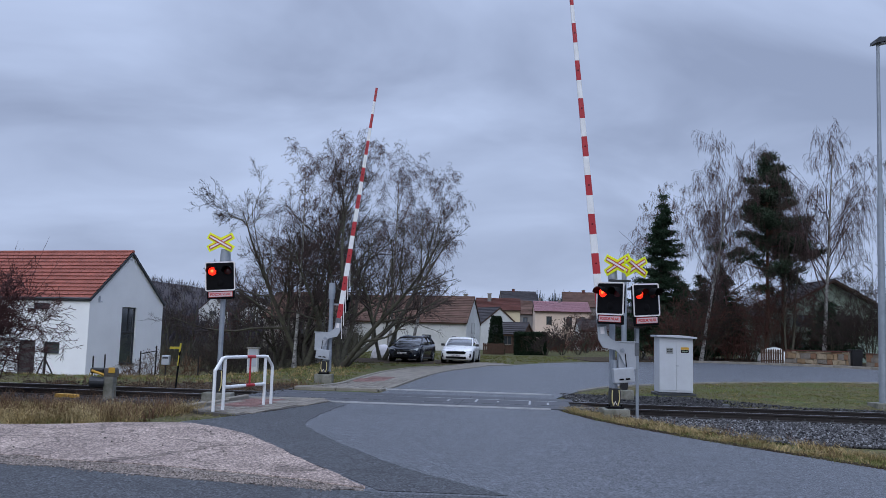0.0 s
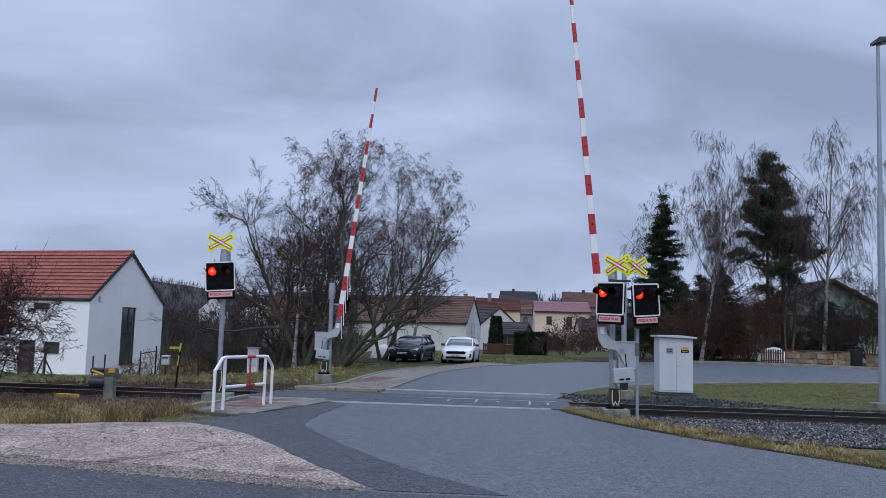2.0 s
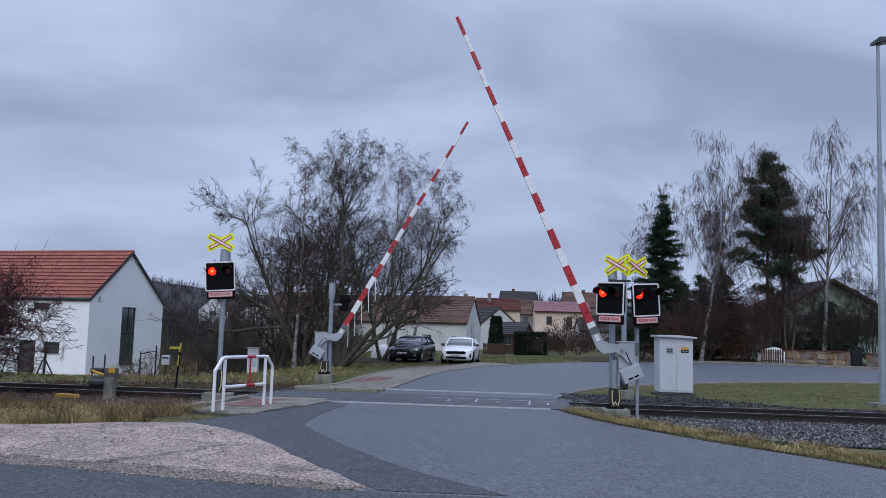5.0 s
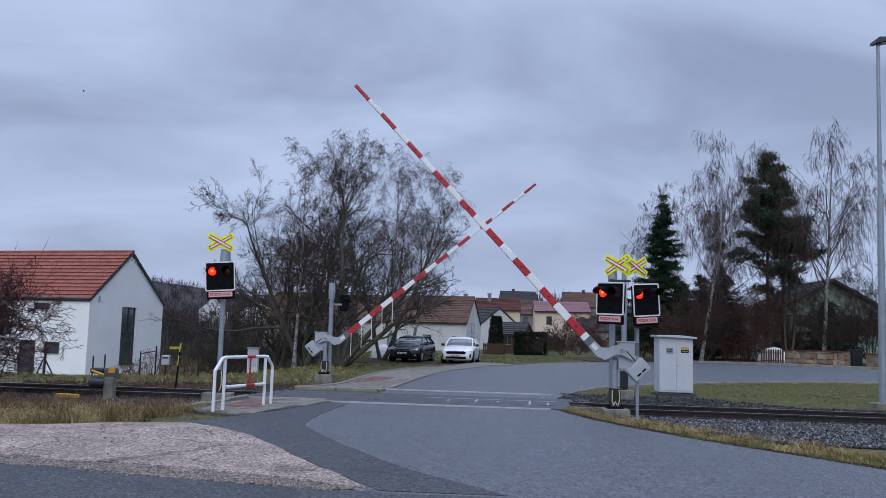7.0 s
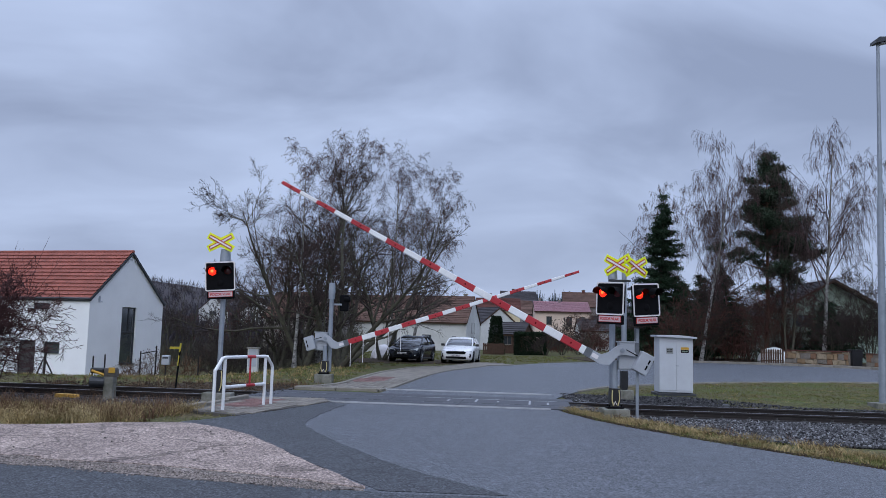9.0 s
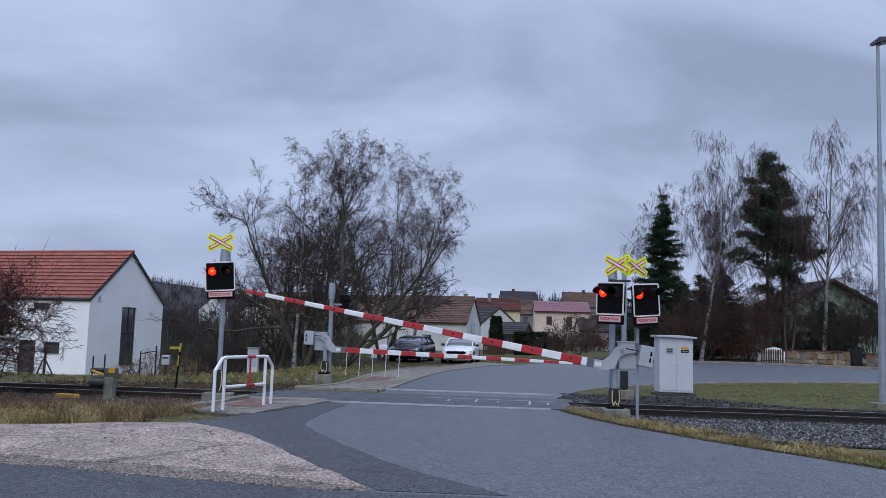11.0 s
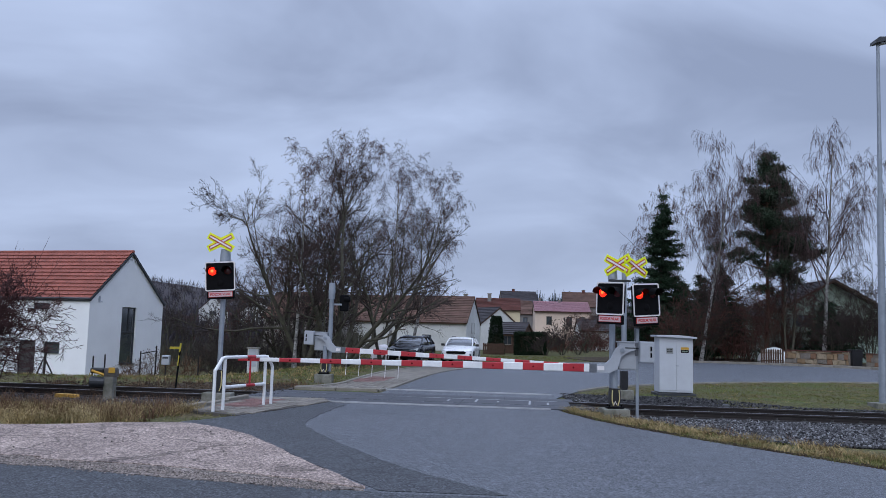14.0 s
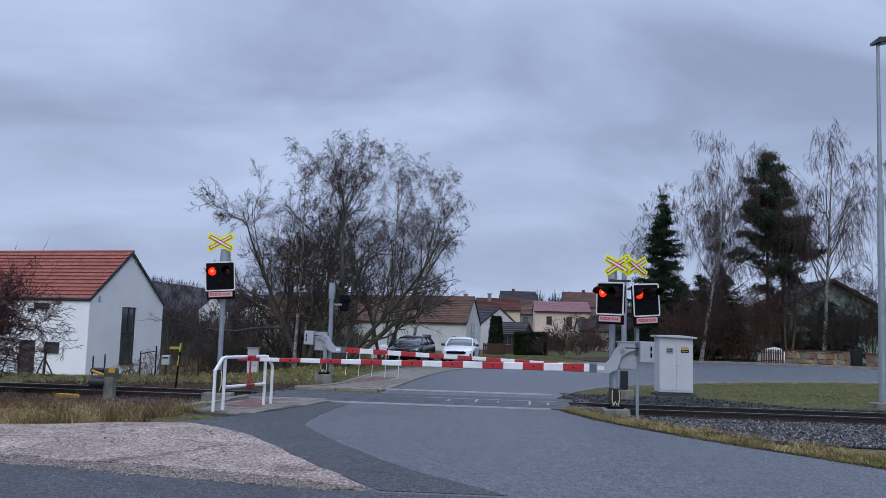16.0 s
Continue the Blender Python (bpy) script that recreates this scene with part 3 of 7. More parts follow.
def build_track():
    ang = math.atan(-0.115)
    base = Matrix.Translation((0, TRACK_Y, 0.012)) @ Matrix.Rotation(ang, 4, "Z")
    track = thing("railway_track", base, "single railway track with rusty rails on dark sleepers", "track", kind="structure")
    prof = rail_profile()
    for off in (-0.753, 0.753):
        bm = B()
        prism(bm, prof, -70, 70)
        bmesh.ops.rotate(bm, verts=bm.verts, matrix=Matrix.Rotation(radians(90), 3, "Z"))
        bmesh.ops.translate(bm, verts=bm.verts, vec=(0, off, 0))
        rail = part("rail", bm, RUST, track, "rusty rail with bright worn head")
        bm = box(B(), (0, off, 0.0015), (140, 0.05, 0.006))
        part("running_surface", bm, RAIL_STEEL, rail, "bright worn rail head")
    sl = cl = None
    rng = random.Random(4)
    for i in range(-110, 111):
        x = i * 0.62
        if -4.5 < x < 3.6:
            continue
        if sl is None:
            ob = part("sleeper", box(B(), (0, 0, 0), (0.25, 2.5, 0.16), 0.02, seg=1), SLEEPER, track)
            sl = ob.data
        else:
            ob = new("sleeper", sl)
            ob.parent = track
        ob.matrix_basis = Matrix.Translation((x, 0, -0.245)) @ Matrix.Rotation(rng.uniform(-0.02, 0.02), 4, "Z")
        if abs(x) < 22:
            for off in (-0.753, 0.753):
                for s in (-1, 1):
                    if cl is None:
                        bm = box(B(), (0, 0, 0), (0.11, 0.09, 0.035), 0.01, seg=1)
                        tube(bm, (0, 0, 0.01), (0, 0, 0.06), 0.018, seg=6)
                        o = part("rail_clip", bm, CLIP, track)
                        cl = o.data
                    else:
                        o = new("rail_clip", cl)
                        o.parent = track
                    o.matrix_basis = Matrix.Translation((x, off + s * 0.1, -0.14))
    # crossing panels between and beside the rails
    deck = thing("crossing_deck", base, "dark rubber crossing panels between the rails", "crossing deck", kind="structure")
    for y0, y1 in ((-1.62, -0.80), (-0.66, 0.66), (0.80, 1.62)):
        proto = None
        for i in range(2, 11):
            x = -6.15 + i * 0.9 + (0.12 if y0 > 0 else 0)
            if proto is None:
                ob = part("rubber_panel", box(B(), (0, (y0 + y1) / 2, -0.065), (0.89, y1 - y0, 0.14), 0.008, seg=1), RUBBER, deck)
                proto = ob.data
            else:
                ob = new("rubber_panel", proto)
                ob.parent = deck
            ob.matrix_basis = Matrix.Translation((x, 0, 0.004))
    part("edge_beam", box(B(), (-0.2, -1.66, -0.05), (6.0, 0.06, 0.14)), PALE, deck, "pale concrete edge beam")
    part("edge_beam", box(B(), (0.2, 3.35, -0.05), (5.4, 0.09, 0.14)), PALE, deck, "pale concrete edge beam")
    for x, y0, y1 in ((0.25, -0.3, 0.2), (0.95, -0.3, 0.62), (1.5, -0.2, 0.15), (2.3, -0.6, 0.5), (2.75, -0.5, 0.2)):
        part("joint_strip", box(B(), (x, (y0 + y1) / 2, 0.006), (0.05, y1 - y0, 0.01)), PALE, deck, "pale joint strip")
    part("joint_strip", box(B(), (1.2, 0.62, 0.006), (3.6, 0.035, 0.01)), PALE, deck, "pale joint strip")
    # ballast
    for name, x0, x1 in (("ballast_east", 3.05, 40), ("ballast_west", -40, -4.85)):
        a = [Vector((x, track_y(x) + 2.1, 0)) for x in np.linspace(x0, x1, 60)]
        low = -6.6 if x0 > 0 else -2.6
        b = []
        for x in np.linspace(x0, x1, 60):
            w = -1.5 - (S((x - 3.2) / 2.8) * 5.2 if x0 > 0 else 0.9)
            b.append(Vector((x, track_y(x) + w, 0)))
        ob = surface("ballast_bed", a, b, -0.02, BALLAST, "dark crushed stone ballast under the rails", "ballast", cross=14)


def stones(name, count, place, size, seed, material, label):
    """Loose crushed stones, each an uneven lump."""
    rng = np.random.default_rng(seed)
    octa = np.array([(1, 0, 0), (-1, 0, 0), (0, 1, 0), (0, -1, 0), (0, 0, 1), (0, 0, -1)], float)
    of = np.array([(0, 2, 4), (2, 1, 4), (1, 3, 4), (3, 0, 4), (2, 0, 5), (1, 2, 5), (3, 1, 5), (0, 3, 5)])
    vs, fs = [], []
    k = 0
    for _ in range(count):
        x, y, z = place(rng)
        q = Euler(rng.uniform(0, 6.28, 3)).to_matrix()
        s = size * rng.uniform(0.6, 1.35)
        v = (octa * rng.uniform(0.55, 1.2, (6, 1)) * s) @ np.array(q)
        vs.append(v + (x, y, z))
        fs.append(of + k)
        k += 6
    ob = link_mesh(name, np.concatenate(vs), np.concatenate(fs), material)
    tagged(ob, label, "gravel", kind="stuff")


def blades(name, count, place, height, width, seed, material, label, category="grass", lean=0.5, tuft=14, tuft_r=0.06):
    """Many single blades of grass, in tufts, in one sheet of stuff."""
    rng = np.random.default_rng(seed)
    T = np.array([place(rng) for _ in range(count // tuft + 1)])
    P = np.repeat(T, tuft, axis=0)[:count]
    size = np.repeat(rng.uniform(0.45, 1.3, len(T)), tuft)[:count]
    bend = np.repeat(rng.uniform(0, 2 * np.pi, len(T)), tuft)[:count]
    P[:, :2] += rng.normal(0, tuft_r, (count, 2)) * size[:, None]
    hh = height * rng.uniform(0.4, 1.25, count) * size
    az = rng.uniform(0, 2 * np.pi, count)
    ld = bend + rng.normal(0, 0.9, count)
    lv = np.stack([np.cos(ld), np.sin(ld), np.zeros(count)], 1) * (rng.uniform(0.1, 1.0, count) * lean * hh)[:, None]
    wv = np.stack([np.cos(az), np.sin(az), np.zeros(count)], 1) * width / 2
    up = np.zeros((count, 3))
    up[:, 2] = hh
    v = np.stack([P - wv, P + wv, P + wv * 0.8 + lv * 0.35 + up * 0.6, P - wv * 0.8 + lv * 0.35 + up * 0.6, P + lv + up * 0.8], 1).reshape(-1, 3)
    faces = []
    for i in range(count):
        k = i * 5
        faces.append((k, k + 1, k + 2, k + 3))
        faces.append((k + 3, k + 2, k + 4))
    ob = link_mesh(name, v, faces, material)
    tagged(ob, label, category, kind="stuff")


# ---- crossing equipment ----
def build_barrier(base, phi, pivot, off, s9, pitch, rows, label, mirror, skirt, drop=0.0, slim=1.0):
    """A half barrier: foot, post cover, drive, and the striped boom on its crank."""
    bx, by = base
    b = thing("level_crossing_barrier", Matrix.Translation((bx, by, 0)), label, "barrier", "level crossing barriers")
    part("foundation", box(B(), (0, 0, 0.10 - drop), (0.58, 0.58, 0.34), 0.03), CONCRETE, b, "weathered concrete foundation block")
    rz = Matrix.Rotation(radians(phi), 3, "Z")
    bm = box(B(), (0, 0, 0.29 - drop), (0.36, 0.30, 0.04), 0.008)
    for sx in (-0.13, 0.13):
        for sy in (-0.1, 0.1):
            tube(bm, (sx, sy, 0.30 - drop), (sx, sy, 0.36 - drop), 0.018, seg=6)
    part("base_plate", bm, MATT_BLACK, b)
    cov = part("post_cover", prism(B(), [(-0.10, 0.3), (0.10, 0.3), (0.13, 0.42), (0.13, 0.62), (0.115, 0.71), (-0.115, 0.71), (-0.13, 0.62), (-0.13, 0.42)], -0.13, 0.13), BLACK, b, "black plastic cover over the post foot")
    cov.matrix_basis = Matrix.Translation((0, 0, -drop)) @ Matrix.Diagonal((slim, 1, 1, 1))
    for s in (-1, 1):
        bm = B()
        rod(bm, [(s * 0.055, -0.135, 0.34), (s * 0.095, -0.137, 0.45), (s * 0.095, -0.137, 0.60), (s * 0.08, -0.135, 0.68)], 0.014)
        part("stripe", bm, CREAM, cov, "cream reflective stripe")
    bm = tube(B(), (-0.045, -0.135, 0.36), (-0.01, -0.135, 0.43), 0.008, seg=5)
    tube(bm, (0.025, -0.135, 0.36), (-0.01, -0.135, 0.43), 0.008, seg=5)
    part("mark", bm, SIGN_WHITE, cov)
    part("post", tube(B(), (0, 0.02, 0.66 - drop), (0, 0.02, 1.2), 0.07, seg=20), ZINC, b, smooth=False)
    d = rz @ Vector((1, 0, 0))
    # the drive housing sits on the post, behind the pivot
    bm = box(B(), pivot - d * 0.16 + Vector((0, 0.12, -0.12)), (0.42, 0.2, 0.6), 0.03, rot=rz)
    h = part("drive_housing", bm, GREY_PAINT, b, "light grey metal drive housing")
    bm = box(B(), pivot - d * 0.16 + Vector((0, 0.12, 0.19)), (0.46, 0.24, 0.03), 0.01, rot=rz)
    part("housing_lid", bm, GREY_PAINT, h)
    # the moving arm, in its own space: x along the boom, the pivot at the origin
    Y = 1 if mirror else -1
    bm = B()
    crank = [(-0.30, 0.10), (0.02, 0.12), (0.14, 0.04), (0.24, -off + 0.22), (0.36, -off + 0.10), (0.62, -off + 0.09), (0.62, -off - 0.09), (0.28, -off - 0.10), (0.10, -off - 0.02), (0.02, -0.14), (-0.10, -0.05), (-0.30, 0.02)]
    prism(bm, crank, *sorted((Y * 0.09, Y * 0.02)))
    arm = part("arm", bm, GREY_PAINT, b, "light grey crank that carries the boom")
    part("pivot_cap", tube(B(), (0, Y * 0.12, 0), (0, Y * 0.085, 0), 0.05, seg=16), ZINC, arm)
    bm = box(B(), (-0.54, Y * 0.06, -0.02), (0.32, 0.22, 0.46), 0.025)
    cw = part("counterweight", bm, GREY_PAINT, arm, "light grey counterweight box")
    bm = B()
    for zz in (0.05, -0.09):
        box(bm, (-0.62, Y * 0.175, zz), (0.035, 0.02, 0.10), 0.004)
    part("slot", bm, MATT_BLACK, arm)
    bm = box(B(), (-0.22, Y * 0.093, 0.06), (0.30, 0.012, 0.02))
    part("slot", bm, MATT_BLACK, arm)
    part("boom_socket", box(B(), (0.64, Y * 0.055, -off), (0.16, 0.085, 0.20), 0.008), SOCKET, arm, "dark galvanised boom socket")
    part("label_plate", box(B(), (0.47, Y * 0.094, -off), (0.15, 0.006, 0.09), 0.002), SIGN_WHITE, arm, "small white label plate")
    # boom sections, alternately red and white, tapering to the tip
    end = s9 + 8.5 * pitch
    x = 0.70
    edges = [0.70]
    for k in range(9):
        edges += [s9 + k * pitch - pitch * 0.26, s9 + k * pitch + pitch * 0.26]
    for i, (x0, x1) in enumerate(zip(edges, edges[1:])):
        hgt = lambda xx: 0.18 - 0.105 * (xx - 0.7) / (end - 0.7)
        bm = B()
        prism(bm, [(x0, -off - hgt(x0) / 2), (x1, -off - hgt(x1) / 2), (x1, -off + hgt(x1) / 2), (x0, -off + hgt(x0) / 2)], *sorted((Y * 0.085, Y * 0.03)))
        bmesh.ops.bevel(bm, geom=[e for e in bm.edges if abs((e.verts[0].co - e.verts[1].co).x) > 0.1], offset=0.012, segments=1, affect="EDGES")
        red = i % 2 == 1
        sec = part("boom_section", bm, RED if red else WHITE, arm, "red boom section" if red else "white boom section")
    for k in range(9):
        xx = s9 + k * pitch
        bm = tube(B(), (xx, Y * 0.092, -off), (xx, Y * 0.084, -off), 0.022, seg=10)
        part("reflector", bm, mat("reflector_red", (0.14, 0.008, 0.01), 0.2, vary=0.05, bump=0), arm, "dark red round reflector")
    arm_key = [(t, pose(*pivot, 0, -a, phi)) for t, a in rows]
    keyed = [(arm, arm_key)]
    if skirt:
        for k in range(5):
            xx = 0.78 + k * 0.44
            bm = rod(B(), [(0, 0, 0), (0, 0, -0.74)], 0.011, seg=6)
            box(bm, (0, 0, 0.0), (0.03, 0.03, 0.05))
            hanger = part("skirt_rod", bm, SIGN_WHITE, arm, "thin pale hanging skirt rod")
            keyed.append((hanger, [(t, pose(xx, Y * 0.1, -off - 0.08, 0, max(-86.0, min(0, -0.98 * a)) * -1 if a > 0 else 0, 0)) for t, a in rows]))
    return keyed


def build_head(parent, at, yaw, size=1.0):
    """A warning light: black board with a pale rim, two red lenses under hoods, and the plate below. The lit lamp is returned with its two places."""
    w, h = 0.74 * size, 0.73 * size
    m = Matrix.Translation(at) @ Matrix.Rotation(radians(yaw), 4, "Z") @ Matrix.Rotation(radians(-4 if yaw > -10 else 2), 4, "Y")
    bm = box(B(), (0, 0, 0), (w, 0.05, h), 0.0)
    bmesh.ops.bevel(bm, geom=[e for e in bm.edges if abs((e.verts[0].co - e.verts[1].co).y) > 0.04], offset=0.05, segments=3, affect="EDGES")
    board = part("board", bm, MATT_BLACK, parent, "black signal board with a white rim")
    board.matrix_basis = m
    bm = B()
    rim = 0.03
    pts = []
    for cx, cz, a0 in ((w / 2 - 0.05, h / 2 - 0.05, 0), (-w / 2 + 0.05, h / 2 - 0.05, 90), (-w / 2 + 0.05, -h / 2 + 0.05, 180), (w / 2 - 0.05, -h / 2 + 0.05, 270)):
        for k in range(5):
            a = radians(a0 + k * 22.5)
            pts.append((cx, cz, math.cos(a), math.sin(a)))
    rings = []
    for r, y in ((0.05, -0.024), (0.05, -0.034), (0.05 - rim, -0.034), (0.05 - rim, -0.024)):
        rings.append([bm.verts.new((cx + c * r, y, cz + s * r)) for cx, cz, c, s in pts])
    for q, r2 in zip(rings, rings[1:]):
        for i in range(len(pts)):
            j = (i + 1) % len(pts)
            bm.faces.new((q[i], q[j], r2[j], r2[i]))
    bmesh.ops.recalc_face_normals(bm, faces=bm.faces)
    part("rim", bm, SIGN_WHITE, board, "white rim")
    zl, xl = 0.13 * size, 0.19 * size
    for s in (-1, 1):
        bm = B()
        bmesh.ops.create_uvsphere(bm, u_segments=20, v_segments=10, radius=0.1, matrix=Matrix.Translation((s * xl, -0.02, zl)) @ Matrix.Diagonal((1, 0.35, 1, 1)))
        part("lens", bm, DARK_LENS, board, "dark red lens", smooth=True)
        # a half-round hood over each lens
        bm = B()
        prev = None
        for k in range(15):
            a = radians(-15 + k * 210 / 14)
            c, sn = math.cos(a), math.sin(a)
            ring = [bm.verts.new((s * xl + c * r, y, zl + sn * r)) for r, y in ((0.125, -0.02), (0.122, -0.25 if sn > 0 else -0.12), (0.114, -0.25 if sn > 0 else -0.12), (0.117, -0.02))]
            if prev:
                for i in range(4):
                    j = (i + 1) % 4
                    bm.faces.new((prev[i], prev[j], ring[j], ring[i]))
            prev = ring
        bmesh.ops.recalc_face_normals(bm, faces=bm.faces)
        part("hood", bm, MATT_BLACK, board, "black lamp hood")
    bm = B()
    bmesh.ops.create_uvsphere(bm, u_segments=16, v_segments=8, radius=0.085, matrix=Matrix.Translation((0, -0.02, -0.17 * size)) @ Matrix.Diagonal((1, 0.3, 1, 1)))
    part("unlit_lens", bm, MATT_BLACK, board, "dark unlit lens", smooth=True)
    bm = B()
    bmesh.ops.create_uvsphere(bm, u_segments=20, v_segments=10, radius=0.102, matrix=Matrix.Diagonal((1, 0.35, 1, 1)))
    bmesh.ops.create_uvsphere(bm, u_segments=14, v_segments=8, radius=0.046, matrix=Matrix.Translation((0.0, -0.024, 0.005)) @ Matrix.Diagonal((1, 0.35, 1, 1)))
    glow = part("lit_lamp", bm, LIT_LENS, board, "glowing red lamp", smooth=True)
    glow.data.materials.append(LIT_CORE)
    n = len(glow.data.polygons)
    for i, p in enumerate(glow.data.polygons):
        if i >= 20 * 10:
            p.material_index = 1
    # the plate with the warning words
    bm = box(B(), (0, 0.02, -h / 2 - 0.10), (w * 0.93, 0.05, 0.20), 0.02)
    part("plate_back", bm, MATT_BLACK, board)
    bm = box(B(), (0, -0.012, -h / 2 - 0.085), (w * 0.80, 0.012, 0.135), 0.004)
    part("plate", bm, SIGN_RED, board, "red-bordered warning plate")
    bm = box(B(), (0, -0.022, -h / 2 - 0.085), (w * 0.775, 0.006, 0.115))
    part("plate_face", bm, PLATE_PINK, board)
    cu = bpy.data.curves.new("words", "FONT")
    cu.body, cu.size, cu.align_x, cu.align_y, cu.extrude = "POZOR VLAK", 0.083, "CENTER", "CENTER", 0.001
    cu.space_character, cu.offset = 0.98, 0.0035
    cu.materials.append(SIGN_RED)
    tx = new("words", cu)
    tx.parent = board
    tx.matrix_basis = pose(0, -0.0275, -h / 2 - 0.085, 90, 0, 0)
    return glow, (-xl, zl), (xl, zl), 0.016


def build_cross(parent, at, yaw=0.0, roll=0.0):
    """A warning cross: a yellow board cut to the shape of the cross, with white arms edged in red."""
    m = Matrix.Translation(at) @ Matrix.Rotation(radians(yaw), 4, "Z") @ Matrix.Rotation(radians(roll), 4, "Y")
    L, ang, hw = 0.36, radians(29), 0.085
    out = []
    dirs = [ang, math.pi - ang, math.pi + ang, -ang]
    for i, a in enumerate(dirs):
        c, s = math.cos(a), math.sin(a)
        n = (-s, c)
        p1 = (c * L - n[0] * hw, s * L - n[1] * hw)
        p2 = (c * L + n[0] * hw, s * L + n[1] * hw)
        out += [p1, p2]
        b = (a + dirs[(i + 1) % 4]) / 2 if i < 3 else 0.0
        mid = (0, 0.115) if i == 0 else (-0.19, 0) if i == 1 else (0, -0.115) if i == 2 else (0.19, 0)
        out.append(mid)
    bm = prism(B(), out, -0.008, 0.008)
    bd = part("cross_board", bm, YELLOW, parent, "fluorescent yellow board cut to a cross")
    bd.matrix_basis = m
    for i, a in enumerate((ang, -ang)):
        rot = Matrix.Rotation(-a, 3, "Y")
        part("cross_edge", box(B(), (0, -0.012 - 0.008 * i, 0), (0.63, 0.006, 0.085), rot=rot), SIGN_RED, bd, "red edge of the cross arm")
        part("cross_arm", box(B(), (0, -0.015 - 0.008 * i, 0), (0.60, 0.008, 0.042), rot=rot), SIGN_WHITE, bd, "white cross arm")
    return bd


def flash_rows(pl, pr, y):
    """The lit lamp changes sides every 0.51 s."""
    rows, k, t = [(0.0, pose(pl[0], y * -1 - 0.012, pl[1]))], 0, 0.12
    side = [pr, pl]
    cur = pl
    while t < 16.0:
        nxt = side[k % 2]
        rows.append((t - 0.017, pose(cur[0], -y - 0.012, cur[1])))
        rows.append((t + 0.017, pose(nxt[0], -y - 0.012, nxt[1])))
        cur = nxt
        t += 0.5115
        k += 1
    rows.append((16.0, pose(cur[0], -y - 0.012, cur[1]))) if rows[-1][0] < 15.98 else None
    return rows


KEYED = []


def build_signals():
    # the signal beside the footway
    s = thing("crossing_signal", Matrix.Translation((-5.48, 20.8, 0)), "red flashing warning signal with yellow cross on a steel post", "signal", "crossing signals")
    part("foundation", box(B(), (0, 0, -0.02), (0.72, 0.45, 0.24), 0.03), CONCRETE, s, "weathered concrete foundation")
    cov = part("post_cover", prism(B(), [(-0.10, 0.08), (0.10, 0.08), (0.13, 0.2), (0.13, 0.58), (0.115, 0.66), (-0.115, 0.66), (-0.13, 0.58), (-0.13, 0.2)], -0.13, 0.13), BLACK, s)
    for q in (-1, 1):
        part("stripe", rod(B(), [(q * 0.055, -0.135, 0.14), (q * 0.095, -0.137, 0.28), (q * 0.095, -0.137, 0.55), (q * 0.08, -0.135, 0.64)], 0.014), CREAM, cov, "cream reflective stripe")
    bm = tube(B(), (0, 0, 0.6), (0, 0, 3.56), 0.062, seg=20)
    part("post", bm, ZINC, s, "galvanised steel post")
    bm = tube(B(), (0, 0, 3.30), (0, 0, 3.66), 0.14, 0.12, seg=20)
    part("bell_housing", bm, ZINC, s, "round grey bell housing")
    bm = box(B(), (-0.05, -0.10, 3.0), (0.10, 0.14, 0.3))
    part("bracket", bm, ZINC, s)
    g = build_head(s, (-0.05, -0.2, 2.97), 3)
    KEYED.append((g[0], flash_rows(g[1], g[2], g[3])))
    build_cross(s, (-0.10, -0.14, 3.83), 0, -1)
    # the pair beside the near barrier
    s = thing("crossing_signal", Matrix.Translation((3.92, 18.72, 0)), "twin red flashing warning signals with overlapping yellow crosses", "signal", "crossing signals")
    part("post", tube(B(), (-0.06, 0, 0.55), (-0.06, 0, 3.1), 0.066, seg=20), ZINC, s, "galvanised steel post")
    bm = box(B(), (0.08, -0.08, 2.98), (0.5, 0.06, 0.05), 0.01)
    for bx, ln in ((-0.14, 0.70), (0.3, 0.5)):
        part("head_arm", box(B(), (bx, -ln / 2 - 0.01, 2.80), (0.06, ln, 0.06), 0.008), ANTHRACITE, s, "dark arm that carries a signal head")
    part("crossbar", bm, ANTHRACITE, s, "dark mounting bracket")
    part("clamp", box(B(), (0.1, -0.02, 2.80), (0.08, 0.2, 0.26), 0.01), ZINC, s)
    part("clamp", box(B(), (0.1, -0.02, 2.30), (0.10, 0.2, 0.06), 0.01), ZINC, s)
    g = build_head(s, (-0.26, -0.79, 2.54), -47, 0.975)
    KEYED.append((g[0], flash_rows(g[1], g[2], g[3])))
    g = build_head(s, (0.56, -0.52, 2.54), 26, 0.99)
    KEYED.append((g[0], flash_rows(g[1], g[2], g[3])))
    build_cross(s, (0.01, -0.2, 3.33), -44, 0)
    build_cross(s, (0.415, -0.22, 3.30), 30, 0)
    part("bell_housing", tube(B(), (-0.06, 0, 3.02), (-0.06, 0, 3.26), 0.11, 0.09, seg=18), ZINC, s)
    # a second post stands behind, across the rails
    s2 = thing("signal_post", Matrix.Translation((5.42, 24.6, 0)), "galvanised signal post with black foot cover on concrete", "post")
    part("foundation", box(B(), (0, 0, 0.05), (0.5, 0.45, 0.3), 0.03), CONCRETE, s2, "weathered concrete foundation")
    cov = part("post_cover", prism(B(), [(-0.10, 0.2), (0.10, 0.2), (0.13, 0.3), (0.13, 0.66), (0.115, 0.75), (-0.115, 0.75), (-0.13, 0.66), (-0.13, 0.3)], -0.13, 0.13), BLACK, s2)
    cov.matrix_basis = Matrix.Diagonal((0.8, 0.8, 1, 1))
    part("post", tube(B(), (0, 0, 0.7), (0, 0, 3.7), 0.075, seg=20), ZINC, s2)
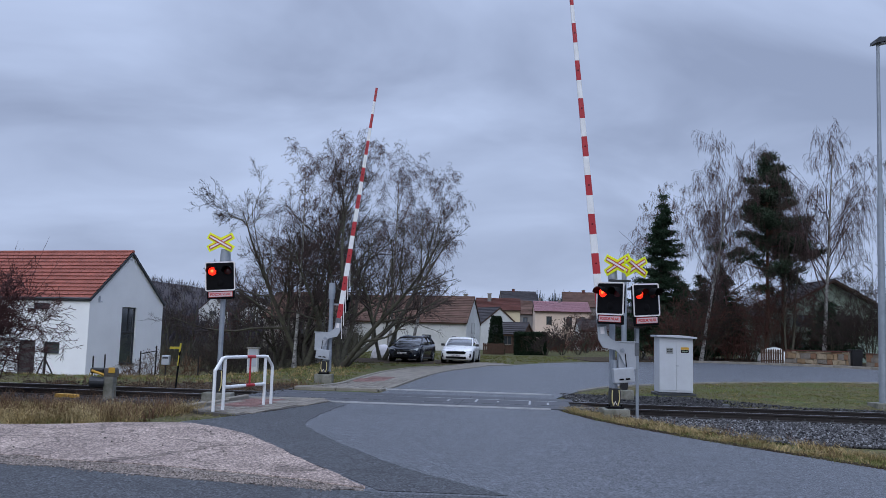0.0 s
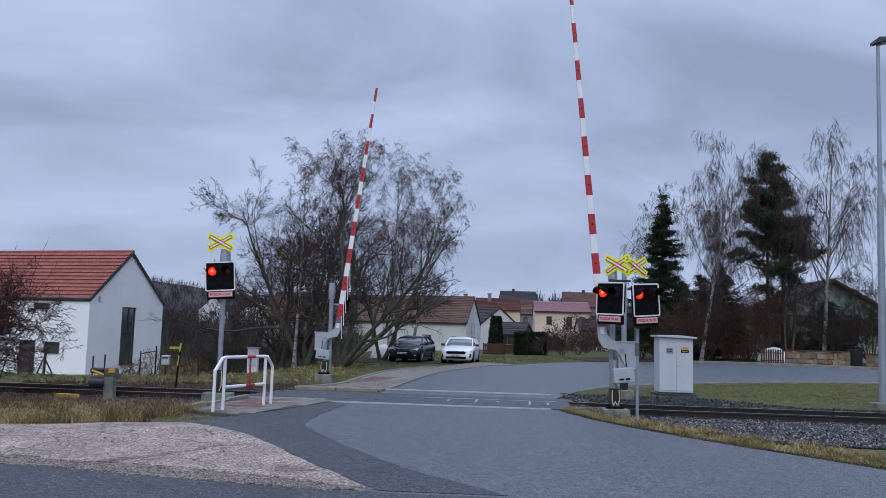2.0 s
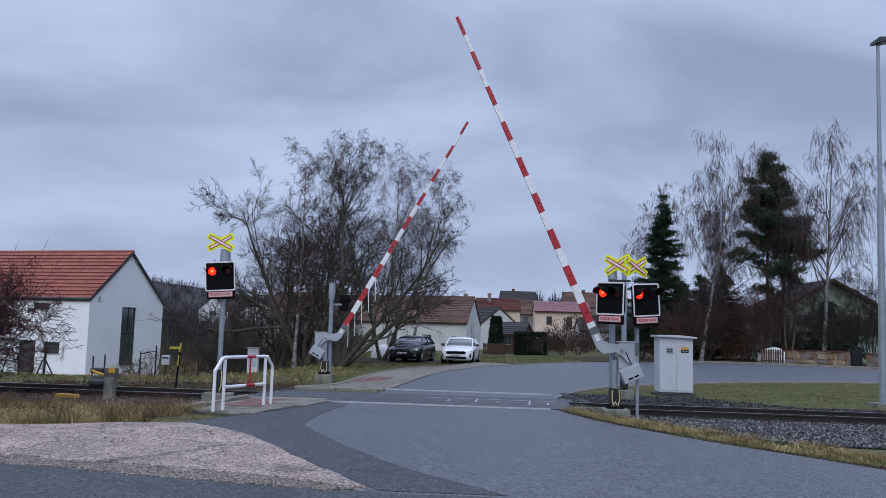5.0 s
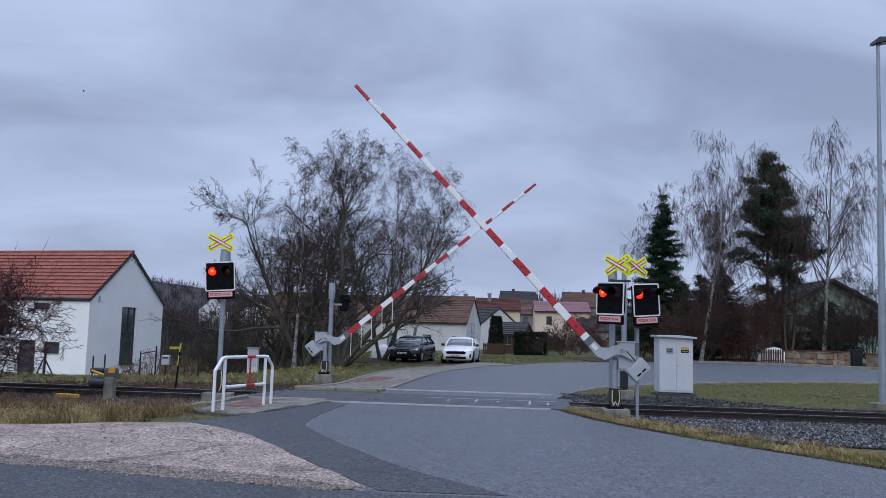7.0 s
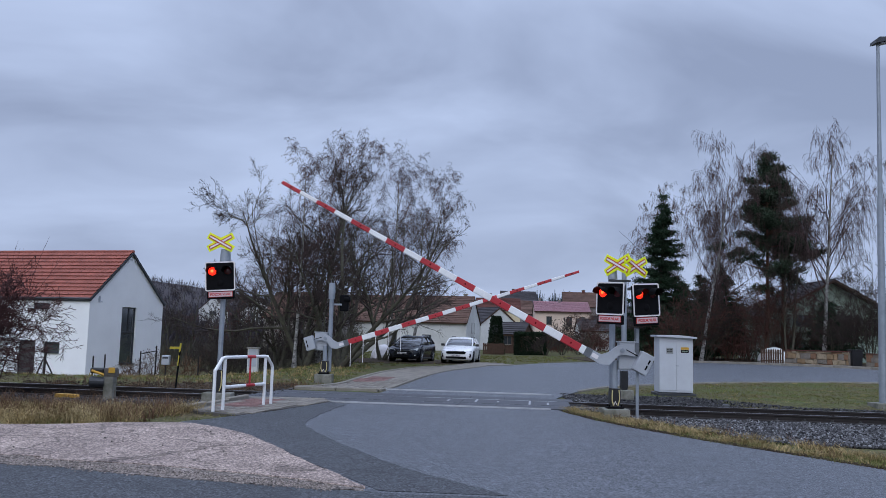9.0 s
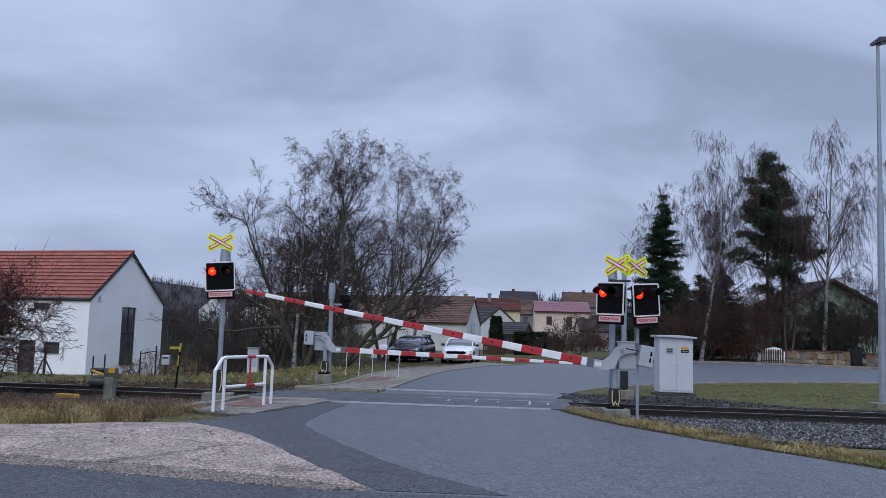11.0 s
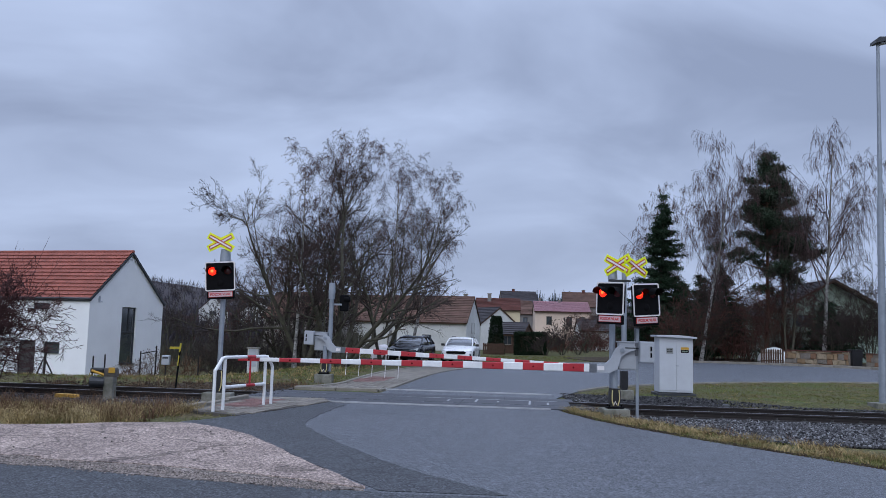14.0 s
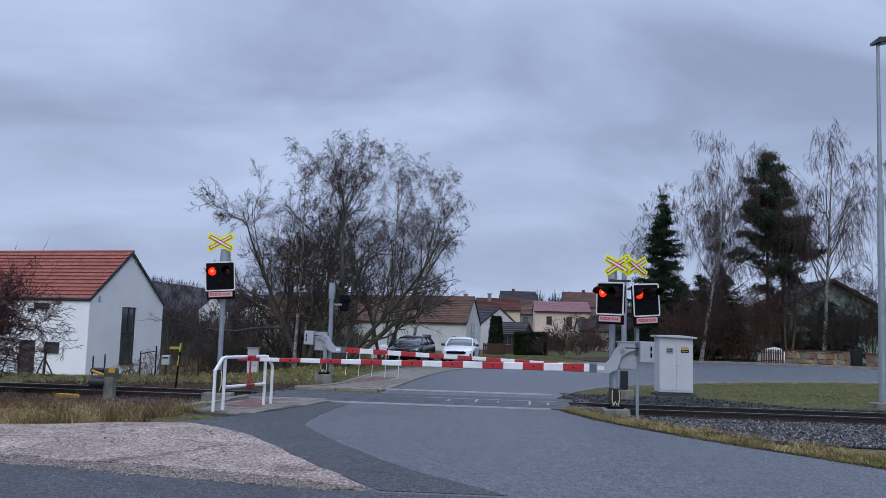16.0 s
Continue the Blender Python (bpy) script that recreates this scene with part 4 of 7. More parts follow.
    part("cap", tube(B(), (0, 0, 3.7), (0, 0, 3.78), 0.08, 0.03, seg=20), ZINC, s2)
    # the signal on the far side, seen from behind
    s = thing("crossing_signal", Matrix.Translation((-3.72, 28.05, 0)), "warning signal on a steel post seen from behind", "signal", "crossing signals")
    part("post", tube(B(), (0, 0, 0.35), (0, 0, 3.0), 0.072, seg=20), ZINC, s, "galvanised steel post")
    part("collar", tube(B(), (0, 0, 2.78), (0, 0, 3.02), 0.11, seg=20), ZINC, s)
    part("post_top", tube(B(), (0, 0, 3.0), (0, 0, 3.32), 0.12, 0.10, seg=20), ZINC, s)
    bm = box(B(), (0.42, 0.1, 2.65), (0.30, 0.10, 0.55), 0.04)
    part("board", bm, MATT_BLACK, s)
    bm = tube(B(), (0.42, 0.10, 2.78), (0.62, 0.10, 2.78), 0.1, seg=16)
    part("hood", bm, MATT_BLACK, s)
    part("bracket", box(B(), (0.2, 0.05, 2.6), (0.3, 0.06, 0.06)), ZINC, s)


def build_barriers():
    near = [(0.0, 84.3), (3.6, 84.3), (3.8, 83.2), (4.0, 80.3), (4.2, 76.8), (6.3, 53.3), (7.0, 46.4), (7.5, 41.5), (8.0, 36.7), (8.5, 32.0), (9.2, 25.8), (11.3, 7.8), (11.6, 5.5), (11.9, 3.2), (12.2, 1.3), (12.5, 0.0), (16.0, 0.0)]
    far = [(0.0, 82.8), (3.6, 82.8), (3.8, 81.2), (4.0, 77.2), (4.2, 73.0), (6.5, 45.3), (7.0, 39.7), (7.5, 34.0), (8.0, 28.5), (8.5, 23.1), (9.2, 16.3), (10.2, 6.0), (10.8, 0.3), (11.1, -2.0), (16.0, -2.0)]
    k1 = build_barrier((3.87, 18.5), 181.2, Vector((3.995 - 3.87, 18.409 - 18.5, 1.422)), 0.396, 1.071, 0.885, near, "level crossing barrier with red and white striped boom beside the road", True, False, 0.12, 0.84)
    k2 = build_barrier((-3.85, 27.85), -5.68, Vector((0.0, 27.895 - 27.85, 1.462)), 0.359, 0.961, 0.936, far, "level crossing barrier with striped boom and hanging skirt rods", False, True)
    KEYED.extend(k1 + k2)


def build_cabinet():
    c = thing("relay_cabinet", Matrix.Translation((7.35, 26.3, 0)) @ Matrix.Rotation(radians(-2), 4, "Z") @ Matrix.Diagonal((0.88, 1, 1, 1)), "pale grey two-door metal relay cabinet on a plinth", "cabinet")
    part("plinth", box(B(), (0, 0, 0.01), (1.36, 0.9, 0.08), 0.01), ANTHRACITE, c, "low dark plinth")
    body = part("body", box(B(), (0, 0, 0.93), (1.18, 0.75, 1.70), 0.012), CABINET_PAINT, c)
    part("foot_frame", box(B(), (0, 0, 0.09), (1.10, 0.7, 0.05)), ANTHRACITE, c)
    bm = prism(B(), [(-0.70, 1.79), (0.70, 1.75), (0.70, 1.80), (0.02, 1.85), (-0.70, 1.84)], -0.50, 0.45)
    part("roof", bm, CABINET_PAINT, c, "overhanging pale metal roof")
    for s in (-1, 1):
        d = part("door", box(B(), (s * 0.292, -0.380, 0.95), (0.575, 0.02, 1.62), 0.006), CABINET_PAINT, c)
        if s < 0:
            bm = box(B(), (-0.23, -0.394, 1.36), (0.24, 0.008, 0.18), 0.003)
            part("notice", bm, mat("grey_notice", (0.26, 0.27, 0.27), 0.6, vary=0.1, bump=0), d, "small grey notice")
            for r in (0.03, -0.03):
                for i in range(4):
                    part("notice_bar", box(B(), (-0.31 + i * 0.05, -0.400, 1.36 + r), (0.035, 0.004, 0.032)), MATT_BLACK, d)
        else:
            part("warning_label", box(B(), (0.30, -0.394, 1.44), (0.27, 0.006, 0.075)), ORANGE, d, "orange warning label")
            part("warning_label", box(B(), (0.30, -0.394, 1.35), (0.27, 0.006, 0.085)), MATT_BLACK, d, "dark warning label with pale line")
            part("label_line", box(B(), (0.30, -0.399, 1.35), (0.20, 0.004, 0.03)), mat("label_green", (0.20, 0.26, 0.20), 0.6, vary=0.1, bump=0), d)
            bm = box(B(), (0.03, -0.40, 0.90), (0.10, 0.03, 0.022), 0.006)
            part("handle", bm, ZINC, d, "small metal handle")
    # thin post beside it
    p = thing("marker_post", Matrix.Translation((4.36, 18.45, 0)), "thin galvanised steel post beside the road", "post")
    part("post", box(B(), (0, 0, 0.65), (0.062, 0.05, 1.5), 0.01), ZINC, p)
    part("upper_post", box(B(), (-0.01, 0, 1.62), (0.10, 0.06, 0.62), 0.012), SOCKET, p, "wider dull upper post")
    bm = box(B(), (0, -0.037, 1.75), (0.06, 0.012, 0.3), 0.004)
    part("bracket", bm, ZINC, p)


def build_railing():
    r = thing("pedestrian_railing", Matrix.Translation((-4.05, 17.6, 0.03)), "white tubular steel railing with red sections", "railing")
    A, Bp = Vector((-0.43, -0.92, 0)), Vector((0.30, 1.12, 0))
    d = (Bp - A).normalized()
    lo, hi = 0.0, 1.06
    # frame: two legs, sloped shoulders and top rail; a second pair of legs stands inside
    n = Vector((-d.y, d.x, 0))
    a_in, b_in = A + d * 0.33, Bp - d * 0.30
    part("leg", tube(B(), A, A + Vector((0, 0, 0.82)), 0.034, seg=12), WHITE, r)
    part("leg", tube(B(), Bp, Bp + Vector((0, 0, 0.84)), 0.034, seg=12), WHITE, r)
    part("leg", tube(B(), a_in, a_in + Vector((0, 0, hi)), 0.034, seg=12), WHITE, r)
    part("leg", tube(B(), b_in, b_in + Vector((0, 0, hi)), 0.034, seg=12), WHITE, r)
    part("shoulder", rod(B(), [A + Vector((0, 0, 0.80)), A + d * 0.06 + Vector((0, 0, 0.86)), a_in - d * 0.10 + Vector((0, 0, hi - 0.02)), a_in + Vector((0, 0, hi))], 0.034, 12), WHITE, r)
    part("shoulder", rod(B(), [Bp + Vector((0, 0, 0.82)), Bp - d * 0.04 + Vector((0, 0, 0.88)), b_in + d * 0.06 + Vector((0, 0, hi))], 0.034, 12), WHITE, r)
    m0, m1 = a_in.lerp(b_in, 0.50), a_in.lerp(b_in, 0.72)
    up = Vector((0, 0, hi))
    part("top_rail", tube(B(), a_in + up, m0 + up, 0.034, seg=12), WHITE, r)
    part("top_rail", tube(B(), m0 + up, m1 + up, 0.0345, seg=12), RED, r, "red top rail section")
    part("top_rail", tube(B(), m1 + up, b_in + up, 0.034, seg=12), WHITE, r)
    up = Vector((0, 0, 0.46))
    part("middle_rail", tube(B(), a_in + up, m0 + up, 0.034, seg=12), WHITE, r)
    part("middle_rail", tube(B(), m0 + up, m1 + up, 0.0345, seg=12), RED, r, "red middle rail section")
    part("middle_rail", tube(B(), m1 + up, b_in + up, 0.034, seg=12), WHITE, r)
    mm = (m0 + m1) / 2
    part("strut", tube(B(), mm + Vector((0, 0, 0.46)), mm + Vector((0, 0, hi)), 0.02, seg=10), RED, r, "thin red strut")


def build_lamp_post():
    p = thing("street_lamp", Matrix.Translation((12.62, 23.8, 0)), "tall tapered grey steel street lamp in the grass", "street lamp")
    part("foundation", box(B(), (0.0, 0, -0.1), (0.62, 0.62, 0.34), 0.03), CONCRETE, p, "concrete foundation block")
    lean = 0.14
    part("pole", tube(B(), (0, 0, 0.0), (lean * 0.55, 0, 6.0), 0.115, 0.085, seg=20), ZINC, p, "grey tapered pole", smooth=False)
    part("upper_pole", tube(B(), (lean * 0.55, 0, 5.95), (lean, 0, 10.6), 0.066, 0.045, seg=20), ZINC, p)
    part("sleeve", tube(B(), (lean * 0.55, 0, 5.9), (lean * 0.55, 0, 6.05), 0.092, 0.07, seg=20), ZINC, p)
    bm = prism(B(), [(-0.16, 10.57), (0.5, 10.73), (0.5, 10.79), (-0.02, 10.77), (-0.14, 10.67)], -0.16, 0.16)
    bmesh.ops.translate(bm, verts=bm.verts, vec=(lean, 0, 0))
    part("lamp_head", bm, ANTHRACITE, p, "flat dark lamp head")
    bm = box(B(), (lean + 0.22, 0, 10.63), (0.4, 0.24, 0.03), rot=Matrix.Rotation(radians(-13), 3, "Y"))
    part("lamp_glass", bm, GLASS, p)


# ---- plants ----
def tubes(P, R, sides):
    """Tapered tubes along many lines at once. P: lines x points x 3, R: lines x points."""
    N, K, _ = P.shape
    T = np.gradient(P, axis=1)
    T /= np.linalg.norm(T, axis=2, keepdims=True) + 1e-9
    ref = np.where(np.abs(T[..., 2:3]) > 0.9, np.array([1.0, 0, 0]), np.array([0, 0, 1.0]))
    U = np.cross(T, ref)
    U /= np.linalg.norm(U, axis=2, keepdims=True) + 1e-9
    W = np.cross(T, U)
    a = np.arange(sides) * 2 * np.pi / sides
    ring = P[:, :, None, :] + R[:, :, None, None] * (np.cos(a)[None, None, :, None] * U[:, :, None, :] + np.sin(a)[None, None, :, None] * W[:, :, None, :])
    verts = ring.reshape(-1, 3)
    i = np.arange(N)[:, None, None] * K * sides
    k = np.arange(K - 1)[None, :, None] * sides
    s = np.arange(sides)[None, None, :]
    s2 = (s + 1) % sides
    f = np.stack([i + k + s, i + k + s2, i + k + sides + s2, i + k + sides + s], -1).reshape(-1, 4)
    return verts, f


def lines_from(start, way, length, nseg, wander, pull, rng):
    """Wandering lines; pull: how far each bends up (or down) on its way."""
    N = len(start)
    P = np.zeros((N, nseg + 1, 3))
    P[:, 0] = start
    d = way.copy()
    for k in range(nseg):
        d = d + rng.normal(0, wander, (N, 3))
        d[:, 2] += pull
        d /= np.linalg.norm(d, axis=1, keepdims=True) + 1e-9
        P[:, k + 1] = P[:, k] + d * (length / nseg)[:, None]
    return P


def children(P, R, length, count, angle, ratio, lo, hi, rng, rmul=0.55):
    """Places, directions, lengths and radii of the next order of branches."""
    N, K, _ = P.shape
    idx = np.repeat(np.arange(N), count)
    t = rng.uniform(lo, hi, len(idx))
    f = t * (K - 1)
    k = np.minimum(f.astype(int), K - 2)
    w = (f - k)[:, None]
    start = P[idx, k] * (1 - w) + P[idx, k + 1] * w
    d = P[idx, k + 1] - P[idx, k]
    d /= np.linalg.norm(d, axis=1, keepdims=True) + 1e-9
    rnd = rng.normal(0, 1, (len(idx), 3))
    perp = rnd - (rnd * d).sum(1, keepdims=True) * d
    perp /= np.linalg.norm(perp, axis=1, keepdims=True) + 1e-9
    a = np.radians(rng.uniform(angle * 0.6, angle * 1.4, len(idx)))[:, None]
    way = np.cos(a) * d + np.sin(a) * perp
    L = length[idx] * ratio * rng.uniform(0.55, 1.25, len(idx)) * (1.12 - 0.6 * t)
    r = (R[idx, k] * (1 - w[:, 0]) + R[idx, k + 1] * w[:, 0]) * rmul
    return start, way, L, r


def bare_tree(name, x, y, height, label, stems=1, fan=8.0, orders=((9, 48, 0.5, 0.25), (8, 45, 0.42, 0.2), (7, 42, 0.45, 0.15), (4, 40, 0.5, 0.1)), pulls=(0.02, 0.06, 0.03, 0.0, 0.0), wander=0.09, trunk_r=0.16, bark=None, twig=None, seed=1, category="tree", lean=(0, 0), twig_r=0.008, group="trees", trunk_wander=0.45, drooping=False, spin=0.0):
    rng = np.random.default_rng(seed)
    z = gz(x, y) - 0.06
    tr = thing(name, Matrix.Translation((x, y, z)), label, category, group)
    a = (np.arange(stems) + rng.uniform(-0.35, 0.35, stems)) * 2 * np.pi / stems + spin if stems > 1 else np.zeros(1)
    tilt = np.radians(fan) * rng.uniform(0.35, 1.2, stems)
    way = np.stack([np.sin(tilt) * np.cos(a) + lean[0], np.sin(tilt) * np.sin(a) + lean[1], np.cos(tilt)], 1)
    way /= np.linalg.norm(way, axis=1, keepdims=True)
    start = np.stack([np.cos(a) * 0.12, np.sin(a) * 0.12, np.zeros(stems)], 1) if stems > 1 else np.zeros((1, 3))
    L = height * 0.94 * rng.uniform(0.72, 1.0, stems)
    L[0] = height * 0.94
    r0 = np.full(stems, trunk_r) * L / L[0]
    thick, thin = [], []
    P = lines_from(start, way, L, 12, wander * trunk_wander, pulls[0], rng)
    R = r0[:, None] * np.linspace(1, 0.10, 13)[None, :] ** 0.85
    R[:, 0] *= 1.35
    thick.append(tubes(P, R, 8))
    for o, (cnt, ang, ratio, lo) in enumerate(orders):
        s, w, l, r = children(P, R, L, cnt, ang, ratio, lo, 0.98, rng, 0.36 if drooping and o == 0 else 0.6)
        nseg = 2 if o == len(orders) - 1 else (7, 5, 3, 3)[min(o, 3)]
        P = lines_from(s, w, l, nseg, wander * (1, 0.9, 0.6, 0.4)[min(o, 3)], pulls[min(o + 1, len(pulls) - 1)], rng)
        r = np.maximum(r, twig_r)
        R = np.maximum(r[:, None] * np.linspace(1, 0.3, nseg + 1)[None, :], twig_r * 0.7)
        L = l
        (thick if o == 0 and not drooping else thin).append(tubes(P, R, (5, 4, 3, 3)[min(o, 3)]))
    for nm, group2, m, lb in (("trunk", thick, bark or BARK, ""), ("crown", thin, twig or TWIG, "crown of fine bare twigs")):
        k, vs, fs = 0, [], []
        for v, f in group2:
            vs.append(v)
            fs.append(f + k)
            k += len(v)
        link_mesh(nm, np.concatenate(vs), np.concatenate(fs), m, tr, lb, smooth=True)
    return tr


BIRCH_ORDERS = ((25, 38, 0.38, 0.26), (9, 40, 0.46, 0.2), (8, 48, 0.72, 0.15), (4, 22, 0.6, 0.1))


def birch(x, y, height, seed, label="silver birch with white bark and drooping bare twigs", lean=(0, 0), width=1.0, weep=1.0, twig=None):
    o = [(a, b, c * (width if i == 0 else 1), d) for i, (a, b, c, d) in enumerate(BIRCH_ORDERS)]
    return bare_tree("birch_tree", x, y, height, label, orders=o, pulls=(0.01, 0.05, 0.03 - 0.12 * weep, 0.04 - 1.1 * weep, 0.02 - 0.9 * weep), drooping=True, trunk_wander=0.1, trunk_r=0.13 * height / 14, bark=BIRCH, twig=twig or BIRCH_TWIG, seed=seed, lean=lean, twig_r=0.006)


def conifer(name, x, y, height, label, seed, radius, bare=0.08, pine=False, needles=26000):
    rng = np.random.default_rng(seed)
    z = gz(x, y) - 0.06
    tr = thing(name, Matrix.Translation((x, y, z)), label, "tree", "trees")
    P = lines_from(np.zeros((1, 3)), np.array([[0.0, 0, 1]]), np.array([height]), 14, 0.02, 0.01, rng)
    R = np.linspace(0.17, 0.02, 15)[None, :] * height / 13
    v, f = tubes(P, R, 8)
    n = 210 if not pine else 64
    t = np.clip(np.floor(rng.uniform(bare, 0.99, n) * 30) / 30 + rng.normal(0, 0.014, n), bare, 0.985) if not pine else np.clip(rng.beta(2.0, 1.2, n) * (1 - bare) + bare, bare, 0.985)
    start = np.stack([np.interp(t, np.linspace(0, 1, 15), P[0, :, i]) for i in range(3)], 1)
    az = rng.uniform(0, 2 * np.pi, n)
    shape = (1 - t) ** 0.85 if not pine else np.minimum(1.0, (1.03 - t) * 2.4) * rng.uniform(0.35, 1.15, n)
    L = np.maximum(0.25, radius * shape * rng.uniform(0.5, 1.3, n))
    rise = -0.05 if not pine else 0.2
    way = np.stack([np.cos(az), np.sin(az), np.full(n, rise)], 1)
    Pb = lines_from(start, way, L, 6, 0.07, 0.02 if not pine else 0.05, rng)
    Rb = np.linspace(0.035, 0.008, 7)[None, :] * np.ones((n, 1))
    v2, f2 = tubes(Pb, Rb, 4)
    vs, fs = [v, v2], [f, f2 + len(v)]
    # dead branches below the living crown, with their twigs
    m = 46 if pine else 14
    td = rng.uniform(0.08, 0.75 if pine else 0.3, m)
    sd0 = np.stack([np.interp(td, np.linspace(0, 1, 15), P[0, :, i]) for i in range(3)], 1)
    ad = rng.uniform(0, 2 * np.pi, m)
    Ld = radius * rng.uniform(0.25, 0.8, m)
    Pd = lines_from(sd0, np.stack([np.cos(ad), np.sin(ad), np.full(m, -0.05)], 1), Ld, 5, 0.16, -0.01, rng)
    Rd = np.linspace(0.024, 0.008, 6)[None, :] * np.ones((m, 1))
    s3, w3, l3, r3 = children(Pd, Rd, Ld, 7, 50, 0.4, 0.2, 1.0, rng)
    Pt = lines_from(s3, w3, l3, 3, 0.15, 0.0, rng)
    for q in (tubes(Pd, Rd, 4), tubes(Pt, np.maximum(r3, 0.009)[:, None] * np.linspace(1, 0.5, 4)[None, :], 3)):
        fs.append(q[1] + sum(len(u) for u in vs))
        vs.append(q[0])
    link_mesh("trunk", np.concatenate(vs), np.concatenate(fs), PINE_BARK if pine else BARK, tr, smooth=True)
    # sprays of needles along the branches; a pine carries them in tufts near the tips
    wts = L / L.sum()
    if pine:
        tufts = 170
        ti = rng.choice(n, tufts, p=wts)
        ts = rng.uniform(0.4, 1.0, tufts)
        pick = rng.integers(0, tufts, needles)
        idx, s = ti[pick], ts[pick]
    else:
        idx = rng.choice(n, needles, p=wts)
        s = rng.uniform(0.1, 1.0, needles)
    fk = s * 6
    k = np.minimum(fk.astype(int), 5)
    w = (fk - k)[:, None]
    c = Pb[idx, k] * (1 - w) + Pb[idx, k + 1] * w
    dirv = Pb[idx, k + 1] - Pb[idx, k]
    dirv /= np.linalg.norm(dirv, axis=1, keepdims=True) + 1e-9
    off = rng.normal(0, 1, (needles, 3)) * (np.array([0.13, 0.13, 0.06]) if not pine else np.array([0.25, 0.25, 0.11]))
    if pine:
        off += (rng.normal(0, 1, (tufts, 3)) * np.array([0.2, 0.2, 0.1]))[pick]
    c = c + off
    rnd = rng.normal(0, 1, (needles, 3))
    ax = dirv * (0.8 if not pine else 0.3) + rnd * 0.55
    ax[:, 2] -= 0.25 if not pine else -0.2
    ax /= np.linalg.norm(ax, axis=1, keepdims=True)
    ax *= (rng.uniform(0.12, 0.30, needles))[:, None]
    sd = np.cross(ax, rng.normal(0, 1, (needles, 3)))
    sd /= np.linalg.norm(sd, axis=1, keepdims=True) + 1e-9
    sd *= 0.028
    vv = np.stack([c - sd, c + sd, c + ax + sd * 0.3, c + ax - sd * 0.3], 1).reshape(-1, 3)
    ff = np.arange(needles * 4).reshape(-1, 4)
    link_mesh("crown", vv, ff, PINE_NEEDLE if pine else NEEDLE, tr, "dark green needles")
    return tr


def leaf_mass(name, size, at, count, seed, material, label, category, yaw=0.0, taper=0.0, leaf=0.09):
    """A clipped or dense evergreen: stems inside and many small leaves through its outer shell."""
    rng = np.random.default_rng(seed)
    x, y = at
    tr = thing(name, Matrix.Translation((x, y, gz(x, y) - 0.04)) @ Matrix.Rotation(radians(yaw), 4, "Z"), label, category)
    sx, sy, sz = size
    n = max(3, int(sx / 0.6))
    bm = B()
    for i in range(n):
        px = (i + 0.5) / n * sx - sx / 2
        tube(bm, (px, 0, 0), (px + rng.uniform(-0.1, 0.1), 0, sz * 0.8), 0.03, 0.01, seg=5)
    part("stems", bm, BARK, tr)
    p = rng.uniform(-1, 1, (count, 3))
    ax = rng.integers(0, 3, count)
    sg = rng.choice([-1.0, 1.0], count)
    for i in range(3):
        p[ax == i, i] = sg[ax == i] * rng.uniform(0.72, 1.03, (ax == i).sum())
    zz = (p[:, 2] + 1) / 2
    sc = 1 - taper * zz
    c = np.stack([p[:, 0] * sx / 2 * sc, p[:, 1] * sy / 2 * sc, np.maximum(zz, 0.02) * sz], 1) + rng.normal(0, 0.04, (count, 3))
    a = rng.normal(0, 1, (count, 3))
    a /= np.linalg.norm(a, axis=1, keepdims=True)
    b = np.cross(a, rng.normal(0, 1, (count, 3)))
    b /= np.linalg.norm(b, axis=1, keepdims=True)
    s = leaf * rng.uniform(0.6, 1.4, (count, 1))
    v = np.stack([c - a * s, c + b * s * 0.5, c + a * s, c - b * s * 0.5], 1).reshape(-1, 3)
    link_mesh("foliage", v, np.arange(count * 4).reshape(-1, 4), material, tr)
    return tr


def far_woods(name, count, place, height, seed, material, label, spread=0.45, spikes=22, stroke=0.03, sink=0.5):
    """Distant woodland: each tree a fan of fine upright strokes."""
    rng = np.random.default_rng(seed)
    vs, fs, k = [], [], 0
    for _ in range(count):
        x, y = place(rng)
        h = height * rng.uniform(0.6, 1.2)
        z = gz(x, y) - sink
        for _ in range(spikes):
            a, q = rng.uniform(0, 6.28), rng.uniform(0, 1) ** 0.6 * h * spread
            lo = h * rng.uniform(0.0, 0.5)
            tip = h * rng.uniform(0.65, 1.0) * (1 - 0.3 * (q / (h * spread)))
            w = h * rng.uniform(0.25, 1.0) * stroke
            b = rng.uniform(0, 6.28)
            cx, cy = x + math.cos(a) * q * 0.4, y + math.sin(a) * q * 0.4
            ex, ey = x + math.cos(a) * q, y + math.sin(a) * q
            wx, wy = math.cos(b) * w, math.sin(b) * w
            vs += [(cx - wx, cy - wy, z + lo), (cx + wx, cy + wy, z + lo), (ex + wx * 0.3, ey + wy * 0.3, z + tip), (ex - wx * 0.3, ey - wy * 0.3, z + tip)]
            fs.append((k, k + 1, k + 2, k + 3))
            k += 4
    ob = link_mesh(name, vs, fs, material)
    tagged(ob, label, "woodland", kind="stuff")


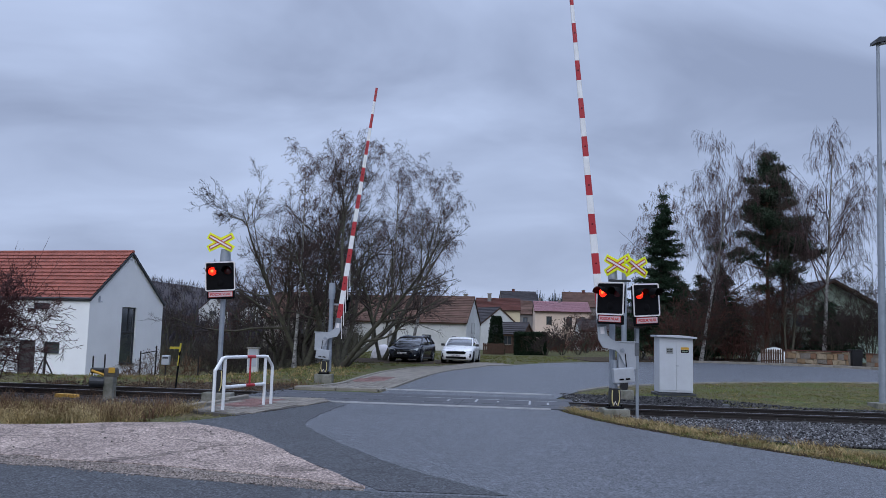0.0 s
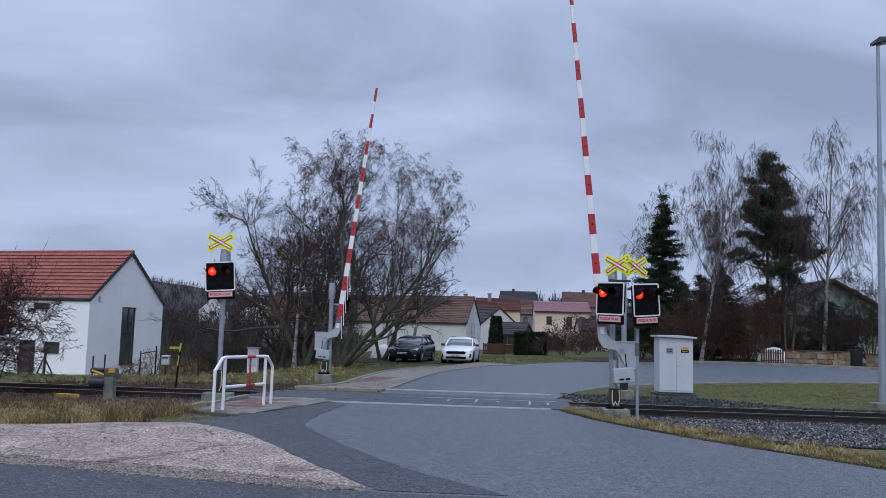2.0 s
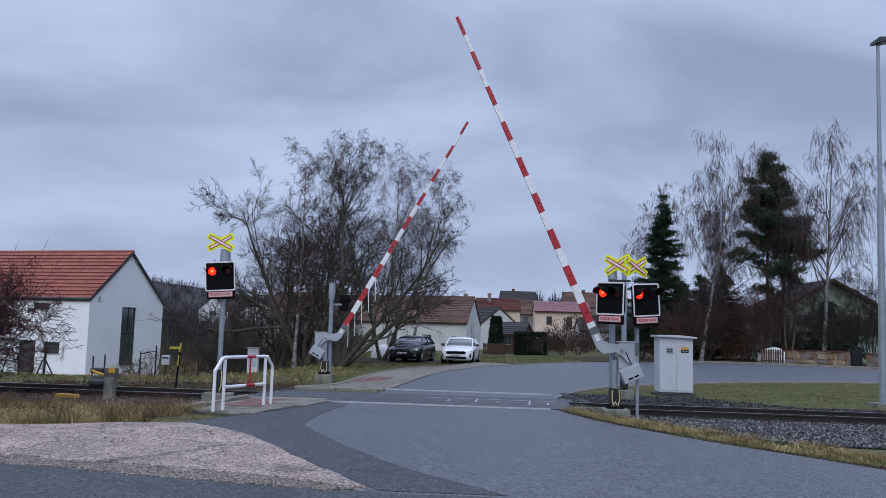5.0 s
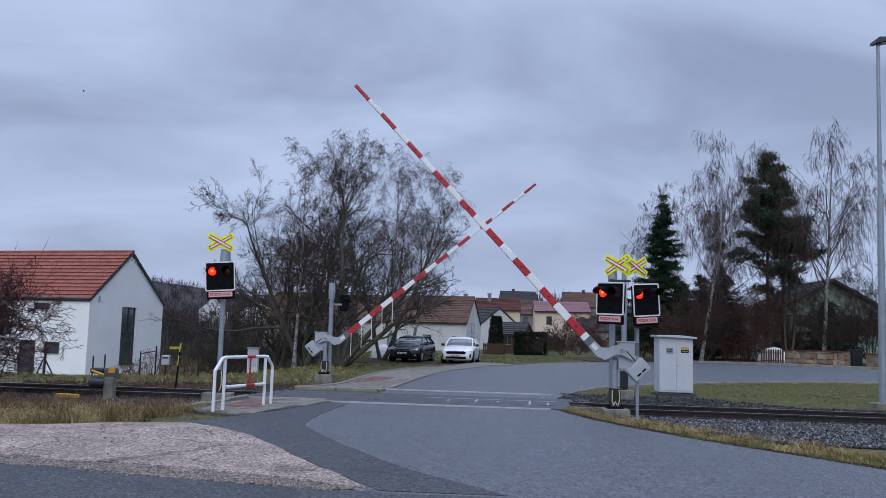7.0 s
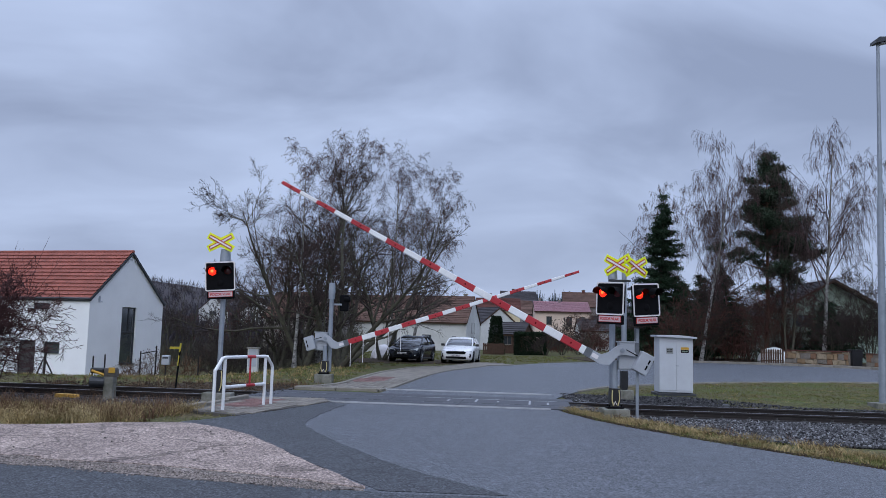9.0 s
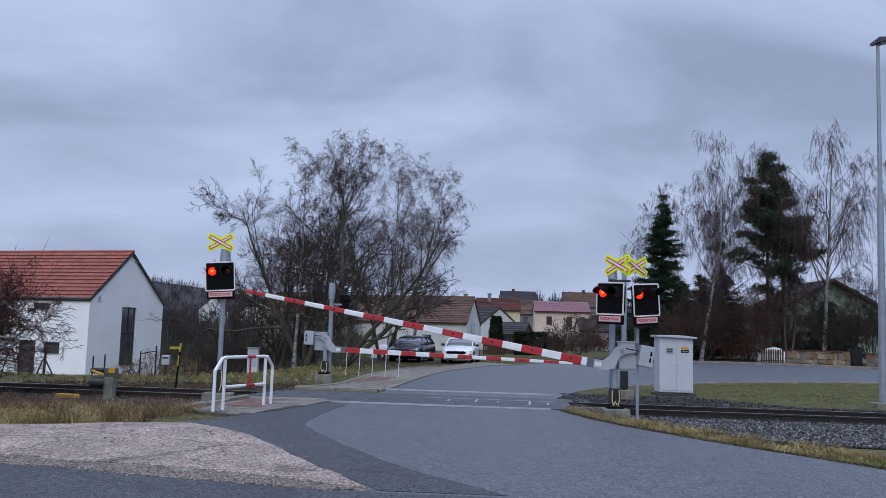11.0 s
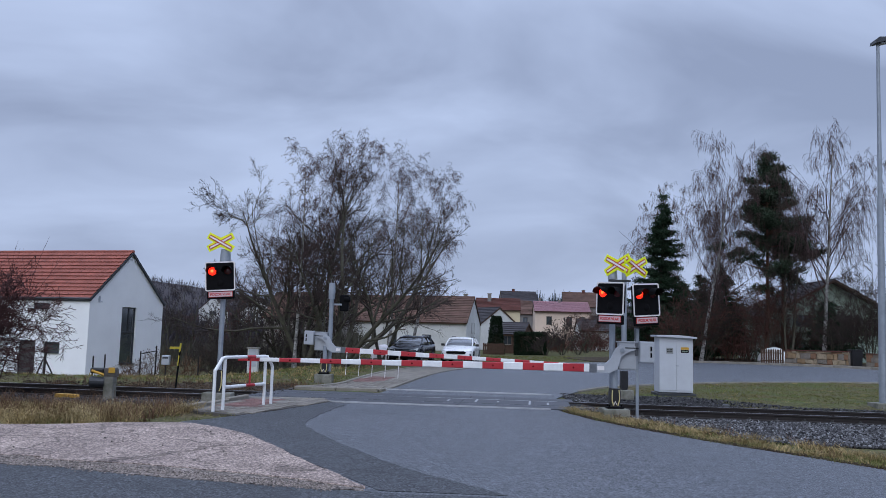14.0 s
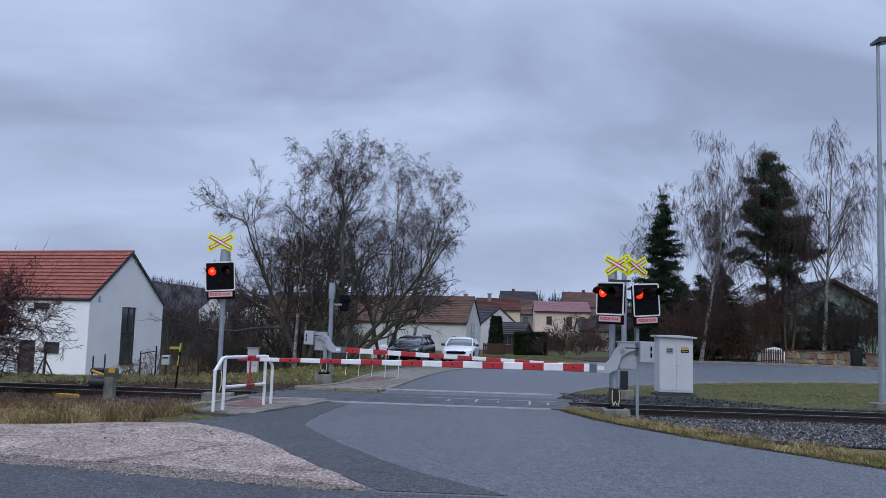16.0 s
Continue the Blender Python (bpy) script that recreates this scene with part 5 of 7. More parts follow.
# ---- houses ----
def tile_rows(length, half, rise, over, material, parent, z, side, tile_w=0.30, course=0.34, each=True, thick=0.035):
    """Courses of tiles on one roof slope, each lapping the one below."""
    slope = math.hypot(half, rise)
    a = math.atan2(rise, half)
    run = slope + over
    n = max(3, int(run / course))
    verts, faces = [], []
    m = max(1, int(length / tile_w)) if each else 1
    tw = length / m
    for r in range(n):
        s0, s1 = run - (r + 1) * run / n, run - r * run / n + 0.05
        s0 = max(s0 - 0.0, 0.0)
        for c in range(m):
            x0, x1 = -length / 2 + c * tw + 0.006, -length / 2 + (c + 1) * tw - 0.006
            up0, up1 = 0.006, 0.075
            k = len(verts)
            for x, hump in ((x0, 0.0), ((x0 + x1) / 2, 0.02 if each else 0.0), (x1, 0.0)):
                for s, up in ((s0, up0), (s1, up1)):
                    y = s * math.cos(a)
                    zz = rise - s * math.sin(a)
                    ny, nz = math.sin(a), math.cos(a)
                    verts.append((x, side * (y + ny * (up + hump)), z + zz + nz * (up + hump)))
                    verts.append((x, side * (y + ny * (up - thick)), z + zz + nz * (up - thick)))
            # per column: s0 top, s0 bottom, s1 top, s1 bottom
            for q in (0, 4):
                faces.append((k + q, k + q + 4, k + q + 6, k + q + 2))
                faces.append((k + q + 2, k + q + 6, k + q + 7, k + q + 3))
    return link_mesh("tiles", verts, faces, material, parent, "courses of roof tiles")


def house(label, centre, z0, yaw, length, width, eave, ridge, walls, roof, windows=(), over=0.35, chimneys=(), trim=None, each=False, tile=0.3, name="house", frame_mat=None, course=0.34, gable_over=0.12):
    """A gabled house. Ridge along x; windows: (face, along, sill, width, height, kind)."""
    h = thing(name, Matrix.Translation((*centre, z0)) @ Matrix.Rotation(radians(yaw), 4, "Z"), label, "house", "houses")
    hl, hw = length / 2, width / 2
    t = 0.3
    holes = {"front": [], "back": [], "end_a": [], "end_b": []}
    for w in windows:
        holes[w[0]].append(w)

    def wall(face):
        """A wall with real openings: strips of masonry left between them."""
        span = hl if face in ("front", "back") else hw
        bm = B()
        cuts = sorted(holes[face], key=lambda q: q[1])

        lim = span if face in ("front", "back") else span - t
        us = sorted({-lim, lim, *[c - w / 2 for _, c, q, w, hh, *_k in cuts], *[c + w / 2 for _, c, q, w, hh, *_k in cuts]})
        vs = sorted({-0.4, eave, *[q for _, c, q, w, hh, *_k in cuts], *[min(eave, q + hh) for _, c, q, w, hh, *_k in cuts]})

        def solid(i, k):
            if not (0 <= i < len(us) - 1 and 0 <= k < len(vs) - 1):
                return False
            u, v = (us[i] + us[i + 1]) / 2, (vs[k] + vs[k + 1]) / 2
            return not any(abs(u - c) < w / 2 and q < v < q + hh for _, c, q, w, hh, *_k in cuts)
        made = {}

        def vert(i, k, d):
            if (i, k, d) not in made:
                depth = span_out - d * t
                if face in ("front", "back"):
                    co = (us[i], -depth if face == "front" else depth, vs[k])
                else:
                    co = (depth if face == "end_a" else -depth, us[i], vs[k])
                made[(i, k, d)] = bm.verts.new(co)
            return made[(i, k, d)]
        span_out = hw if face in ("front", "back") else hl
        for i in range(len(us) - 1):
            for k in range(len(vs) - 1):
                if not solid(i, k):
                    continue
                for d in (0, 1):
                    bm.faces.new([vert(i, k, d), vert(i + 1, k, d), vert(i + 1, k + 1, d), vert(i, k + 1, d)])
                for di, dk, a, b in ((-1, 0, (i, k), (i, k + 1)), (1, 0, (i + 1, k), (i + 1, k + 1)), (0, -1, (i, k), (i + 1, k)), (0, 1, (i, k + 1), (i + 1, k + 1))):
                    if not solid(i + di, k + dk):
                        bm.faces.new([vert(*a, 0), vert(*b, 0), vert(*b, 1), vert(*a, 1)])
        bmesh.ops.recalc_face_normals(bm, faces=bm.faces)
        if face.startswith("end"):
            x0, x1 = (hl - t, hl) if face == "end_a" else (-hl, -hl + t)
            g = B()
            k = [g.verts.new((x, y, z)) for x in (x0, x1) for y, z in ((-hw, eave), (hw, eave), (0, ridge - 0.02))]
            for f in ((0, 2, 1), (3, 4, 5), (0, 1, 4, 3), (1, 2, 5, 4), (2, 0, 3, 5)):
                g.faces.new([k[i] for i in f])
            bmesh.ops.recalc_face_normals(g, faces=g.faces)
            part("gable", g, walls, h)
        return part("wall", bm, walls, h)
    for face in holes:
        wall(face)
    for face, c, s, w, hh, *kind in windows:
        kind = kind[0] if kind else "window"
        if face in ("front", "back"):
            sg = -1 if face == "front" else 1
            m = Matrix.Translation((c, sg * (hw - 0.12), s)) @ Matrix.Rotation(0 if sg < 0 else math.pi, 4, "Z")
        else:
            sg = 1 if face == "end_a" else -1
            m = Matrix.Translation((sg * (hl - 0.12), c, s)) @ Matrix.Rotation(radians(90) * sg, 4, "Z")
        bm = B()
        fr = 0.07
        for cx, cz, sx, sz in ((-w / 2 + fr / 2, hh / 2, fr, hh), (w / 2 - fr / 2, hh / 2, fr, hh), (0, fr / 2, w - 2 * fr, fr), (0, hh - fr / 2, w - 2 * fr, fr)):
            box(bm, (cx, 0, cz), (sx, 0.08, sz))
        if kind == "tall":
            box(bm, (0, 0, hh * 0.56), (w - 2 * fr, 0.08, 0.06))
            box(bm, (0.08, 0, hh * 0.78), (0.05, 0.08, hh * 0.4))
        elif kind == "window" and w > 0.7:
            box(bm, (0, 0, hh / 2), (0.06, 0.08, hh - 2 * fr))
        win = part("door" if kind == "door" else "window", bm, frame_mat or (ANTHRACITE if trim else GREY_WOOD), h, "dark door" if kind == "door" else "")
        win.matrix_basis = m
        part("door_leaf" if kind == "door" else "pane", box(B(), (0, 0.02, hh / 2), (w - 2 * fr, 0.03, hh - 2 * fr)), DARK_DOOR if kind == "door" else GLASS, win)
        if kind != "door":
            part("sill", box(B(), (0, -0.12, -0.02), (w + 0.06, 0.2, 0.04)), frame_mat or (ANTHRACITE if trim else KERB), win)
    # roof: a deck with its tiles, ridge and verges
    bm = B()
    L = length + 2 * gable_over
    rise = ridge - eave
    a = math.atan2(rise, hw)
    e = over
    prof = [(-hw - e * math.cos(a), eave - e * math.sin(a)), (0, ridge), (hw + e * math.cos(a), eave - e * math.sin(a)), (hw + e * math.cos(a), eave - e * math.sin(a) - 0.14), (0, ridge - 0.17), (-hw - e * math.cos(a), eave - e * math.sin(a) - 0.14)]
    prism(bm, [(p[0], p[1] + 0.12) for p in prof], -L / 2, L / 2)
    bmesh.ops.rotate(bm, verts=bm.verts, matrix=Matrix.Rotation(radians(-90), 3, "Z"))
    deck = part("roof", bm, trim or BROWN_WOOD, h, "pitched roof")
    for sd in (-1, 1):
        tile_rows(L - (0.10 if trim else 0.0), hw, rise, over, roof, deck, eave + 0.12, sd, tile_w=tile, each=each, course=course)
    bm = tube(B(), (-L / 2, 0, ridge + 0.15), (L / 2, 0, ridge + 0.15), 0.085, seg=8)
    part("ridge_tiles", bm, roof, deck)
    if trim:
        gy = hw + over * math.cos(a) + 0.05
        gzv = eave - over * math.sin(a) + 0.12
        for sd in (-1, 1):
            part("gutter", tube(B(), (-L / 2, sd * gy, gzv), (L / 2, sd * gy, gzv), 0.07, seg=8), trim, deck, "dark metal gutter")
    for cx, cy, cw, ch in chimneys:
        zc = ridge - abs(cy) / hw * rise
        ch_ob = part("chimney", box(B(), (cx, cy, zc + ch / 2 - 0.4), (cw, cw, ch + 0.8), 0.02), GREY_RENDER if walls != GREY_RENDER else TILE_RUSSET, deck)
        part("chimney_cap", box(B(), (cx, cy, zc + ch + 0.03), (cw + 0.12, cw + 0.12, 0.08), 0.01), KERB, deck)
    return h


# ---- cars ----
def loft(bm, stations, shape):
    rings = []
    for st in stations:
        rings.append([bm.verts.new((st[0], y, z)) for y, z in shape(*st[1:])])
    for a, b in zip(rings, rings[1:]):
        n = len(a)
        for i in range(n):
            j = (i + 1) % n
            bm.faces.new((a[i], a[j], b[j], b[i]))
    bm.faces.new(rings[0][::-1])
    bm.faces.new(rings[-1])
    bmesh.ops.recalc_face_normals(bm, faces=bm.faces)
    return bm


def car(label, at, yaw, paint, style):
    """An estate car. x points forward."""
    x, y = at
    c = thing("estate_car", Matrix.Translation((x, y, gz(x, y) - 0.02)) @ Matrix.Rotation(radians(yaw), 4, "Z"), label, "car", "parked cars")

    def sect(hw, zl, zt):
        z1, z2 = zl + 0.10, zt - 0.16
        half = [(hw * 0.90, zl), (hw * 0.97, z1), (hw, (z1 + z2) / 2), (hw * 0.985, z2), (hw * 0.93, zt - 0.045), (hw * 0.80, zt), (hw * 0.4, zt + 0.022)]
        return half + [(-p, q) for p, q in half[::-1]]
    nose = 0.70 if style == "white" else 0.72
    st = [(2.33, 0.60, 0.30, 0.60), (2.30, 0.70, 0.24, nose - 0.04), (2.20, 0.80, 0.21, nose + 0.02), (2.0, 0.875, 0.19, nose + 0.09), (1.6, 0.905, 0.18, 0.89), (1.15, 0.915, 0.18, 0.97), (0.6, 0.915, 0.18, 1.0), (-0.6, 0.915, 0.18, 1.01), (-1.6, 0.91, 0.18, 1.03), (-2.05, 0.885, 0.21, 1.03), (-2.26, 0.83, 0.26, 1.0), (-2.34, 0.74, 0.34, 0.85)]
    bm = loft(B(), st, sect)
    body = part("body", bm, paint, c, smooth=True)
    body.data.polygons.foreach_set("use_smooth", [len(p.vertices) == 4 for p in body.data.polygons])

    def cabin(hb, ht, zb, zt):
        half = [(hb, zb), (hb * 0.5 + ht * 0.5 + 0.02, (zb + zt) / 2), (ht, zt - 0.03), (ht * 0.85, zt), (ht * 0.4, zt + 0.012)]
        return half + [(-p, q) for p, q in half[::-1]]
    g = [(1.18, 0.74, 0.70, 0.93, 0.985), (0.75, 0.80, 0.68, 0.95, 1.20), (0.32, 0.82, 0.62, 0.96, 1.40), (0.0, 0.825, 0.61, 0.97, 1.435), (-0.9, 0.825, 0.61, 0.98, 1.44), (-1.65, 0.80, 0.59, 0.98, 1.40), (-1.95, 0.78, 0.60, 0.98, 1.25), (-2.2, 0.75, 0.68, 0.98, 1.03)]
    part("glasshouse", loft(B(), g, cabin), CAR_GLASS, c, "dark tinted glasshouse", smooth=True)
    r = [(0.40, 0.60, 0.60, 1.33, 1.385), (0.28, 0.64, 0.63, 1.38, 1.425), (0.0, 0.645, 0.63, 1.40, 1.452), (-0.9, 0.645, 0.63, 1.40, 1.455), (-1.65, 0.62, 0.61, 1.37, 1.415), (-1.92, 0.60, 0.58, 1.30, 1.36)]
    part("roof", loft(B(), r, cabin), paint, c, smooth=True)
    for s in (-1, 1):
        bm = B()
        rod(bm, [(1.16, s * 0.76, 0.97), (0.72, s * 0.745, 1.19), (0.30, s * 0.665, 1.385)], 0.035)
        rod(bm, [(-0.45, s * 0.835, 0.99), (-0.55, s * 0.655, 1.40)], 0.03)
        rod(bm, [(-1.30, s * 0.825, 1.0), (-1.42, s * 0.645, 1.39)], 0.04)
        rod(bm, [(-2.12, s * 0.77, 1.02), (-1.72, s * 0.62, 1.37)], 0.05)
        part("pillar_frame", bm, paint, c)
        part("roof_rail", rod(B(), [(0.1, s * 0.57, 1.45), (0.0, s * 0.57, 1.49), (-1.5, s * 0.56, 1.485), (-1.62, s * 0.56, 1.42)], 0.02), ZINC if style == "black" else BLACK, c, "roof rail")
        bm = box(B(), (0.72, s * 1.0, 1.02), (0.14, 0.20, 0.14), 0.04)
        tube(bm, (0.74, s * 0.86, 0.97), (0.73, s * 0.95, 1.0), 0.025, seg=6)
        part("mirror", bm, BLACK, c, "door mirror")
        if style == "white":
            out = [(0.40, 0.60), (0.62, 0.585), (0.85, 0.66), (0.86, 0.72), (0.62, 0.70), (0.42, 0.665)]
        else:
            out = [(0.40, 0.62), (0.62, 0.60), (0.86, 0.68), (0.87, 0.80), (0.66, 0.755), (0.42, 0.70)]
        bm = B()
        prism(bm, [(s * a, b) for a, b in out], 0, 0.1)
        bm2 = bmesh.ops.rotate(bm, verts=bm.verts, matrix=Matrix.Rotation(radians(90), 3, "Z"))
        for v in bm.verts:
            v.co.x = (2.31 if v.co.x > -0.05 else 2.2) - max(0, abs(v.co.y) - 0.55) * 0.62
        bmesh.ops.recalc_face_normals(bm, faces=bm.faces)
        part("headlight", bm, LAMP_GLASS, c, "clear headlight")
        part("fog_lamp", box(B(), (2.245, s * 0.66, 0.40), (0.06, 0.2, 0.08), 0.02), BLACK if style == "white" else LAMP_GLASS, c)
        for wx in (1.42, -1.28):
            part("wheel_arch", tube(B(), (wx, s * 0.70, 0.34), (wx, s * 0.918, 0.34), 0.385, seg=28), MATT_BLACK, c)
            bm = tube(B(), (wx, s * 0.70, 0.325), (wx, s * 0.93, 0.325), 0.325, seg=28)
            bmesh.ops.bevel(bm, geom=[e for e in bm.edges if len({round(v.co.y, 3) for v in e.verts}) == 1], offset=0.03, segments=2, affect="EDGES")
            w = part("wheel", bm, TYRE, c, "tyre on an alloy rim")
            bm = B()
            for k in range(5):
                a = k * 2 * math.pi / 5
                tube(bm, (wx, s * 0.934, 0.325), (wx + math.cos(a) * 0.2, s * 0.934, 0.325 + math.sin(a) * 0.2), 0.03, 0.025, seg=6)
            tube(bm, (wx, s * 0.91, 0.325), (wx, s * 0.936, 0.325), 0.05, seg=10)
            part("rim", bm, ALLOY, w)
    if style == "white":
        bm = prism(B(), [(-0.50, 0.53), (0.50, 0.53), (0.56, 0.61), (0.52, 0.67), (-0.52, 0.67), (-0.56, 0.61)], -0.03, 0.03)
    else:
        bm = prism(B(), [(-0.46, 0.60), (0.46, 0.60), (0.44, 0.68), (0.38, 0.71), (-0.38, 0.71), (-0.44, 0.68)], -0.03, 0.03)
    bmesh.ops.rotate(bm, verts=bm.verts, matrix=Matrix.Rotation(radians(90), 3, "Z"))
    bmesh.ops.translate(bm, verts=bm.verts, vec=(2.325, 0, 0))
    part("grille", bm, MATT_BLACK, c, "black grille")
    part("grille_bar", box(B(), (2.36, 0, 0.685 if style == "white" else 0.655), (0.02, 0.9, 0.018)), ALLOY if style == "black" else MATT_BLACK, c)
    part("lower_intake", box(B(), (2.30, 0, 0.33), (0.08, 1.15 if style == "white" else 0.9, 0.13), 0.03), MATT_BLACK, c)
    part("number_plate", box(B(), (2.352, 0, 0.455 if style == "white" else 0.50), (0.02, 0.52, 0.11), 0.006), SIGN_WHITE, c, "white number plate with plain bars")
    bm = B()
    for k in range(6):
        box(bm, (2.365, -0.19 + k * 0.075, 0.455 if style == "white" else 0.50), (0.004, 0.045, 0.06))
    part("plate_bars", bm, ANTHRACITE, c)
    part("sill_trim", box(B(), (0.05, 0, 0.2), (2.0, 1.80, 0.10), 0.02), BLACK, c)
    if style == "white":
        for s in (-1, 1):
            part("bumper_insert", box(B(), (2.19, s * 0.72, 0.45), (0.1, 0.2, 0.22), 0.04), MATT_BLACK, c)
    return c


# ---- the place ----
build_ground()
build_roads()
build_track()
build_barriers()
build_signals()
build_cabinet()
build_railing()
build_lamp_post()

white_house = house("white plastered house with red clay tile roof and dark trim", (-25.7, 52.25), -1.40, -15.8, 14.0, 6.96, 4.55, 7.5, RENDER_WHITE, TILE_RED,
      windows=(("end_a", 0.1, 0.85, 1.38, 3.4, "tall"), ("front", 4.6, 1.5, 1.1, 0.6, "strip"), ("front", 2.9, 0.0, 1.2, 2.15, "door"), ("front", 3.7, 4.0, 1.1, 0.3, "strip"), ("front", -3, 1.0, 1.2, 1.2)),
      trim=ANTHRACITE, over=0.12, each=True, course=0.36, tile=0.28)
lamp = part("wall_lamp", box(B(), (7.05, -2.75, 4.62), (0.12, 0.06, 0.34), 0.01), GREY_PAINT, white_house, "small grey wall lamp")
part("lamp_arm", box(B(), (7.14, -2.75, 4.46), (0.22, 0.05, 0.05), 0.01), GREY_PAINT, lamp)
house("long old white farmhouse with brown tile roof", (-6.5, 98.0), -0.2, -13, 21.0, 8.2, 3.35, 6.2, OLD_RENDER, TILE_BROWN,
      windows=(("end_a", -0.9, 2.2, 0.5, 2.0, "strip"), ("end_a", 0.5, 2.2, 0.5, 2.0, "strip"), ("front", 6, 0.7, 1.1, 1.2), ("front", 2.0, 0.7, 1.1, 1.2), ("front", -2.5, 0.7, 1.1, 1.2), ("front", -7, 0.0, 1.2, 2.1, "door")), chimneys=((9.4, 0.5, 0.4, 0.8),))
house("small white house with grey slate roof", (6.0, 110), 0.0, -62, 6.5, 5.6, 3.2, 5.3, OLD_RENDER, TILE_DARK, windows=(("front", 0, 0.8, 1.0, 1.2), ("end_a", 0, 0.9, 0.9, 1.0)))
house("yellow house with russet tile roof", (9.2, 135), 0.3, -4, 7.0, 8, 5.6, 7.4, CREAM_RENDER, TILE_RUSSET, windows=(("front", 1.4, 3.0, 1.0, 1.3), ("front", -1.4, 3.0, 1.0, 1.3)), chimneys=((-1.4, -1.0, 0.6, 1.3),))
house("peach house with pink sheet metal roof", (17.8, 124), 0.5, -4, 7.9, 8.0, 5.0, 6.4, PEACH_RENDER, TILE_PINK, windows=(("front", -1.9, 3.1, 0.8, 1.2), ("front", 1.0, 3.1, 0.8, 1.2), ("front", 2.9, 3.1, 0.8, 1.2)), chimneys=((-3.1, 0.5, 0.3, 0.8), (-0.2, -0.4, 0.25, 0.5)))
house("grey house with dark slate roof", (16.2, 176), 3.0, 3, 7.4, 8, 5.6, 8.2, GREY_RENDER, TILE_DARK, windows=(("front", 1.5, 2.5, 1.2, 1.2),), chimneys=((-1, 0, 0.5, 0.6),))
house("brown-roofed house behind the yellow one", (13.9, 150), 1.5, 20, 5, 6, 4.4, 6.6, GREY_RENDER, TILE_BROWN, windows=(("front", 0, 2.5, 1.0, 1.2),))
house("house with dark brown roof behind the village", (28.2, 165), 2.5, -8, 8, 9, 5.4, 8.2, GREY_RENDER, TILE_BROWN, windows=(("front", 2, 2.5, 1.2, 1.2),), chimneys=((0, 0, 0.6, 0.6), (2.4, 0, 0.5, 0.5)))
house("low shed with grey sheet roof", (18.4, 100), 0.5, 0, 4, 4, 2.2, 3.4, OLD_RENDER, TILE_DARK, windows=(("front", 0, 0.6, 0.9, 0.9),), name="shed")
house("small brown shed beside the hedge", (7.4, 86), 0.1, -25, 3.4, 3, 1.9, 2.9, BROWN_WOOD, TILE_DARK, windows=(("front", 0, 0.8, 0.9, 0.9),), name="shed")
house("old white gabled cottage with brown roof", (-48.5, 176), 0.0, -74, 11, 6.0, 5.4, 8.4, OLD_RENDER, TILE_DARK, windows=(("end_a", 0.0, 4.6, 1.1, 1.4), ("end_a", -1.6, 2.2, 1.0, 1.2)))
house("old white gabled cottage with red-brown roof", (-38.6, 174), 0.0, -77, 11, 7.0, 5.2, 8.2, OLD_RENDER, TILE_BROWN, windows=(("end_a", -1.0, 4.2, 1.1, 1.4), ("end_a", 1.4, 4.2, 1.0, 1.2)))
house("grey farmhouse among bare trees", (-14.5, 92), -1.0, -10, 8, 7, 4.2, 6.8, GREY_RENDER, TILE_BROWN, windows=(("front", 0, 2.4, 1.0, 1.2), ("front", 2.4, 2.4, 1.0, 1.2)))
house("dark chalet-roofed house with wooden balcony", (30.3, 68), 0.45, -93, 8, 9.4, 3.5, 6.1, SHADED_GREEN_RENDER, TILE_DARK, windows=(("end_a", -2.2, 2.6, 1.4, 1.2), ("end_a", 1.0, 2.4, 1.0, 1.7), ("end_a", -2.5, 0.4, 1.2, 1.2)), over=0.8, gable_over=0.9)

car("black estate car parked on the verge", (-1.62, 48.9), -103, CAR_BLACK, "black")
car("white estate car parked on the verge", (1.24, 48.9), -99, CAR_WHITE, "white")

# trees behind the crossing
birch(-7.6, 43.5, 11.2, 11, lean=(-0.04, 0), weep=0.45)
birch(-6.9, 47.0, 12.8, 14, lean=(-0.02, 0), weep=0.55, width=1.0)
birch(-3.7, 60.5, 14.2, 12, lean=(-0.05, 0), weep=0.5)
birch(-2.3, 63.0, 13.6, 13, lean=(0.04, 0), weep=0.5)
FAN = ((11, 44, 0.52, 0.16), (8, 42, 0.47, 0.18), (6, 40, 0.52, 0.15), (4, 34, 0.7, 0.1))
WIDE = ((17, 52, 0.56, 0.14), (9, 42, 0.47, 0.18), (7, 40, 0.52, 0.15), (4, 34, 0.7, 0.1))
UP = (0.025, 0.045, 0.04, 0.03, 0.02)
bare_tree("willow_tree", -4.9, 41.0, 9.3, "bare tree with long dark limbs leaning over the verge", stems=5, fan=36, orders=FAN, trunk_r=0.15, pulls=UP, wander=0.12, seed=21, lean=(0.24, 0), twig_r=0.0055, spin=0.3)
bare_tree("bare_tree", -7.2, 44.0, 10.6, "bare tree with spreading dark limbs", stems=3, fan=24, orders=WIDE, trunk_r=0.17, pulls=UP, wander=0.12, seed=26, lean=(-0.08, 0), twig_r=0.0055)
bare_tree("bare_tree", -9.6, 49.5, 7.8, "bare tree with fine dark twigs", stems=2, fan=18, orders=WIDE, trunk_r=0.11, pulls=UP, wander=0.12, seed=23, twig_r=0.0055)
bare_tree("bare_tree", -12.2, 52.0, 6.6, "bare tree with fine dark twigs", stems=2, fan=18, orders=FAN, trunk_r=0.10, pulls=UP, wander=0.12, seed=27, twig_r=0.006)
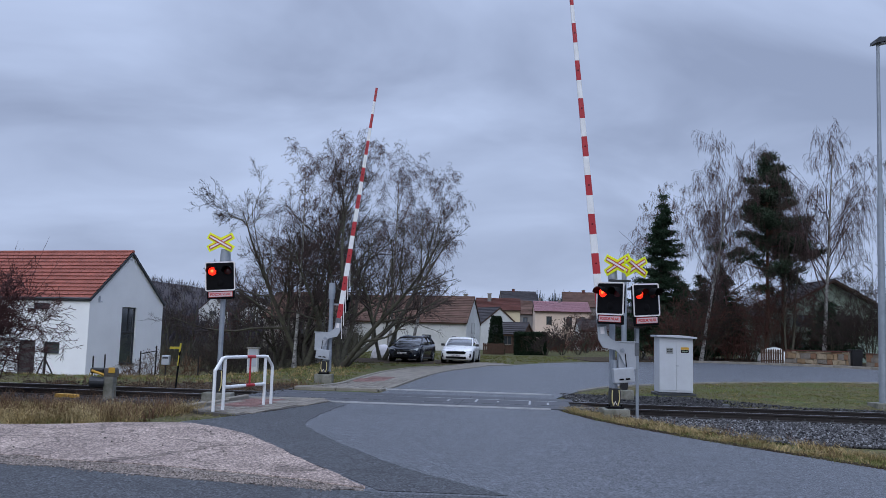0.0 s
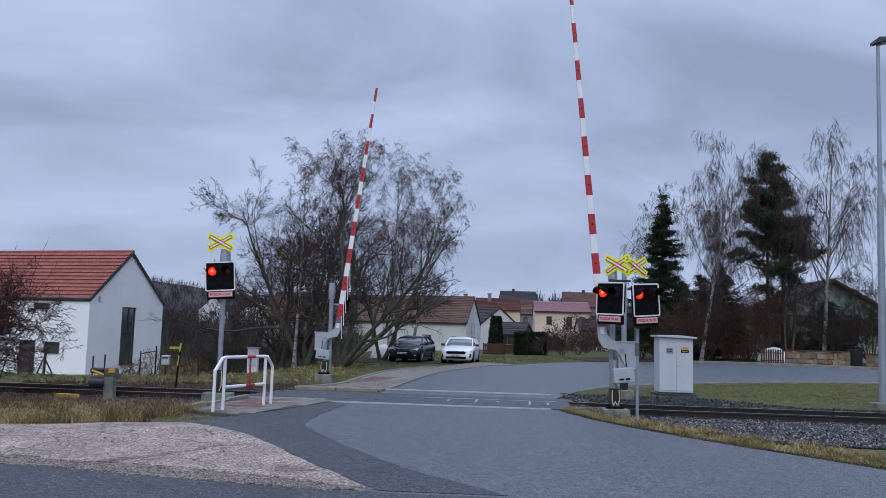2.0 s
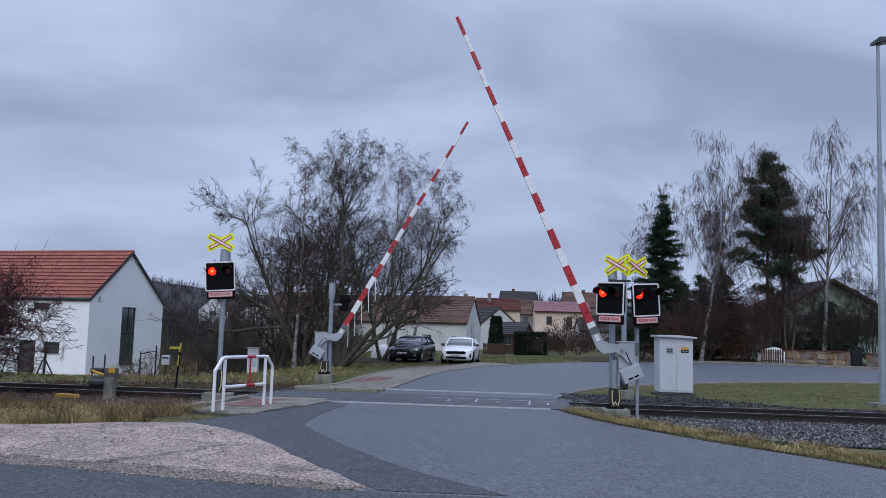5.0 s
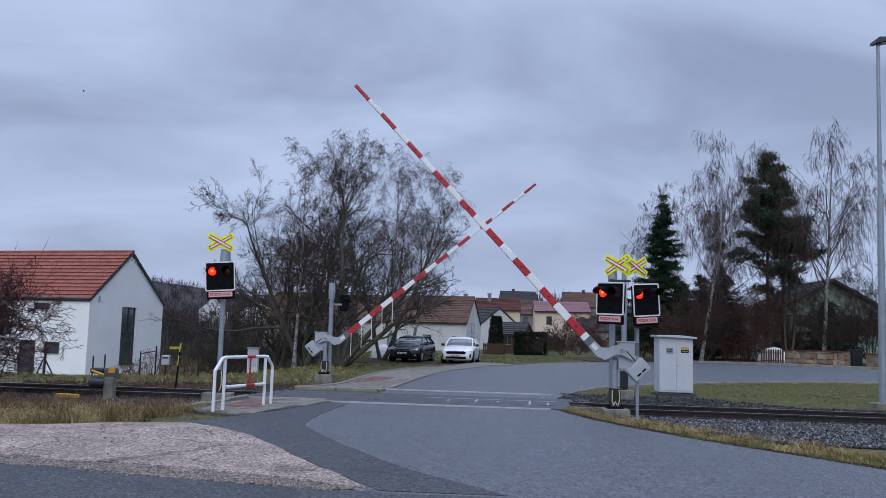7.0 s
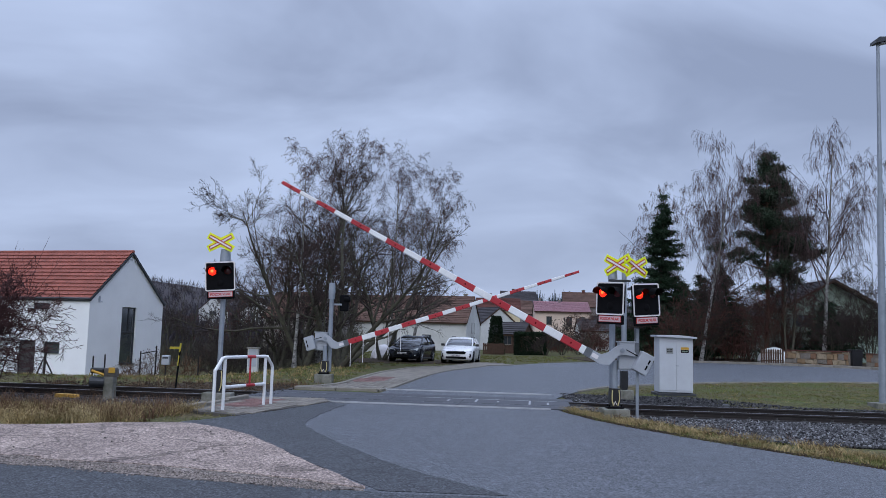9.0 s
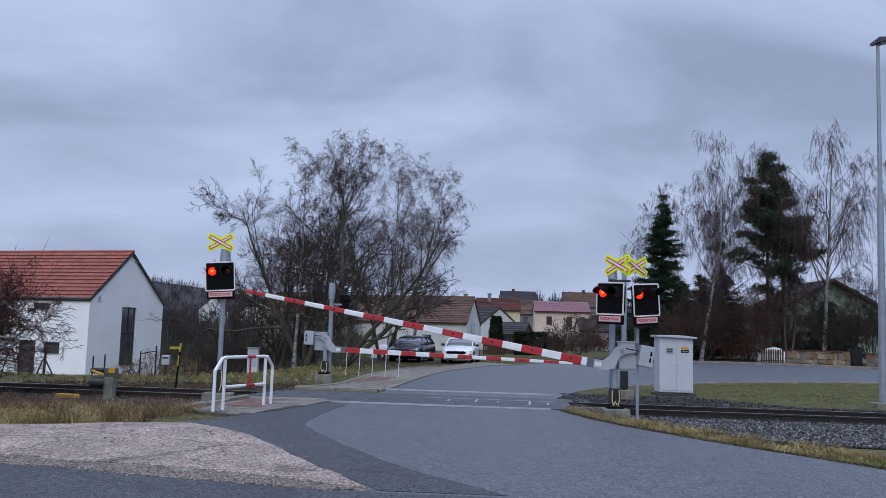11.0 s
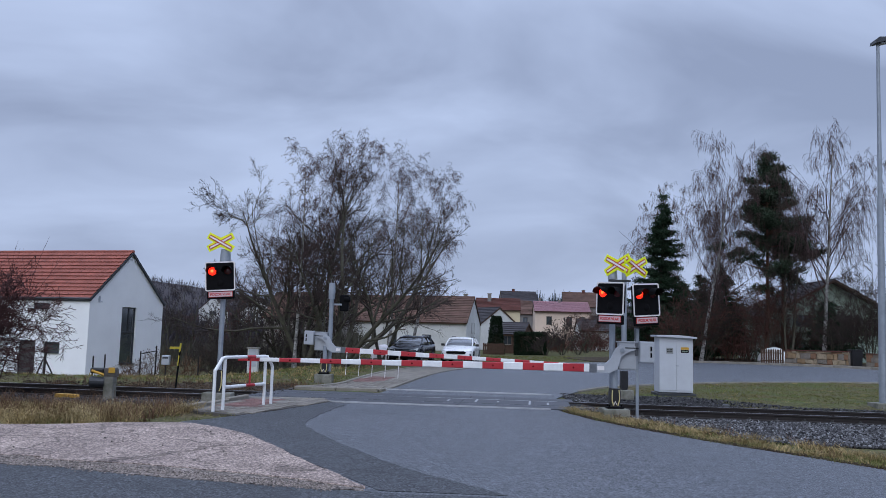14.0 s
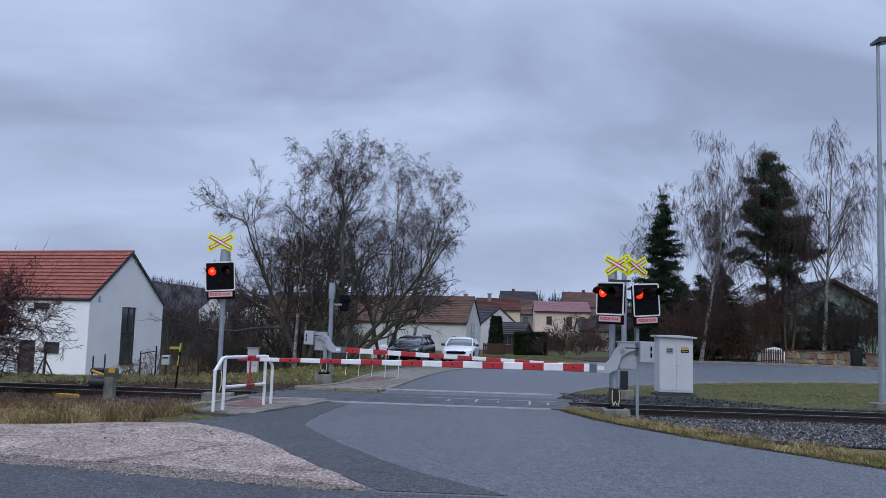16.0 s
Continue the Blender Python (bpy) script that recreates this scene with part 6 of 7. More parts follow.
bare_tree("bare_tree", -3.4, 49.0, 9.2, "bare tree with fine dark twigs", stems=2, fan=22, orders=FAN, trunk_r=0.12, pulls=UP, wander=0.12, seed=24, lean=(0.08, 0), twig_r=0.0055)
# trees beyond the bend
birch(17.2, 55.0, 13.4, 31, width=1.3)
birch(15.6, 64.0, 12.8, 35, width=1.0)
birch(19.3, 60.0, 12.5, 33, width=1.0)
birch(24.6, 53.5, 15.2, 36, width=1.5)
conifer("spruce_tree", 15.9, 60.0, 12.2, "dark narrow spruce among bare trees", 41, 3.0, needles=42000)
conifer("pine_tree", 21.9, 56.0, 14.3, "tall dark pine with gaps in its crown", 42, 3.1, bare=0.3, pine=True, needles=30000)
conifer("pine_tree", 23.7, 57.5, 12.6, "tall dark pine with gaps in its crown", 43, 2.2, bare=0.34, pine=True, needles=20000)
conifer("spruce_tree", 16.9, 58.5, 5.8, "dark spruce among bare bushes", 44, 2.6, needles=22000)
conifer("spruce_tree", 19.0, 61.0, 6.4, "dark spruce among bare bushes", 46, 2.6, needles=22000)
conifer("spruce_tree", 21.2, 61.5, 7.2, "dark spruce among bare bushes", 47, 2.6, needles=22000)
BUSH = ((7, 42, 0.55, 0.12), (7, 44, 0.55, 0.15), (5, 42, 0.6, 0.1))
rb = random.Random(8)
for i in range(9):
    bare_tree("bush", 14.8 + i * 1.25 + rb.uniform(-0.4, 0.4), rb.uniform(54.5, 61), rb.uniform(3.6, 6.8), "bare dark garden bush", stems=8, fan=30, orders=BUSH, trunk_r=0.035, pulls=(0.0, 0.05, 0.03, 0.0), seed=60 + i, category="bush", group="bushes", twig_r=0.010, twig=RED_TWIG if i % 2 else None)
for i in range(12):
    y = rb.uniform(42, 62)
    bare_tree("bush", -y * rb.uniform(0.14, 0.31), y, rb.uniform(1.6, 3.2), "bare brown scrub bush", stems=8, fan=36, orders=BUSH, trunk_r=0.03, pulls=(0.0, 0.04, 0.02, 0.0), seed=90 + i, category="bush", group="bushes", twig_r=0.009)
for i in range(7):
    bare_tree("bush", 9.5 + i * 1.7, rb.uniform(72, 86), rb.uniform(3.0, 4.6), "bare garden tree behind the verge", stems=5, fan=32, orders=BUSH, trunk_r=0.05, pulls=(0.0, 0.04, 0.02, 0.0), seed=120 + i, category="bush", group="bushes", twig_r=0.012, twig=RED_TWIG if 1 < i < 4 else None)
for i in range(6):
    bare_tree("bush", -17.0 + i * 0.75, 44.0 + (i % 3) * 0.5, 0.9 + 0.5 * (i % 3), "dry brown shrub beside the white house", stems=9, fan=38, orders=((7, 42, 0.55, 0.1), (5, 44, 0.6, 0.1)), trunk_r=0.018, pulls=(0.0, 0.03, 0.0), seed=240 + i, category="bush", group="bushes", twig_r=0.007, bark=DEAD_STEM, twig=DEAD_STEM)
bare_tree("bramble_bush", -11.0, 18.7, 3.2, "tangled reddish bare bramble bush beside the track", stems=24, fan=30, orders=((11, 45, 0.5, 0.15), (9, 50, 0.55, 0.15), (5, 45, 0.6, 0.1)), trunk_r=0.02, pulls=(-0.01, 0.0, -0.03, -0.03), wander=0.16, seed=151, bark=BRAMBLE, twig=BRAMBLE, category="bush", group="bushes", twig_r=0.006)
for i in range(5):
    bare_tree("bush", 25.0 + i * 1.1, 52.5 + (i % 2) * 2.0, 4.2 + (i % 3) * 1.3, "bare dark bush in front of the chalet", stems=7, fan=32, orders=BUSH, trunk_r=0.035, pulls=(0.0, 0.05, 0.03, 0.0), seed=180 + i, category="bush", group="bushes", twig_r=0.011)
conifer("spruce_tree", 25.9, 55.5, 4.2, "low dark evergreen beside the birch", 45, 2.2, needles=14000)
bare_tree("bare_tree", 22.6, 54.0, 9.5, "slender bare tree among the pines", stems=2, fan=10, orders=FAN, trunk_r=0.09, pulls=UP, seed=190, twig_r=0.006)
bare_tree("sapling", -10.6, 19.6, 4.4, "thin bare saplings above the brambles", stems=5, fan=16, orders=((6, 35, 0.4, 0.3), (4, 40, 0.5, 0.2)), trunk_r=0.018, pulls=(0.0, 0.05, 0.03), seed=153, bark=BRAMBLE, twig=BRAMBLE, category="bush", group="bushes", twig_r=0.004)
bare_tree("bramble_bush", -11.6, 20.4, 3.6, "tangled reddish bare bramble bush beside the track", stems=16, fan=30, orders=((9, 45, 0.5, 0.15), (7, 50, 0.55, 0.15), (5, 45, 0.6, 0.1)), trunk_r=0.02, pulls=(-0.01, 0.0, -0.03, -0.03), wander=0.16, seed=154, bark=BRAMBLE, twig=BRAMBLE, category="bush", group="bushes", twig_r=0.006)
ORCHARD = ((7, 45, 0.5, 0.25), (7, 46, 0.5, 0.2), (6, 46, 0.5, 0.15))
for i in range(18):
    y = rb.uniform(62, 118)
    bare_tree("fruit_tree", -y * (0.10 + 0.245 * (i + rb.uniform(0, 1)) / 18), y, rb.uniform(4.2, 7.6), "bare brown fruit tree in a garden", stems=rb.choice((1, 2, 3)), fan=22, orders=ORCHARD, trunk_r=0.09, pulls=(0.01, 0.04, 0.03, 0.02), wander=0.13, seed=220 + i, group="fruit trees", twig_r=0.014, twig=RED_TWIG if i % 3 == 0 else None)
leaf_mass("hedge", (2.9, 1.4, 2.1), (8.4, 78), 9000, 5, HEDGE, "clipped dark green hedge", "hedge", yaw=-5)
leaf_mass("thuja", (1.6, 1.6, 3.6), (5.3, 80), 7000, 6, HEDGE, "dark rounded evergreen beside the white house", "shrub", taper=0.45)
far_woods("far_woodland", 2900, lambda r: (r.uniform(-330, 330), r.uniform(190, 520)), 7.0, 71, HAZY_WOOD, "bare woodland on the distant slope", stroke=0.02)
far_woods("near_woodland", 620, lambda r: (lambda y: (-y * r.uniform(0.16, 0.5), y))(r.uniform(125, 260)), 7.5, 77, HAZY_WOOD, "bare trees on the slope behind the cottages", stroke=0.014, spikes=34)
far_woods("scrub", 90, lambda r: (lambda y: (-y * r.uniform(0.10, 0.40), y))(r.uniform(60, 88)), 2.7, 73, BARK, "tangled bare scrub along the field", spread=0.6, spikes=60, stroke=0.014, sink=0.1)
far_woods("scrub", 70, lambda r: (lambda y: (y * r.uniform(0.10, 0.24), y))(r.uniform(86, 98)), 2.4, 74, RED_TWIG, "bare russet garden scrub", spread=0.6, spikes=60, stroke=0.014, sink=0.1)
far_woods("scrub", 34, lambda r: (lambda y: (y * r.uniform(0.25, 0.43), y))(r.uniform(55, 63)), 3.0, 75, RED_TWIG, "brown bare scrub under the garden trees", spread=0.6, spikes=60, stroke=0.008, sink=0.1)
far_woods("far_spruces", 26, lambda r: (r.uniform(36, 49), r.uniform(300, 340)), 15, 72, HAZY_GREEN, "distant row of spruces", spread=0.18)


# ---- grass, stones and small things beside the track ----
def on_edge(pts, lo, hi, dz=0.0):
    """Places beside a line of the plan, from lo to hi metres to its right."""
    P = resample(spline(V2(*pts)), 60)

    def place(r):
        i = r.integers(0, 59)
        p = P[i].lerp(P[i + 1], r.uniform(0, 1))
        d = (P[i + 1] - P[i]).normalized()
        o = lo + (hi - lo) * r.uniform(0, 1) ** 1.4
        x, y = p.x + d.y * o, p.y - d.x * o
        return (x, y, gz(x, y) - 0.03 + dz)
    return place


def lawn(x, y):
    """The island's lawn, clear of the gravel margin and the cabinet."""
    edge = 25.25 if x < 7.6 else 25.25 - (x - 7.6) * 1.9 if x < 8.5 else 23.5 - (x - 8.5) * 0.85 if x < 10.2 else 22.05 - (x - 10.2) * 0.2
    return x > 3.6 + max(0, y - 24.3) * 0.72 and y < 29 + (x - 5.5) * 0.9 and y > edge and (abs(x - 7.35) > 0.75 or abs(y - 26.3) > 0.55)


def area(x0, x1, y0, y1, keep=lambda x, y: True, clump=0.0):
    def place(r):
        while True:
            x, y = r.uniform(x0, x1), r.uniform(y0, y1)
            if keep(x, y) and (clump == 0 or noise.noise(Vector((x * 0.9, y * 0.9, 3.0))) + r.uniform(-0.5, 0.5) > clump):
                return (x, y, gz(x, y) - 0.03)
    return place


VERGE = ((2.85, 20.0), (3.3, 17.3), (4.55, 14.3), (6.15, 11.4), (7.65, 8.0))
def patchy(place, scale, level, seed):
    """Thins a place out into humps and bare gaps."""
    def pick(r):
        while True:
            p = place(r)
            if noise.noise(Vector((p[0] * scale, p[1] * scale, seed))) + r.uniform(-0.35, 0.35) > level:
                return p
    return pick


blades("verge_grass", 15000, patchy(on_edge(VERGE, -0.12, -1.25), 1.5, -0.02, 1.0), 0.12, 0.009, 1, STRAW, "dry yellow grass along the road's edge", lean=2.2, tuft=34, tuft_r=0.09)
blades("verge_grass", 11000, patchy(on_edge(VERGE, 0.05, -1.1), 1.2, -0.1, 5.0), 0.075, 0.012, 2, GREEN, "short green grass along the road's edge", lean=1.3, tuft=18, tuft_r=0.09)
blades("dead_stems", 1500, patchy(on_edge(VERGE, -0.3, -1.7), 1.1, 0.1, 9.0), 0.17, 0.007, 31, DEAD_STEM, "short dead brown stems in the verge", lean=0.9, tuft=8)
blades("verge_grass", 21000, patchy(area(-15, -4.9, 13.9, 17.3, lambda x, y: y > 13.85 + 0.14 * max(0, x + 8) + 0.25 * math.sin(x * 3.1)), 0.9, -0.08, 3.0), 0.25, 0.010, 3, STRAW, "long dry grass beside the track", lean=2.6, tuft=40, tuft_r=0.12)
blades("verge_grass", 9000, area(-15, -3.9, 13.9, 16.4, lambda x, y: y > 13.9 + 0.14 * max(0, x + 8) and (x < -5.2 or y > 15.4), -0.1), 0.10, 0.012, 4, GREEN, "green grass among the straw", lean=1.2)
blades("weeds", 6500, patchy(area(-14, -5.2, 14.6, 17.6), 0.8, -0.02, 7.0), 0.44, 0.007, 5, DEAD_STEM, "dead reddish weed stems", lean=1.0, tuft=22, tuft_r=0.15)
blades("weeds", 2200, area(-12, -3.6, 24.6, 27.0), 0.2, 0.010, 33, DEAD_STEM, "dead weed stems on the bare soil", lean=1.0, tuft=12)
blades("lawn_grass", 26000, area(3.6, 21, 21.0, 35.5, lawn), 0.045, 0.018, 6, GREEN, "short green lawn on the island", lean=1.0, tuft=6, tuft_r=0.12)
blades("lawn_straw", 2500, area(3.6, 21, 21.0, 35.5, lawn, 0.0), 0.05, 0.010, 7, STRAW, "straw patches in the lawn")
blades("field_grass", 20000, area(-17, -3.4, 24.8, 45, lambda x, y: y > 26.6 + 0.5 * math.sin(x * 1.7) - 0.25 * max(0, -8 - x)), 0.09, 0.018, 8, GREEN, "rough grass beyond the track", lean=1.0, tuft=8, tuft_r=0.1)
blades("field_straw", 7000, area(-17, -3.4, 26.2, 45, clump=0.05), 0.15, 0.015, 9, STRAW, "dry grass beyond the track")
blades("field_grass", 16000, area(-6, 11, 44, 72, lambda x, y: (y > 45.3 + x * 1.55 or x < -0.5) and not (46.2 < y < 51.6 and x < 2.2)), 0.10, 0.028, 10, GREEN, "grass round the parked cars")
stones("ballast_stones", 26000, lambda r: (lambda x, t: (x, track_y(x) - 0.95 - t * (0.6 + S((x - 3.2) / 2.8) * 5.2), gz(x, track_y(x) - 0.95 - t * (0.6 + S((x - 3.2) / 2.8) * 5.2)) + 0.0))(r.uniform(3.3, 11.5), r.uniform(0, 1)), 0.034, 11, STONES, "loose grey ballast stones")
stones("ballast_stones", 3500, lambda r: (lambda x, t: (x, track_y(x) - 0.9 - t * 1.7, gz(x, track_y(x) - 0.9 - t * 1.7)))(r.uniform(-13, -5.0), r.uniform(0, 1)), 0.042, 12, STONES, "loose grey ballast stones")
stones("ballast_stones", 2600, lambda r: (lambda x, t: (x, track_y(x) - 0.6 + t * 3.0, gz(x, track_y(x) - 0.6 + t * 3.0)))(r.choice([-1, 1]) * r.uniform(4.2, 14), r.uniform(0, 1)), 0.045, 13, STONES, "loose grey ballast stones")
stones("pale_ballast_stones", 3600, lambda r: (lambda x, t: (x, track_y(x) - 0.95 - t * (0.6 + S((x - 3.2) / 2.8) * 5.2), gz(x, track_y(x) - 0.95 - t * (0.6 + S((x - 3.2) / 2.8) * 5.2)) + 0.015))(r.uniform(3.3, 11.5), r.uniform(0, 1)), 0.026, 19, PALE_STONES, "pale stones among the dark ballast")
stones("pale_gravel", 700, lambda r: (lambda x: (x, track_y(x) + r.uniform(1.2, 3.6), gz(x, track_y(x) + 2.4)))(r.uniform(3.6, 10)), 0.026, 20, PALE_STONES, "pale stones in the gravel margin")
stones("crumbled_edge", 7000, lambda r: (lambda x, t: (x, (10.02 + 0.62 * t if x < -5 else 10.02 - 0.272 * (x + 5) + (0.5 - 0.12 * (x + 5)) * t) + r.normal(0, 0.09), 0.017))(r.uniform(-9, -1.1), r.uniform(0, 1)), 0.013, 14, CRUMBS, "crumbs of broken concrete at the apron's edge")
stones("loose_chips", 160, lambda r: (r.uniform(-8, -2.5), r.uniform(10.6, 13.4), 0.04), 0.012, 15, CRUMBS, "chips of stone scattered on the apron")
stones("gravel_stones", 5200, lambda r: (lambda x, t: (x, track_y(x) + 1.2 + t * (3.2 if x < 7.8 else max(0.6, 3.2 - 1.5 * (x - 7.8))), gz(x, track_y(x) + 1.2 + t * 3.2) - 0.01))(r.uniform(3.6, 12), r.uniform(0, 1)), 0.032, 16, STONES, "loose dark gravel beside the rail")
# soil crumbs whose dark colour also stands in for shadow below the verge
stones("verge_soil", 2600, on_edge(VERGE, 0.10, -0.12, 0.03), 0.02, 18, SOIL, "dark soil crumbs that also darken the shadowed gap along the road's edge")
stones("soil_clods", 2600, lambda r: (lambda x, y: (x, y, gz(x, y)))(r.uniform(-13, -4.4), r.uniform(23.4, 26.2)), 0.045, 17, SOIL, "clods of dark soil beside the track")


def points_lever():
    """A hand lever with its painted weight beside the track."""
    t = thing("points_lever", Matrix.Translation((-8.35, 21.0, -0.15)) @ Matrix.Diagonal((0.8, 1, 1, 1)), "old points lever with orange weight beside the rails", "points lever")
    part("block", box(B(), (0.12, 0, 0.30), (0.30, 0.25, 0.64), 0.02), CONCRETE, t, "upright concrete block")
    part("cap", box(B(), (0.14, 0, 0.66), (0.36, 0.28, 0.22), 0.05), GREY_WOOD, t)
    part("weight", tube(B(), (-0.45, -0.05, 0.42), (0.0, -0.05, 0.42), 0.14, 0.12, seg=14), ANTHRACITE, t, "dark cast weight")
    part("hood", box(B(), (-0.28, 0.0, 0.70), (0.42, 0.2, 0.14), 0.05), BLACK, t)
    part("lever", tube(B(), (-0.42, -0.1, 0.70), (-0.02, -0.12, 0.60), 0.03, seg=8), ORANGE, t, "orange painted lever")
    part("lever_end", box(B(), (0.22, -0.14, 0.72), (0.2, 0.03, 0.14), 0.01), ORANGE, t)


def small_posts():
    p = thing("marker_pole", Matrix.Translation((-7.75, 24.6, gz(-7.75, 24.6))), "slim black pole with yellow bands and arm", "pole")
    part("pole", tube(B(), (0, 0, -0.1), (0.09, 0, 1.35), 0.027, seg=10), MATT_BLACK, p)
    part("band", tube(B(), (0.045, 0, 0.72), (0.066, 0, 1.02), 0.029, seg=10), DULL_YELLOW, p, "yellow band")
    part("tip", tube(B(), (0.072, 0, 1.12), (0.092, 0, 1.38), 0.029, seg=10), DULL_YELLOW, p, "yellow tip")
    part("arm", box(B(), (-0.08, 0, 1.24), (0.30, 0.02, 0.07), 0.01), DULL_YELLOW, p, "yellow cross arm")
    q = thing("tripod_post", Matrix.Translation((-14.9, 31.5, gz(-14.9, 31.5))), "dark fence post with two slanting braces", "post")
    part("post", tube(B(), (0, 0, -0.1), (0.02, 0, 1.25), 0.05, seg=8), RUST, q)
    part("brace", tube(B(), (-0.32, 0, -0.1), (-0.06, 0, 0.62), 0.03, seg=8), RUST, q)
    part("brace", tube(B(), (0.42, 0, -0.1), (0.03, 0, 0.60), 0.03, seg=8), RUST, q)
    for x, y, h in ((-16.6, 40, 1.4), (-16.2, 40.4, 1.5), (-15.6, 43.5, 1.7), (-14.9, 43.8, 2.0), (-12.6, 43.6, 1.5), (-11.4, 44, 1.5), (-10.2, 44, 1.5), (-9.2, 44.4, 1.5)):
        f = thing("fence_post", Matrix.Translation((x, y, gz(x, y))), "thin dark steel fence post in the grass", "fence post", "fence posts")
        part("post", tube(B(), (0, 0, -0.1), (0, 0, h), 0.04, seg=8), RUST, f)
        part("cap", tube(B(), (0, 0, h - 0.02), (0, 0, h + 0.03), 0.046, 0.02, seg=8), RUST, f)
    g = thing("gate_frame", Matrix.Translation((-15.25, 43.65, gz(-15.25, 43.65))), "dark wire gate between fence posts", "gate")
    part("rail", tube(B(), (-0.35, 0, 1.6), (0.38, 0.1, 1.75), 0.025, seg=6), RUST, g)
    part("rail", tube(B(), (-0.35, 0, 0.3), (0.38, 0.1, 0.35), 0.025, seg=6), RUST, g)
    m = thing("letter_box", Matrix.Translation((-14.3, 43.6, gz(-14.3, 43.6))), "small grey letter box on a post", "letter box")
    part("post", tube(B(), (0, 0, -0.1), (0, 0, 1.1), 0.035, seg=8), RUST, m)
    part("box", box(B(), (0, 0, 1.3), (0.42, 0.25, 0.5), 0.05), GREY_PAINT, m)
    part("flap", box(B(), (0, -0.13, 1.42), (0.3, 0.02, 0.1), 0.01), ANTHRACITE, m)
    w = thing("meter_cabinet", Matrix.Translation((-8.55, 38.2, gz(-8.55, 38.2))), "small white meter cabinet with a ledge on top", "cabinet")
    part("body", box(B(), (0, 0, 0.55), (0.46, 0.35, 1.2), 0.02), OLD_RENDER, w)
    part("top", box(B(), (0, 0, 1.18), (0.54, 0.45, 0.06), 0.01), KERB, w)
    part("door", box(B(), (0, -0.18, 0.75), (0.36, 0.02, 0.8), 0.01), GREY_PAINT, w)
    # painted stone and a cable cover lying beside the rails
    for at, size, m2, nm, lb in (((-9.34, 21.08), (0.60, 0.2, 0.14), ORANGE, "painted_stone", "long ochre painted stone beside the rail"), ((4.95, 23.2), (0.62, 0.3, 0.08), SIGN_WHITE, "concrete_slab", "pale broken slab lying beside the rail"), ((5.9, 22.6), (0.55, 0.35, 0.1), KERB, "concrete_slab", "pale broken slab lying beside the rail"), ((7.6, 22.2), (0.2, 0.2, 0.22), ANTHRACITE, "cable_box", "small dark cable box beside the rail"), ((8.4, 22.0), (0.24, 0.15, 0.1), KERB, "stone_block", "pale stone block beside the rail"), ((9.5, 21.8), (0.24, 0.15, 0.1), KERB, "stone_block", "pale stone block beside the rail")):
        o = part(nm, box(B(), (0, 0, size[2] / 2 - 0.02), size, min(size) * 0.3), m2)
        tagged(o, lb, "block")
        o.matrix_basis = Matrix.Translation((*at, gz(*at) - 0.01)) @ Matrix.Rotation(radians(-12), 4, "Z")


def garden_wall(p0, p1, height, seed):
    """A wall of uneven sandstone with a tile coping and end piers."""
    a, b = Vector((*p0, 0)), Vector((*p1, 0))
    d = (b - a)
    L = d.length
    yaw = math.atan2(d.y, d.x)
    z = min(gz(*p0), gz(*p1)) - 0.05
    w = thing("garden_wall", Matrix.Translation((*p0, z)) @ Matrix.Rotation(yaw, 4, "Z"), "low sandstone garden wall with red-brown coping", "wall", "garden walls")
    part("core", box(B(), (L / 2, 0, height / 2 - 0.1), (L, 0.24, height + 0.1)), MORTAR, w)
    rng = random.Random(seed)
    zz = 0.0
    while zz < height - 0.05:
        hgt = rng.uniform(0.16, 0.34)
        hgt = min(hgt, height - zz)
        x = 0.0
        while x < L:
            wd = min(rng.uniform(0.16, 0.62), L - x)
            if wd > 0.05:
                bm = box(B(), (x + wd / 2, -0.13, zz + hgt / 2), (wd - 0.025, 0.10 + rng.uniform(0, 0.05), hgt - 0.025), 0.02, seg=1)
                for v in bm.verts:
                    v.co += Vector((rng.uniform(-0.045, 0.045), 0, rng.uniform(-0.045, 0.045)))
                part("stone", bm, STONE_TONES[rng.randrange(4)], w)
            x += wd
        zz += hgt
    n = int(L / 0.3)
    for i in range(n):
        part("coping_tile", prism(B(), [(i * L / n + 0.005, height), ((i + 1) * L / n - 0.005, height), ((i + 1) * L / n - 0.005, height + 0.05), (i * L / n + 0.005, height + 0.05)], -0.24, 0.2), TILE_RUSSET, w)


STONE_TONES = [mat("sandstone_%s" % k, c, 0.9, vary=0.25, scale=3, fine=18, bump=0.4, spec=0.2) for k, c in (("ochre", (0.25, 0.17, 0.10)), ("grey", (0.19, 0.165, 0.14)), ("rust", (0.21, 0.12, 0.075)), ("pale", (0.33, 0.26, 0.18)))]


